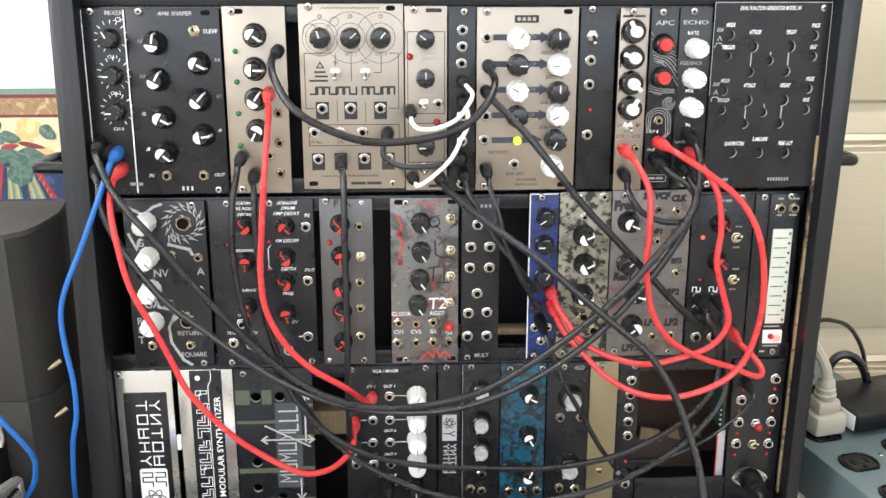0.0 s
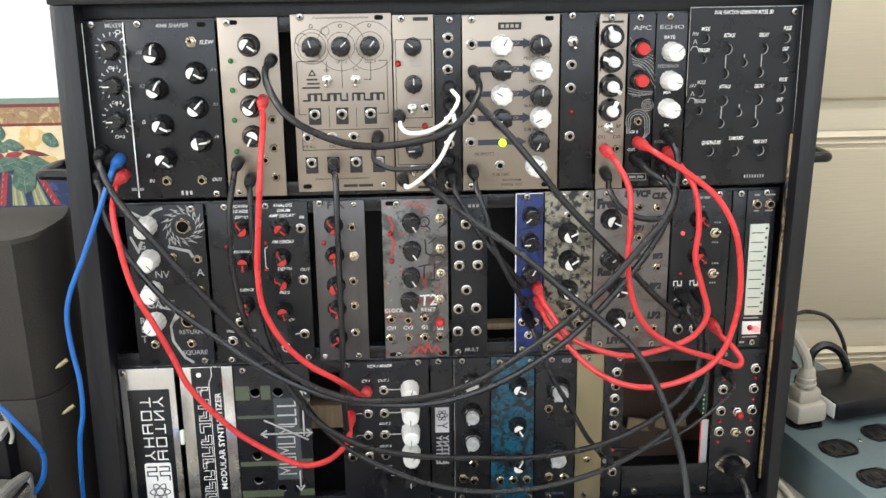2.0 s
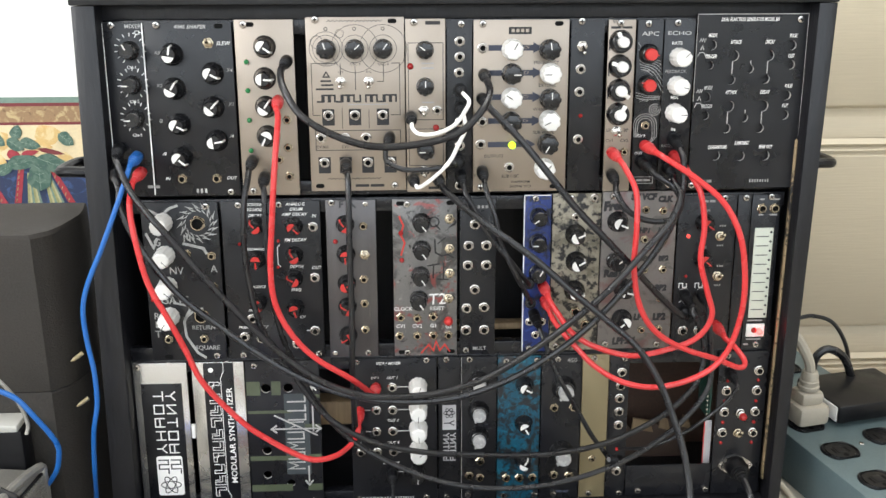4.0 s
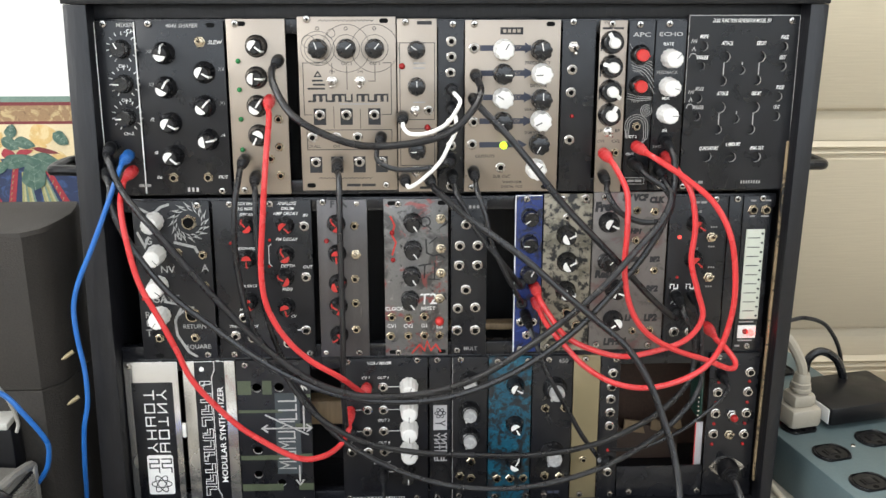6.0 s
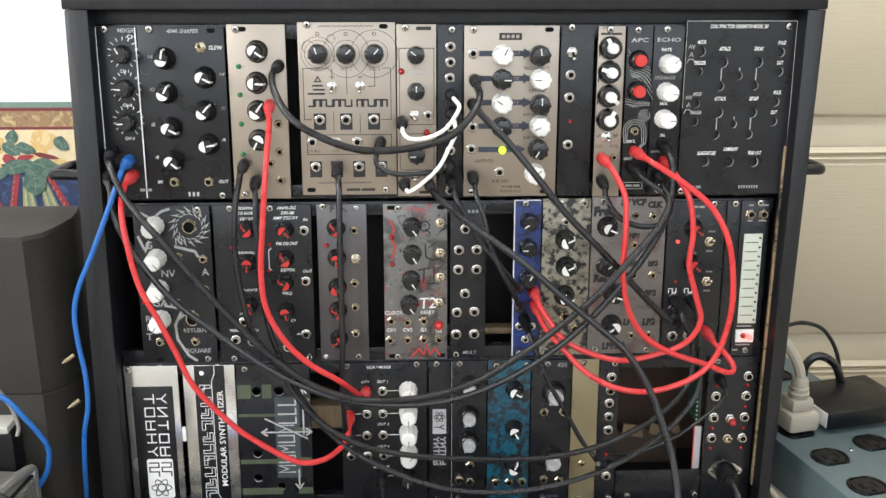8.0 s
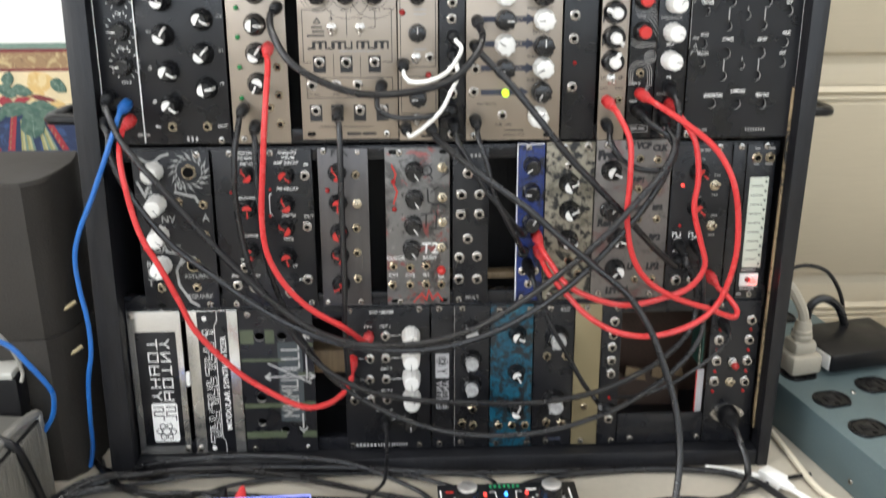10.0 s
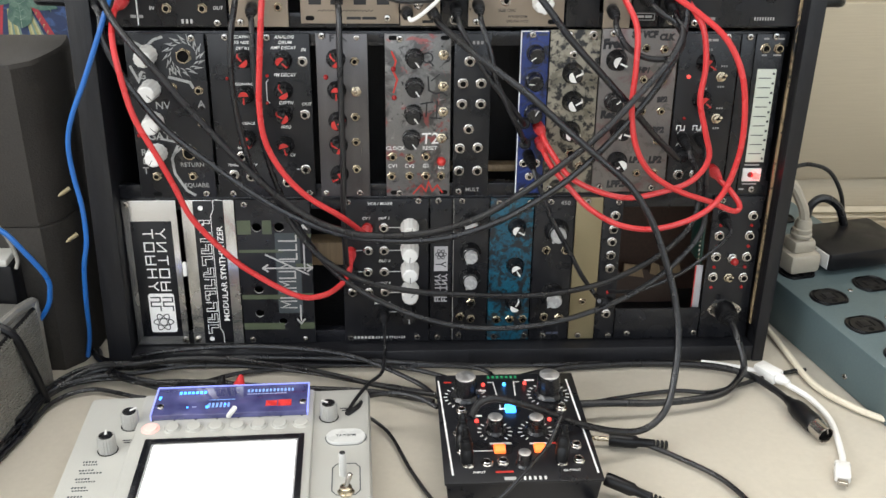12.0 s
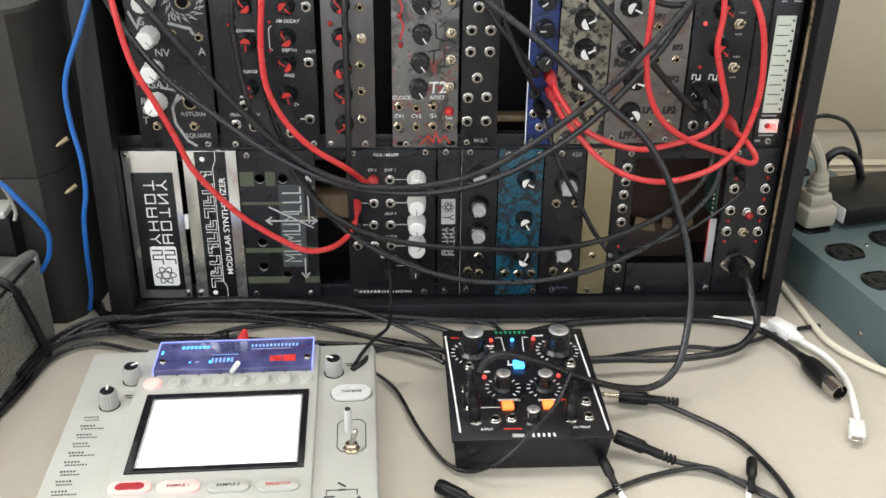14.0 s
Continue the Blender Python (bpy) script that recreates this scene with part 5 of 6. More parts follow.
for i in range(12):
    bm.faces.new((lo[i], lo[(i + 1) % 12], hi[(i + 1) % 12], hi[i]))
fl = part("socket_flange", bm, M["nickel"], m, "nickel socket flange", at(260 - m["ox"], 24 - m["oy"]))
for x in (-12, 12):
    put("flange_screw", screw_mesh(), fl, at(x, 0, 1.5) @ Matrix.Diagonal((0.6, 0.6, 0.6, 1)))

rib = thing("ribbon_cable", RACK, "grey ribbon cable hanging inside the open rack bay", "ribbon cable")
for k in range(8):
    part("wire", box(bmesh.new(), 233.6 + k * 0.82, 234.4 + k * 0.82, 6, 7, 21, 62, 0.2), M["red" if k == 0 else "ribbon"], rib, "red edge wire" if k == 0 else "")
brd = thing("circuit_board", RACK, "green circuit board seen edge-on in the open bay", "circuit board")
part("board", box(bmesh.new(), 236, 237.6, 4, 34, 64, 118, 0.1), M["pcb"], brd)
bm = bmesh.new()
for k in range(12):
    box(bm, 234, 235, 4.5, 6.5, 68 + k * 4, 69.6 + k * 4)
part("solder_pin", bm, M["nickel"], brd)
scrap = thing("card_scrap", RACK, "torn tan card lying in the open rack bay", "card")
bm = bmesh.new()
pts = [(168, -4)] + [(168 + i * 6.4, 25 + 9 * abs(math.sin(i * 0.9 + 0.4))) for i in range(12)] + [(240, -4)]
lo, hi = [[bm.verts.new(Vector((x, y, z)) * MM) for x, z in pts] for y in (72, 73)]
bm.faces.new(lo)
bm.faces.new(hi[::-1])
for i in range(len(pts)):
    j = (i + 1) % len(pts)
    bm.faces.new((lo[i], lo[j], hi[j], hi[i]))
part("card_sheet", bm, M["peach"], scrap, smooth=False)
for x, w, z in ((188, 20, 31), (213, 11, 32), (234, 9, 33)):
    chip = bmesh.new()
    ring = [chip.verts.new(Vector(c) * MM) for y in (69, 71.5) for c in ((x, y, z - 6), (x + w, y, z - 9), (x + w - 3, y, z + 2), (x + 1, y, z + 5))]
    for f in ((0, 1, 2, 3), (7, 6, 5, 4), (0, 4, 5, 1), (1, 5, 6, 2), (2, 6, 7, 3), (3, 7, 4, 0)):
        chip.faces.new([ring[i] for i in f])
    part("torn_edge", chip, M["tan"], scrap, "pale torn edge", smooth=False)


# ---- cables ----
def spline(pts, per=7):
    p = [np.array(q, float) for q in pts]
    p = [2 * p[0] - p[1]] + p + [2 * p[-1] - p[-2]]
    out = []
    for a, b, c, d in zip(p, p[1:], p[2:], p[3:]):
        for t in np.linspace(0, 1, per, endpoint=False):
            out.append(0.5 * (2 * b + (c - a) * t + (2 * a - 5 * b + 4 * c - d) * t * t + (3 * b - a - 3 * c + d) * t ** 3))
    return out + [p[-2]]


def tube(bm, pts, r, n=9):
    pts = spline(pts)
    up, rings = None, []
    for i, p in enumerate(pts):
        d = Vector(pts[min(i + 1, len(pts) - 1)] - pts[max(i - 1, 0)]).normalized()
        if up is None:
            up = d.orthogonal().normalized()
        up = (up - d * up.dot(d)).normalized()
        side = d.cross(up)
        rings.append([bm.verts.new((Vector(p) + r * (math.cos(2 * math.pi * k / n) * up + math.sin(2 * math.pi * k / n) * side)) * MM) for k in range(n)])
    for a, b in zip(rings, rings[1:]):
        for k in range(n):
            bm.faces.new((a[k], a[(k + 1) % n], b[(k + 1) % n], b[k]))
    bm.faces.new(rings[0])
    bm.faces.new(rings[-1])
    return bm


for s, x in ((-1, -254), (1, 300)):
    bm = tube(bmesh.new(), [(x - s * 3, 22, 276), (x + s * 20, 24, 277), (x + s * 31, 30, 276), (x + s * 33, 50, 276), (x + s * 31, 72, 276), (x + s * 20, 78, 276), (x - s * 3, 78, 275)], 4.2, 10)
    part("handle", bm, M["rubber"], case, "black carrying handle")


def plug_mesh(colour, r=4.5, length=15.0, cord=2.2):
    def build(bm):
        lathe(bm, [(2.4, -1), (2.4, 3.2)], 16, idx=1)
        prof = [(r * 0.9, 0.4), (r, 1.4), (r, length * 0.55), (r * 0.93, length * 0.62), (r * 0.93, length * 0.68), (r, length * 0.72), (r * 0.9, length)]
        z = length
        for k in range(4):
            q = r * 0.8 - (r * 0.8 - cord * 1.15) * k / 3
            prof += [(q, z + 0.2), (q, z + 1.5), (q * 0.82, z + 1.7), (q * 0.82, z + 2.3)]
            z += 2.4
        lathe(bm, prof, 20)
    return shared(("plug", colour, r, length, cord), build, [M[colour], M["nickel"]])


def aim(start, toward):
    """A pose at start whose z axis points toward the other point (millimetres)."""
    z = (Vector(toward) - Vector(start)).normalized()
    return Matrix.Translation(Vector(start) * MM) @ z.to_track_quat("Z", "Y").to_matrix().to_4x4()


def patch(label, colour, body, pts, r=2.1, ends=(True, True), frame_m=None, pr=4.5, group="patch cables"):
    """A patch cable in the rack's own millimetres: (across, out of the panel, up)."""
    ob = thing("patch_cable", RACK if frame_m is None else frame_m, label, "patch cable", group)
    p = [(u, -d, v) if frame_m is None else (u, d, v) for u, d, v in pts]
    cut = [q for q in p]
    for end in (0, -1):
        if ends[end]:
            s, q = p[end], p[1 if end == 0 else -2]
            away = Vector(q) - Vector(s)
            away = (away.normalized() + (Vector((0, -0.9, 0)) if frame_m is None else Vector((0, 0, 0)))).normalized()
            put("plug", plug_mesh(body, pr, 13.0, r), ob, aim(s, Vector(s) + away))
            cut[end] = tuple(Vector(s) + away * 21)
    part("cord", tube(bmesh.new(), cut, r), M[colour], ob)
    return ob


BLK, RED, WHT = "black braided patch cable hanging across the rack", "bright red patch cable looped across the modules", "short white patch cable"
patch(BLK, "blackcord", "rubber", [(-101, 0, 363), (-103, 30, 356), (-99, 45, 346), (-87, 55, 329), (-65, 60, 316), (-38, 62, 308), (-6, 62, 309), (22, 60, 316), (39, 55, 331), (46, 42, 343), (45, 0, 352)], 2.6)
patch(RED, "redcord", "redcord", [(-109, 0, 334), (-106, 32, 323), (-108, 45, 294), (-111, 50, 258), (-114, 52, 216), (-111, 52, 188), (-99, 52, 164), (-82, 50, 145), (-59, 45, 128), (-44, 32, 110), (-41, 0, 101)], 2.2)
patch(RED, "redcord", "redcord", [(-214, 0, 281), (-215, 28, 275), (-215, 38, 262), (-212, 44, 242), (-204, 48, 207), (-190, 50, 178), (-180, 50, 155), (-169, 50, 129), (-147, 50, 102), (-128, 50, 85), (-95, 50, 65), (-75, 48, 64), (-61, 38, 69), (-55, 30, 77), (-55, 0, 81)], 2.2)
patch("bright blue patch cable hanging down beside the rack", "bluecord", "bluecord", [(-216, 0, 293), (-217, 30, 284), (-225, 35, 262), (-239, 35, 230), (-252, 35, 202), (-258, 32, 181), (-258, 30, 156), (-255, 30, 131), (-256, 28, 104), (-261, 27, 81), (-265, 22, 50), (-272, 6, 10), (-278, 0, -13)], 1.9, (True, False))
patch(BLK, "blackcord", "rubber", [(-229, 0, 299), (-223, 30, 292), (-214, 36, 273), (-199, 42, 254), (-188, 45, 242), (-161, 48, 208), (-136, 50, 179), (-112, 52, 154), (-84, 54, 132), (-59, 55, 121), (-37, 56, 117), (1, 58, 119), (39, 60, 130), (73, 60, 150), (106, 60, 175), (135, 58, 200), (160, 52, 226), (179, 46, 246), (189, 38, 264), (186, 28, 274), (188, 0, 279)], 2.5)
patch(BLK, "blackcord", "rubber", [(-232, 0, 284), (-225, 26, 273), (-223, 32, 257), (-208, 38, 228), (-183, 42, 195), (-154, 45, 171), (-126, 48, 150), (-97, 50, 132), (-63, 52, 118), (-25, 54, 112), (18, 55, 114), (56, 55, 126), (88, 55, 144), (116, 54, 165), (141, 50, 189), (166, 44, 217), (184, 38, 244), (191, 34, 265), (192, 30, 288), (191, 0, 302)], 2.5)
patch(BLK, "blackcord", "rubber", [(-130, 0, 289), (-130, 30, 281), (-133, 38, 260), (-134, 40, 226), (-130, 40, 191), (-123, 42, 165), (-106, 44, 141), (-92, 44, 115), (-73, 44, 92), (-43, 44, 74), (-4, 45, 65), (41, 46, 62), (89, 46, 61), (134, 46, 68), (169, 44, 82), (196, 40, 99), (214, 34, 120), (216, 30, 148), (208, 28, 168), (207, 0, 177)], 2.3)
patch(BLK, "blackcord", "rubber", [(-122, 0, 276), (-119, 28, 268), (-119, 32, 245), (-117, 34, 211), (-114, 36, 176), (-103, 36, 140), (-86, 36, 105), (-61, 36, 73), (-21, 38, 48), (23, 40, 33), (68, 40, 29), (113, 40, 35), (154, 40, 50), (184, 40, 69), (208, 38, 91), (222, 34, 113), (222, 30, 142), (220, 28, 166), (221, 0, 177)], 2.2)
patch(BLK, "blackcord", "rubber", [(-60, 0, 286), (-57, 30, 277), (-57, 35, 246), (-57, 36, 202), (-57, 36, 157), (-58, 34, 120), (-57, 28, 82), (-54.5, 0, 62)], 2.3)
patch(BLK, "blackcord", "rubber", [(43.5, 0, 334), (48, 30, 329), (68, 40, 309), (88, 45, 285), (109, 46, 259), (131, 46, 236), (154, 44, 212), (176, 36, 188), (197, 28, 168), (209, 0, 162.5)], 2.6)
patch("long black cable running down to the effects box on the table", "blackcord", "rubber", [(10, 0, 273), (16, 30, 268), (37, 45, 252), (59, 52, 237), (80, 58, 222), (105, 62, 200), (130, 66, 179), (153, 70, 159), (169, 76, 135), (180, 84, 107), (187, 92, 82), (190, 102, 55), (188, 112, 31), (180, 125, 5), (162, 135, -6), (136, 142, -2), (105, 150, 12), (74, 158, 30), (50, 160, 38), (38, 163, 36), (32, 170, 30)], 2.6, (True, False))
patch(BLK, "blackcord", "rubber", [(27.5, 0, 276), (30, 28, 266), (39, 34, 250), (50, 36, 232), (63, 36, 216), (76, 28, 198), (82, 0, 188)], 2.0)
patch(BLK, "blackcord", "rubber", [(44, 0, 279), (45, 28, 269), (51, 34, 251), (56, 36, 230), (66, 36, 208), (77, 28, 186), (83.5, 0, 171)], 2.0)
patch(WHT, "whitecord", "rubber", [(-10, 0, 321), (-9, 26, 315), (-4, 34, 312), (8, 38, 313), (21, 38, 319), (29, 36, 329), (32, 30, 335), (29, 26, 339), (27, 0, 341)], 1.5)
patch(WHT, "whitecord", "rubber", [(-9, 0, 273), (-5, 26, 271), (4, 32, 278), (17, 34, 291), (24, 34, 304), (29, 34, 315), (29, 26, 322), (27, 0, 328)], 1.5)
patch(BLK, "blackcord", "rubber", [(-26, 0, 305.5), (-29, 24, 299), (-28, 28, 291), (-16, 32, 286), (0, 34, 286), (17, 30, 287), (27, 0, 286)], 2.0)
patch(RED, "redcord", "redcord", [(144, 0, 292), (148, 30, 285), (155, 40, 268), (155, 46, 242), (154, 48, 212), (159, 50, 184), (172, 50, 163), (195, 48, 148), (221, 45, 138), (242, 42, 129), (247, 38, 133), (240, 32, 143), (235, 26, 147), (234, 0, 150)], 2.2)
patch(RED, "redcord", "redcord", [(169, 0, 297), (179, 30, 291), (199, 42, 278), (217, 52, 262), (229, 58, 238), (234, 60, 206), (233, 60, 177), (224, 60, 148), (206, 60, 131), (176, 60, 122), (149, 58, 125), (128, 50, 135), (114, 42, 148), (101, 34, 162), (96, 27, 170), (95, 0, 173.5)], 2.2)
patch(RED, "redcord", "redcord", [(192, 0, 289), (196, 30, 281), (204, 38, 266), (207, 42, 241), (205, 44, 217), (211, 46, 193), (216, 46, 173), (206, 46, 156), (185, 46, 147), (157, 46, 142), (131, 44, 148), (112, 40, 158), (101, 32, 172), (95, 27, 181), (93, 0, 186)], 2.2)
patch(BLK, "blackcord", "rubber", [(144.5, 0, 275), (143, 28, 266), (151, 34, 253), (166, 38, 246), (183, 38, 247), (191, 34, 258), (185, 30, 270), (174, 26, 277), (167, 0, 284)], 2.2)
patch("thin black patch cable with a dangling plug", "blackcord", "rubber", [(86, 0, 163), (92, 24, 146), (102, 28, 121), (109, 29, 108), (118, 29, 92), (130, 30, 70), (140, 30, 56), (155, 28, 45)], 1.9)
patch("thin black patch cable crossing the open rack bay", "blackcord", "rubber", [(249, 0, 109), (247, 26, 104), (237, 30, 94), (220, 30, 79), (205, 26, 66), (180, 20, 52), (159, 0, 41)], 1.5, (True, False))
patch("thin black cable from the mixer output to the touch pad", "blackcord", "rubber", [(-29, 0, 25), (-28, 30, 23), (-28, 52, 13), (-30, 76, 11), (-39, 104, 18), (-47, 124, 19), (-52, 136, 17), (-54, 139, 16.5)], 1.4, (True, False))
patch("thick black data cable plugged into the flanged socket", "blackcord", "rubber", [(260, 0, 24), (262, 34, 14), (265, 46, 0), (261, 56, -8), (242, 74, -13), (215, 84, -13), (179, 90, -12), (147, 92, -10), (112, 96, -8)], 2.9, (True, False), pr=9.0)

# ---- on the table: the touch pad effects unit ----
TAB = pose(0, 0, 0.75)
KP = pose(-0.138, -0.112, 0.75, 0, 0, 2.2)
pad = thing("touch_pad_effects_unit", KP, "silver-grey touch pad effects unit with a white lit pad", "effects unit")
pad["ox"], pad["oy"] = 0.0, 0.0


def K(x, y):
    dx, dy = x + 138, y + 112
    a = radians(2.2)
    return dx * math.cos(a) + dy * math.sin(a), -dx * math.sin(a) + dy * math.cos(a)


part("body", box(bmesh.new(), -102, 99.5, -224, 5, 0, 40, 5), M["padgrey"], pad)
part("centre_panel", box(bmesh.new(), -62, 60, -216, -1, 34, 44.5, 2.5), M["padgrey"], pad)
bm = bmesh.new()
for x0, x1, y0, y1 in ((-52, -46.8, -133, -56), (50.4, 54.5, -133, -56), (-46.8, 50.4, -61.4, -56), (-46.8, 50.4, -133, -128.6)):
    box(bm, x0, x1, y0, y1, 40, 45.6, 0.5)
part("pad_bezel", bm, M["blackgloss"], pad, "glossy black bezel")
# the lip's grey holds the fade of the pad's glow at its edge
bm = bmesh.new()
for x0, x1, y0, y1 in ((-46.8, -45.4, -128.6, -61.4), (49.2, 50.4, -128.6, -61.4), (-45.4, 49.2, -62.8, -61.4), (-45.4, 49.2, -128.6, -127.6)):
    box(bm, x0, x1, y0, y1, 40, 45.2, 0.3)
part("inner_lip", bm, M["greyknob"], pad, "grey inner lip carrying the pad's fading glow")
part("touch_surface", box(bmesh.new(), -45.4, 49.2, -127.6, -62.8, 40, 44.9, 0.3), M["pad"], pad, "white backlit touch surface")
scr = part("display_cover", box(bmesh.new(), -52, 55.5, -34, 0, 44, 48.5, 0.8), M["acrylic"], pad, "blue edge-lit acrylic display cover")
bm = bmesh.new()
for x0, x1, y0, y1 in ((-52.4, -51.6, -34, 0), (55.1, 55.9, -34, 0), (-52, 55.5, -0.2, 0.5)):
    box(bm, x0, x1, y0, y1, 44.5, 48.8)
part("lit_edge", bm, M["edgeblue"], scr)
for x0, x1, y0, y1, mm in ((-36, -16, -9, -6, "ledblue"), (12, 46, -9.2, -5.8, "etched"), (12, 40, -12, -11.3, "segment"), (-14, 2, -26.5, -21, "etched"), (-15.5, -13.5, -27, -24, "ledblue"), (-3, -1.5, -24, -22.4, "ledblue"), (-29, -27.6, -26, -24.4, "ledblue"), (-25, -22, -25.4, -24.6, "segment"), (26, 34, -27, -20.5, "redglow"), (34.6, 44, -27.5, -20, "redglow"), (-49.5, -48, -15, -11, "ledblue"), (-14, 4, -17.6, -17, "etched")):
    n = max(1, int((x1 - x0) / 2.6)) if y1 - y0 > 2 and x1 - x0 > 15 else 1
    w = (x1 - x0) / n
    for i in range(n):
        seg = box(bmesh.new(), x0 + i * w, x0 + (i + 1) * w - (1.1 if n > 1 else 0), y0, y1, 48.4, 48.62)
        part("display_segment", seg, M[mm], scr, smooth=False)
for x, y in ((-47, -24), (52, -24)):
    put("screw", screw_mesh(), scr, at(x, y, 48.3))
bm = bmesh.new()
lathe(bm, [(1.8, 0), (1.8, 13), (1.3, 14)], 16)
part("lever", bm, M["white"], pad, "white selector lever", pose(0.001, -0.034, 0.046, 25, 28, 0))
for i in range(8):
    x, y = K(-187 + i * 14.6, -157.5 + i * 0.6)
    bm = bmesh.new()
    lathe(bm, [(6.2, 0), (6.2, 1.0), (5.9, 1.3), (5.3, 1.3), (5.2, 0.5), (4.9, 0.5), (4.8, 1.6), (4.3, 2.0)], 24)
    part("round_button", bm, M["palepink" if i == 0 else "padgrey"], pad, "softly lit pink button" if i == 0 else "", at(x, y, 44.2))
    bars(pad, x, y + 9, 1.2, 1.4, "dark", z=44.5)


def pill(bm, w, h, z0, z1, inset=0.6):
    pts = ring_pts(w / 2 - h / 2, 0, h / 2, -90, 90, 10) + ring_pts(-w / 2 + h / 2, 0, h / 2, 90, 270, 10)
    k = 1 - inset / h
    rings = [[bm.verts.new((x * s * MM, y * s * MM, z * MM)) for x, y in pts] for s, z in ((1, z0), (1, z1 - 0.5), (k, z1))]
    for a, b in zip(rings, rings[1:]):
        for i in range(len(pts)):
            j = (i + 1) % len(pts)
            bm.faces.new((a[i], a[j], b[j], b[i]))
    bm.faces.new(rings[-1])
    return bm


for i, (x, mm, ink, s) in enumerate(((-178, "palepink", "dark", "HOLD"), (-150, "palepink", "dark", "SAMPLE 1"), (-121, "padgrey", "dark", "SAMPLE 2"), (-92, "padgrey", "redink", "REC/STOP"))):
    lx, ly = K(x, -259)
    b = part("pill_button", pill(bmesh.new(), 25, 9.5, 0, 2.6), M[mm], pad, "", at(lx, ly, 44))
    if i == 0:
        part("hold_cap", pill(bmesh.new(), 17, 6, 2.5, 3.1), M["holdred"], b, "dark red lit hold key")
    put("lettering", words(s, 2.4, M["red" if i == 0 else ink]), pad, at(lx, ly, 47.3 if i == 0 else 46.75))
for x, y, t in ((-212, -174, 100), (-203, -147, 40), (-66.5, -141, 150)):
    lx, ly = K(x, y)
    ring = bmesh.new()
    lathe(ring, [(6.9, 39.6), (6.9, 40.15)], 28, cx=lx, cy=ly)
    part("knob_recess", ring, M["hole"], pad)
    k = knob(pad, ("white_pin", "capgrey", "knob"), lx, ly, t)
    k.location.z = 0.040
    bm = box(bmesh.new(), 0.5, 5.6, -0.7, 0.7, 12.1, 12.8)
    part("white_line", bm, M["white"], k)
    bars(pad, lx + 13, ly + 10, 11, 1.2, "dark", 2, z=40)
    bars(pad, lx + 13, ly + 7.5, 8, 1.2, "dark", 2, z=40)
lx, ly = K(-53.5, -165)
part("tap_button", pill(bmesh.new(), 27, 16, 0, 2.4), M["button"], pad, "pale oval tap button", at(lx, ly, 39.6))
part("button_rim", stroke(bmesh.new(), [(x * 1.03, y * 1.05) for x, y in ring_pts(5.5, 0, 8, -90, 90, 10) + ring_pts(-5.5, 0, 8, 90, 270, 10)], 0.6, closed=True), M["slate"], pad, "", at(lx, ly, 40), smooth=False)
put("lettering", words("TAP/BPM", 2.6, M["slate"]), pad, at(lx, ly, 42.1))
lx, ly = K(-51, -222)
t = put("toggle_switch", toggle_mesh("gilt"), pad, at(lx, ly, 40) @ Matrix.Diagonal((1.3, 1.3, 1.0, 1)))
put("switch_bat", bat_mesh("nickel"), t, pose(0, 0, 0.004, -12, 14, 0))
bm = bmesh.new()
lathe(bm, [(2.6, 0), (2.4, 17), (2.0, 17.6)], 18)
part("slide_lever", bm, M["palegrey"], pad, "pale grey slide lever", at(lx - 2, ly + 18, 40))
bm = bmesh.new()
lathe(bm, [(2.0, 17.4), (1.9, 17.9)], 18)
part("lever_tip", bm, M["dark"], pad, "", at(lx - 2, ly + 18, 40))
bm = bmesh.new()
stroke(bm, [(-9, 21), (-6, 25), (6, 25), (9, 21), (9, -2), (6, -6), (-6, -6), (-9, -2)], 0.7, closed=True)
part("switch_outline", bm, M["slate"], pad, "", at(lx, ly + 4, 40), smooth=False)
for i in range(9):
    lx, ly = K(-220, -188 - i * 8.6)
    bars(pad, lx - 0.5, ly + 1.6, 9, 1.5, "slate", 5, z=40)
    bars(pad, lx + 0.5 + (i * 5 % 7) / 2, ly - 1.3, 9 + (i * 5 % 7), 1.2, "slate", 6 + i % 3, z=40)

lx, ly = K(-55, -262)
for pts, w in (([(-9, 0), (-9, 4), (-3, 4)], 0.6), ([(9, 0), (9, 4), (3, 4)], 0.6), ([(-2, 10), (2, 7)], 1.4), ([(-11.2, -4), (-10, -2), (-8.8, -4), (-11.2, -4)], 0.9), ([(8.8, -4), (10, -2), (11.2, -4), (8.8, -4)], 0.9)):
    part("printed_symbol", stroke(bmesh.new(), pts, w), M["dark"], pad, m=at(lx, ly, 40), smooth=False)
bars(pad, lx - 7, ly - 1.5, 6, 1.2, "dark", z=40)
bars(pad, lx, ly + 4, 5, 1.4, "dark", z=40)

# ---- the small effects box ----
fx = thing("effects_box", pose(0.0655, -0.1372, 0.75, 0, 0, 0.6), "black desktop effects box with lit orange and blue buttons", "effects box")
fx["ox"], fx["oy"] = 65.5, -137.2
bm = bmesh.new()
vs = [bm.verts.new(Vector(c) * MM) for c in ((-50, -60, 0), (50, -60, 0), (50, 62, 0), (-50, 62, 0), (-52.5, -63, 27), (52.5, -63, 27), (52.5, 63, 27), (-52.5, 63, 27))]
for f in ((3, 2, 1, 0), (4, 5, 6, 7), (0, 1, 5, 4), (1, 2, 6, 5), (2, 3, 7, 6), (3, 0, 4, 7)):
    bm.faces.new([vs[i] for i in f])
bmesh.ops.bevel(bm, geom=list(bm.edges), offset=1.2 * MM, segments=2, affect="EDGES", profile=0.5)
part("case", bm, M["black"], fx)
part("face_plate", box(bmesh.new(), -53.5, 53.5, -64.3, 64.3, 27, 29, 0.4), M["black"], fx)


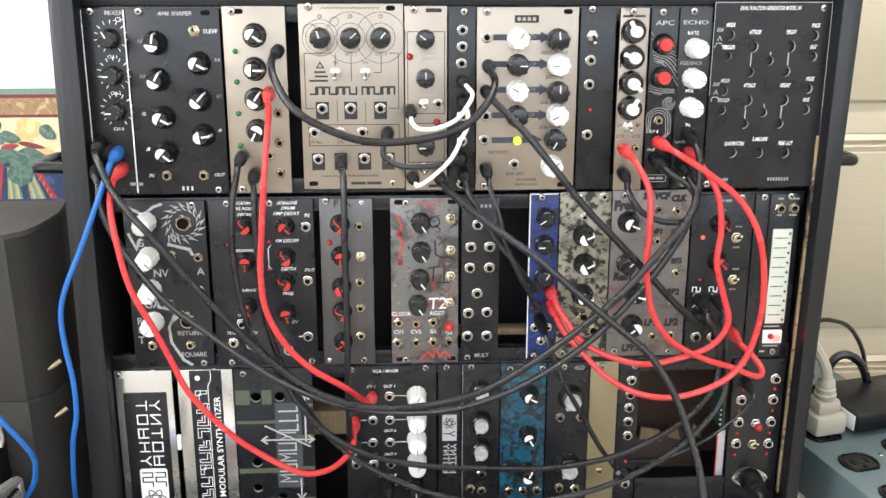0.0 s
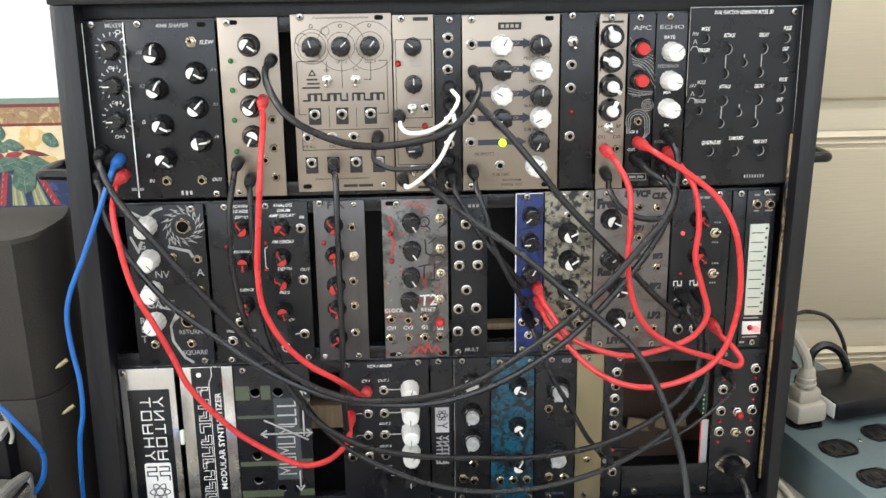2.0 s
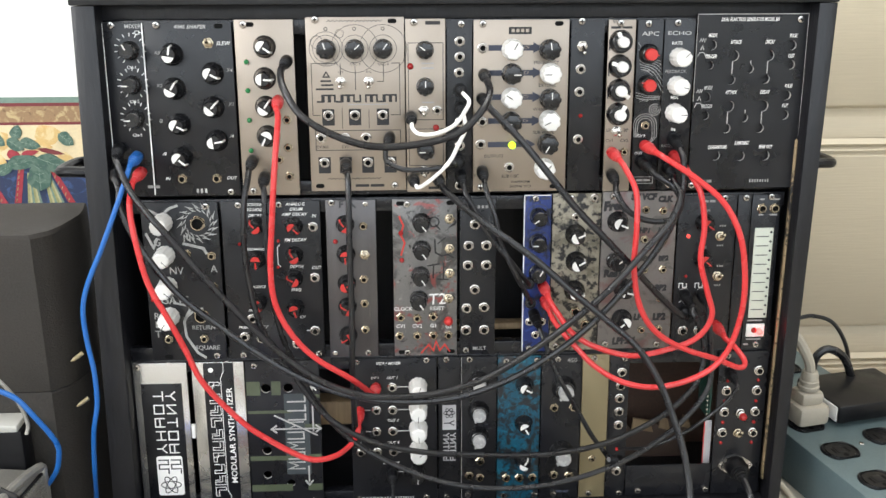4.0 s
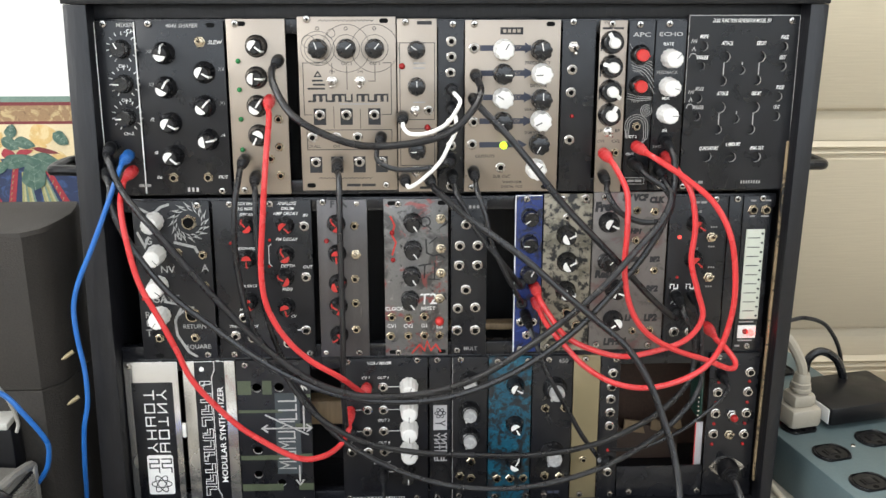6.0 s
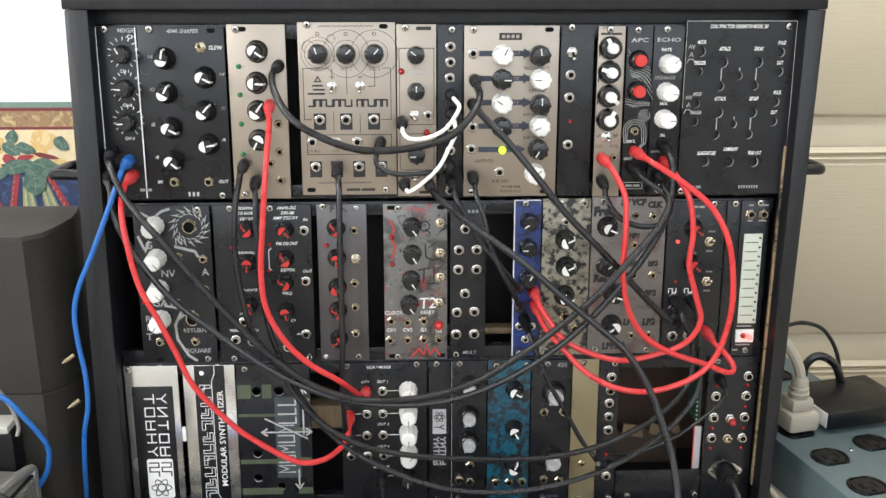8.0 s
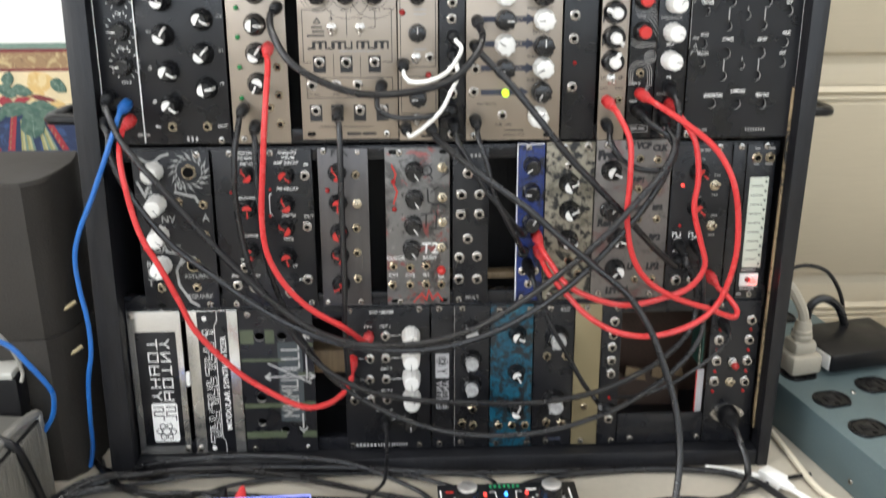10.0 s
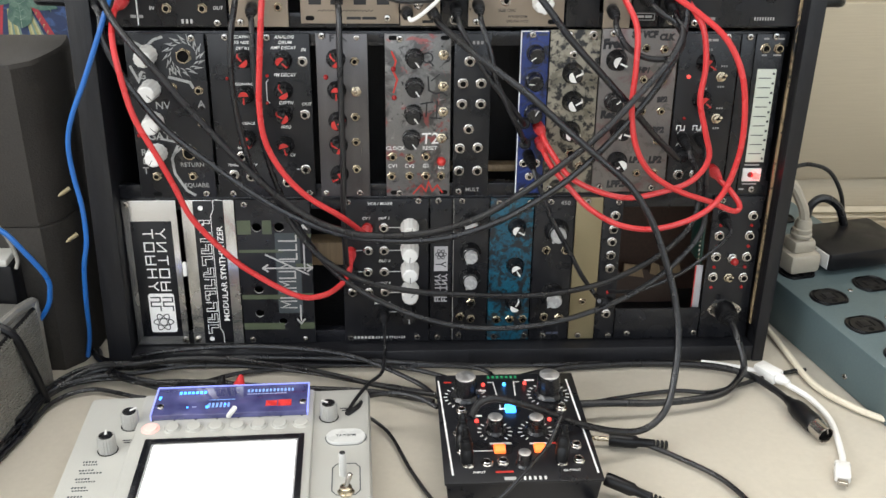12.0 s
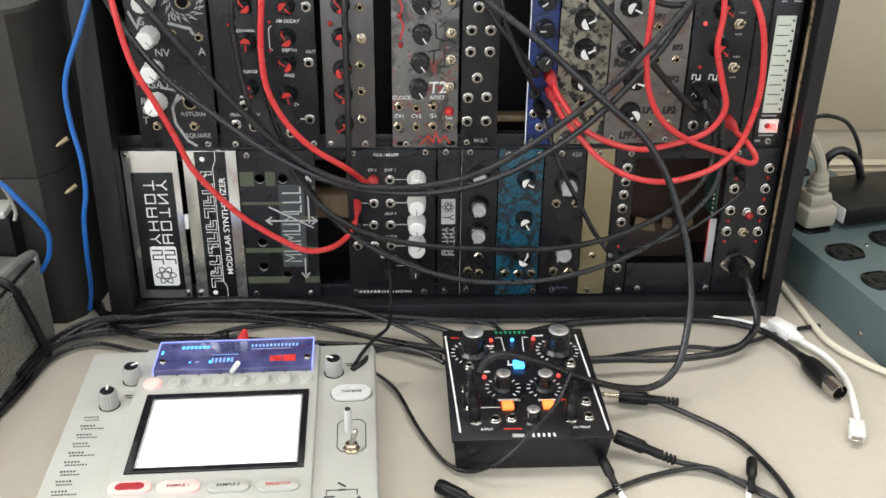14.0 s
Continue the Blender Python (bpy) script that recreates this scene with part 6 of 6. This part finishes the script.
def dial(u, v, r, n=15, marker=0):
    bm = bmesh.new()
    for i in range(n):
        a = radians(-50 + 280 * i / (n - 1))
        stroke(bm, [(r * math.cos(a), r * math.sin(a)), ((r + 2.2) * math.cos(a), (r + 2.2) * math.sin(a))], 0.8)
    part("dial_mark", bm, M["ink"], fx, m=at(u - 65.5, v + 137.2, 29), smooth=False)


SILV = ("silvertop", "knob", "spun")
for u, v, sc, t in ((33, -103, 1.05, 110), (96, -102, 1.05, 70), (51, -146, 0.72, 200), (80, -147, 0.72, -10), (67, -184, 0.6, 220)):
    k = knob(fx, SILV, u, v, t, sc)
    k.location.z = 0.029
    if sc > 0.65:
        dial(u, v, 10.5 * sc + 2.5, 17 if sc > 1 else 13)
for u, v, mm in ((65, -121, "ledblue"), (52, -168, "ledorange"), (80, -168, "ledorange")):
    part("push_button", box(bmesh.new(), -4, 4, -4, 4, 0, 3.2, 0.9), M[mm], fx, "", at(u - 65.5, v + 137.2, 29))
leds(fx, "ledsoft", [(48, -88), (80, -87), (39, -134), (92, -134)], 1.5, 29)
leds(fx, "ledblue", [(64, -88)], 1.4, 29)
jacks(fx, [(29, -121), (25, -148), (26, -168), (29, -183), (42, -182), (53, -181), (103, -120), (93, -183), (106, -165), (105, -181)], "nickel", 4.2, 29)
for x0, y0, x1, y1 in ((14, -81, 18, -193), (113, -82, 116, -194)):
    bm = bmesh.new()
    stroke(bm, [(x0 - 65.5, y0 + 137.2), (x1 - 65.5, y1 + 137.2)], 1.3)
    part("white_stripe", bm, M["ink"], fx, m=at(0, 0, 29), smooth=False)
bars(fx, 63.5, -77, 23, 3.4, "greenink", 7, z=29)
bars(fx, 56, -198, 8, 3.2, "midink", 1, z=29)
bars(fx, 71, -198, 19, 3.6, "ink", 6, z=29)
for u, v, w, ink in ((21, -83, 6, "redink"), (53, -160, 14, "ink"), (52, -163, 10, "redink"), (80, -161, 12, "ink"), (90, -161, 5, "redink"), (53, -191, 12, "redink"), (47, -95, 5, "ink"), (84, -82, 8, "ink"), (60, -119, 6, "ink"), (40, -127, 7, "ink")):
    bars(fx, u, v, w, 1.8, ink, 1, z=29)
for s, u, v in (("INPUT", 36, -191), ("OUTPUT", 99, -191), ("SYNC TRIG", 54, -160.5)):
    write(fx, s, u, v, 2.2, z=29)
for pts in ([(52, -84), (56, -84), (57, -102), (60, -102)], [(76, -84), (72, -84), (71, -102)], [(34, -168), (47, -168)], [(58, -114), (58, -119), (62, -119)]):
    part("printed_line", stroke(bmesh.new(), [(x - 65.5, y + 137.2) for x, y in pts], 0.7), M["ink"], fx, m=at(0, 0, 29), smooth=False)


# ---- the outlet box and what is plugged into it ----
ST = pose(0.359, -0.112, 0.75, 0, 0, 12.9)
strip = thing("outlet_box", ST, "blue-grey enamelled metal outlet box with black round sockets", "power strip")
part("housing", box(bmesh.new(), 0, 118, 0, 330, 0, 45, 1.5), M["strip"], strip)
part("end_cap", box(bmesh.new(), 6, 112, -1.5, 0.2, 4, 41, 0.6), M["strip"], strip)
for cx in (26, 78):
    for i in range(6):
        cy = 26 + i * 49 + (12 if cx > 50 else 0)
        bm = bmesh.new()
        lathe(bm, [(16.2, 45), (16.2, 46.2), (15.4, 47.0), (14.4, 46.6), (14.0, 45.3), (12.6, 45.2), (12.2, 46.3)], 36, cx=cx, cy=cy)
        for q in bm.verts:
            q.co.y = min(max(q.co.y, (cy - 12.6) * MM), (cy + 12.6) * MM)
        s = part("socket", bm, M["rubber"], strip, "black socket face with two flat sides")
        for x in (-6.4, 6.4):
            part("contact_slot", box(bmesh.new(), cx + x - 0.9, cx + x + 0.9, cy - 4, cy + 4, 46.1, 46.5), M["hole"], s)
        part("ground_hole", lathe(bmesh.new(), [(2.4, 46.1), (2.4, 46.5)], 14, cx=cx, cy=cy - 8), M["hole"], s)
        part("socket_ridge", box(bmesh.new(), cx - 4, cx + 4, cy - 3.5, cy + 6, 46.0, 47.0, 0.5), M["rubber"], s)
        if cx < 50 and i < 5:
            put("screw", screw_mesh(), strip, at(52, cy + 6, 45) @ Matrix.Diagonal((0.8, 0.8, 0.8, 1)))
put("side_screw", screw_mesh(), strip, pose(0, 0.055, 0.012, 0, -90, 0) @ Matrix.Diagonal((0.9, 0.9, 0.9, 1)))
put("pilot_lamp", led_mesh("ledon", 2.2), strip, pose(0.012, 0.215, 0.045), "lit red pilot lamp")

wp = thing("power_plug", ST, "white grounded power plug standing in the outlet box", "plug")
bm = bmesh.new()
box(bm, 13, 44, 164, 194, 47.2, 66, 4)
box(bm, 17, 40, 169, 190, 65, 78, 4)
part("plug_body", bm, M["ivory"], wp)
bm = bmesh.new()
lathe(bm, [(9, 79), (9.4, 82), (8.2, 83), (8.6, 87), (7.4, 88), (7.6, 92), (6.2, 96)], 20, cx=28.5, cy=179)
part("strain_relief", bm, M["ivory"], wp)
part("cord", tube(bmesh.new(), [(28.5, 179, 88), (27, 179, 102), (21, 181, 116), (11, 186, 131), (-6, 200, 140), (-30, 225, 140), (-60, 250, 120)], 4.6), M["ivory"], wp)

ad = thing("power_adapter", ST, "black plastic power adapter lying on the outlet box", "adapter")
part("shell", box(bmesh.new(), 50, 138, 160, 226, 48, 66, 3.5), M["rubber"], ad)
part("sticker", box(bmesh.new(), 49.4, 50.2, 163, 190, 50, 64, 0.1), M["white"], ad, "white paper sticker")
part("cord", tube(bmesh.new(), [(60, 228, 50), (65, 224, 60), (66, 223, 84), (77, 220, 94), (93, 217, 85), (102, 215, 66), (105, 216, 50)], 4.0), M["blackcord"], ad)
wire = thing("extension_lead", ST, "thin black lead looping up behind the rack", "lead")
part("cord", tube(bmesh.new(), [(8, 257, 112), (26, 245, 117), (44, 238, 120), (52, 236, 122), (66, 233, 124), (86, 229, 116), (101, 225, 92), (108, 224, 62), (110, 225, 50)], 2.0), M["blackcord"], wire)
bx = thing("rounded_beige_case", pose(0.548, 0.17, 0.75), "rounded beige plastic case behind the outlet box", "case")
part("shell", box(bmesh.new(), -34, 120, -20, 60, 0, 42, 16), M["door"], bx)

# ---- the loudspeaker and the gear beside the rack ----
sp = thing("loudspeaker", pose(-0.284, -0.022, 0.75), "large black vinyl-covered loudspeaker with a bowed side, beside the rack", "loudspeaker")


def bowed(bm, z0, z1, grow, r=3.0):
    """A cabinet body whose visible side bows outwards from front to back."""
    side = [(-10, 10), (-4, 16), (2, 22), (6, 34), (9, 50), (11, 66), (9, 84), (5, 101)]
    pts = [(-260, 10 - grow), (-10 + grow, 10 - grow)] + [(x + grow, y) for x, y in side[1:]] + [(-260, 101)]
    rings = [[bm.verts.new((x * MM, y * MM, z * MM)) for x, y in pts] for z in (z0, z1 - r)]
    rings.append([bm.verts.new(((x - r * 0.6) * MM, (y + r * 0.5) * MM, z1 * MM)) for x, y in pts])
    for a, b in zip(rings, rings[1:]):
        for i in range(len(pts)):
            k = (i + 1) % len(pts)
            bm.faces.new((a[i], a[k], b[k], b[i]))
    bm.faces.new(rings[0])
    bm.faces.new(rings[-1])
    return bm


part("cabinet", bowed(bmesh.new(), 130.8, 258, 0), M["speaker"], sp)
part("lower_cabinet", bowed(bmesh.new(), 0, 130, 0.6, 1.0), M["speaker"], sp)
for z in (162, 124):
    bm = bmesh.new()
    lathe(bm, [(1.7, -2), (1.7, 3), (1.4, 6), (0.5, 8.5)], 12)
    part("peg", bm, M["brass"], sp, "pale pointed peg", aim((20, 0, z + 4), (12, -4, z - 1)))

am = thing("practice_amplifier", pose(-0.296, -0.037, 0.75, 0, 0, -7), "small practice amplifier with a woven grey grille and a black strap", "amplifier")
part("cabinet", box(bmesh.new(), -150, -3, -260, 0, 0, 79, 8), M["grille"], am)
bm = bmesh.new()
for i in range(70):
    y = -6 - i * 3.5
    box(bm, -1.2, 0.2 + 0.5 * (i % 2), y - 0.6, y + 0.6, 4, 74)
for i in range(23):
    z = 5 + i * 3.0
    box(bm, -1.2, 0.6, -252, -4, z - 0.75, z + 0.75)
tagged(part("grille", bm, M["grille"], am, "woven grey metal grille"), kind="stuff")
# dark sheet added so that the gaps between the threads read dark
part("cloth", box(bmesh.new(), -3.5, -1.4, -254, -3, 4, 75), M["rubber"], am, "dark sheet added behind the grille")
part("rim", tube(bmesh.new(), [(-4, 1, 4), (-4, 1, 40), (-4, 1, 70), (-6, -3, 78), (-10, -60, 80), (-10, -250, 80)], 4), M["grille"], am)
part("strap", tube(bmesh.new(), [(-14, -44, 84), (0, -42, 73), (4, -36, 48), (5, -28, 20), (6, -25, 4)], 3.4), M["rubber"], am, "black strap")

gear = thing("mixer_box", pose(-0.312, -0.004, 0.75), "dark equipment box with a pale grey top", "equipment box")
part("body", box(bmesh.new(), -160, 0, -30, -9, 0, 108, 3), M["rubber"], gear)
part("top_plate", box(bmesh.new(), -160, -2, -32, -9, 108, 114, 1.5), M["padgrey"], gear)


def lead(label, colour, pts, r, name="cable", group="cables on the table"):
    ob = thing(name, TAB, label, "cable", group)
    part("cord", tube(bmesh.new(), pts, r), M[colour], ob)
    return ob


BT = "black cable lying across the table"
lead("bright blue cable hanging over the equipment box", "bluecord", [(-330, -58, 160), (-307, -52, 147), (-294, -50, 129), (-283, -44, 104), (-284, -40, 88), (-290, -36, 72), (-304, -34, 54), (-318, -34, 44)], 2.0)
lead("grey cable behind the equipment box", "grille", [(-340, -40, 168), (-322, -40, 156), (-308, -42, 138), (-302, -44, 120), (-303, -46, 112)], 1.5)
lead(BT, "blackcord", [(-322, -170, 4), (-306, -104, 4), (-298, -66, 4), (-280, -42, 5), (-243, -36, 6), (-199, -50, 5), (-150, -30, 5), (-113, -22, 4), (-60, -18, 4), (-10, -24, 4), (30, -44, 4), (45, -66, 4)], 1.9)
lead(BT, "blackcord", [(-320, -168, 8), (-305, -108, 8), (-296, -62, 8), (-272, -34, 7), (-236, -29, 6), (-192, -22, 8), (-152, -22, 8), (-113, -24, 5), (-84, -33, 6), (-47, -46, 6), (7, -66, 8)], 2.0)
lead(BT, "blackcord", [(-316, -165, 4), (-301, -106, 4), (-292, -60, 8), (-266, -34, 14), (-234, -34, 18), (-186, -36, 24), (-141, -37, 22), (-83, -42, 14), (-28, -57, 8), (12, -72, 10)], 2.0)
lead(BT, "blackcord", [(-312, -165, 4), (-298, -112, 4), (-288, -66, 4), (-261, -48, 4), (-216, -61, 4), (-163, -58, 4), (-120, -60, 4)], 1.8)
lead(BT, "blackcord", [(-317, -160, 9), (-302, -106, 9), (-290, -56, 9), (-255, -36, 9), (-225, -48, 10), (-190, -44, 8), (-165, -52, 6), (-150, -70, 6)], 1.9)
lead(BT, "blackcord", [(-280, 14, 4), (-262, -14, 6), (-240, -40, 12), (-205, -52, 12), (-170, -46, 8), (-120, -50, 5), (-40, -60, 6), (10, -84, 12)], 2.3)
lead(BT, "blackcord", [(-272, 10, 5), (-258, -8, 6), (-200, -19, 22), (-130, -22, 26), (-60, -27, 20), (-8, -46, 8), (14, -70, 6)], 2.0)
lead(BT, "blackcord", [(-303, -100, 12), (-292, -56, 12), (-266, -28, 8), (-210, -26, 15), (-140, -24, 17), (-60, -21, 12), (20, -21, 5), (100, -22, 4), (200, -20, 4)], 2.1)
lead(BT, "blackcord", [(-303, -96, 5), (-294, -54, 10), (-262, -24, 12), (-200, -21, 9), (-120, -20, 7), (-20, -21, 5), (48, -27, 5), (66, -52, 5)], 1.8)
lead(BT, "blackcord", [(-54, -139, 41), (-46, -128, 40), (-40, -107, 34), (-19, -98, 30), (-2, -106, 31), (11, -118, 31)], 2.0)
lead("black cable curling in front of the effects box", "blackcord", [(-41, -93, 6), (-24, -114, 4), (-8, -159, 4), (9, -194, 4), (26, -206, 6), (46, -212, 22), (66, -204, 40), (82, -190, 50), (92, -172, 58), (95, -168, 56)], 1.4)
for u, v, du, dv in ((29, -183, -1, 6), (93, -183, 2, 8), (26, -168, 1, 10)):
    pg = thing("jack_plug", TAB, "black jack plug standing in the effects box", "plug", "plugs in the effects box")
    put("plug_body", plug_mesh("rubber", 4.6, 16.0, 2.0), pg, aim((u, v, 30), (u + du, v + dv, 48)))
ob = lead("white charging cable with a small plug lying on the table", "whitecord", [(240, -20, 3), (256, -26, 4), (277, -36, 5), (292, -48, 7), (300, -58, 5), (312, -78, 4), (316, -108, 4), (308, -146, 5), (301, -165, 6)], 2.4)
bm = bmesh.new()
box(bm, -6.4, 6.4, -5, 5, 0, 21, 1.4)
lathe(bm, [(5.0, 20), (4.6, 24), (3.0, 29), (2.6, 31)], 18)
part("ferrite", bm, M["whitecord"], ob, "white ferrite sleeve", aim((283, -34, 7), (297, -55, 7)))
bm = box(bmesh.new(), -5.5, 5.5, -3.5, 3.5, 0, 18, 1.6)
pl = part("plug_body", bm, M["white"], ob, "white plug", aim((302, -161, 6), (294, -182, 5)))
part("metal_tip", box(bmesh.new(), -3.6, 3.6, -1.4, 1.4, 18, 23, 0.4), M["nickel"], pl)
ob = lead("black round-plug data cable lying on the table", "blackcord", [(50, -70, 5), (80, -42, 4), (118, -28, 4), (150, -24, 4), (194, -22, 4), (245, -29, 5), (272, -45, 6), (285, -68, 7), (291, -87, 8)], 2.9)
bm = bmesh.new()
lathe(bm, [(3.4, 0), (4.6, 7), (6.4, 10), (7.4, 16), (7.6, 34), (7.0, 36)], 22)
pl = part("plug_body", bm, M["rubber"], ob, "", aim((290, -83, 8), (305, -142, 8)))
bm = bmesh.new()
lathe(bm, [(6.6, 36), (6.6, 49), (6.0, 49), (5.9, 38)], 22, close=False)
lathe(bm, [(5.9, 38), (5.9, 43)], 18, idx=1)
for k in range(5):
    a = radians(180 * k / 4)
    lathe(bm, [(0.7, 43), (0.7, 47)], 8, cx=3.6 * math.cos(a), cy=3.6 * math.sin(a))
part("metal_shell", bm, [M["nickel"], M["hole"]], pl, "nickel plug shell")
lead(BT, "blackcord", [(118, -82, 4), (136, -77, 4), (174, -68, 4), (208, -63, 4), (234, -66, 4), (261, -56, 4), (289, -44, 4), (312, -36, 3), (325, -33, 2.5)], 1.8)
lead("ivory mains cord running along the outlet box", "creamcord", [(300, 66, 5), (313, 40, 5), (318, -6, 4), (322, -55, 4), (338, -85, 4), (362, -108, 4), (400, -125, 4), (460, -140, 4)], 2.7)


def mini_plug(ob, a, b, tip=14, size=1.0):
    m = aim(a, b) @ Matrix.Diagonal((size, size, size, 1))
    bm = bmesh.new()
    lathe(bm, [(3.2, -6), (3.4, 4), (4.8, 6), (5.0, 24), (4.4, 26)], 18)
    for k in range(4):
        lathe(bm, [(2.4, -8 - 3 * k), (3.4, -7 - 3 * k), (3.4, -5.8 - 3 * k), (2.4, -5.6 - 3 * k)], 14)
    pl = part("plug_body", bm, M["rubber"], ob, "", m)
    if tip:
        bm = bmesh.new()
        lathe(bm, [(1.75, 26), (1.75, 26 + tip - 3), (1.2, 26 + tip - 2.5), (1.7, 26 + tip - 1.5), (0.4, 26 + tip)], 12)
        part("plug_tip", bm, M["gilt"], pl, "gold plug tip")


ob = lead("black cable with a gold tip beside the effects box", "blackcord", [(166, -135, 6), (185, -147, 4), (210, -172, 4), (224, -203, 4), (230, -233, 4), (232, -270, 4)], 2.0)
mini_plug(ob, (164, -134, 7), (139, -129, 7))
ob = lead(BT, "blackcord", [(150, -194, 7), (165, -199, 5), (182, -203, 3), (203, -217, 3), (222, -236, 3), (240, -260, 3)], 2.0)
mini_plug(ob, (148, -192, 9), (124, -181, 14), 0)
ob = lead("black plug with a white cord below the effects box", "whitecord", [(118, -221, 6), (124, -240, 4), (132, -270, 4)], 2.0)
mini_plug(ob, (117, -217, 7), (113, -200, 10), 0, 0.7)
lead(BT, "blackcord", [(95, -240, 3), (110, -227, 3), (134, -214, 3), (163, -205, 3), (185, -208, 7), (204, -221, 3), (221, -237, 3), (240, -262, 3)], 1.7)
ob = lead("black plug with a white cord lying on the table", "whitecord", [(207, -222, 6), (201, -236, 4), (196, -262, 4)], 2.0)
mini_plug(ob, (208, -219, 7), (216, -195, 7), 6, 0.75)
ob = lead("black cable end lying in front of the effects box", "blackcord", [(22, -234, 7), (40, -245, 5), (60, -262, 4)], 2.4)
mini_plug(ob, (24, -235, 7), (4, -220, 7), 0)
pg = thing("jack_plug", TAB, "red jack plug behind the touch pad unit", "plug", "plugs behind the touch pad")
put("plug_body", plug_mesh("redcord", 5.0, 16.0, 2.0), pg, aim((-138, -100, 28), (-138, -76, 32)))
pg = thing("jack_plug", TAB, "black jack plug behind the touch pad unit", "plug", "plugs behind the touch pad")
put("plug_body", plug_mesh("rubber", 4.6, 16.0, 2.0), pg, aim((-152, -100, 28), (-152, -76, 32)))
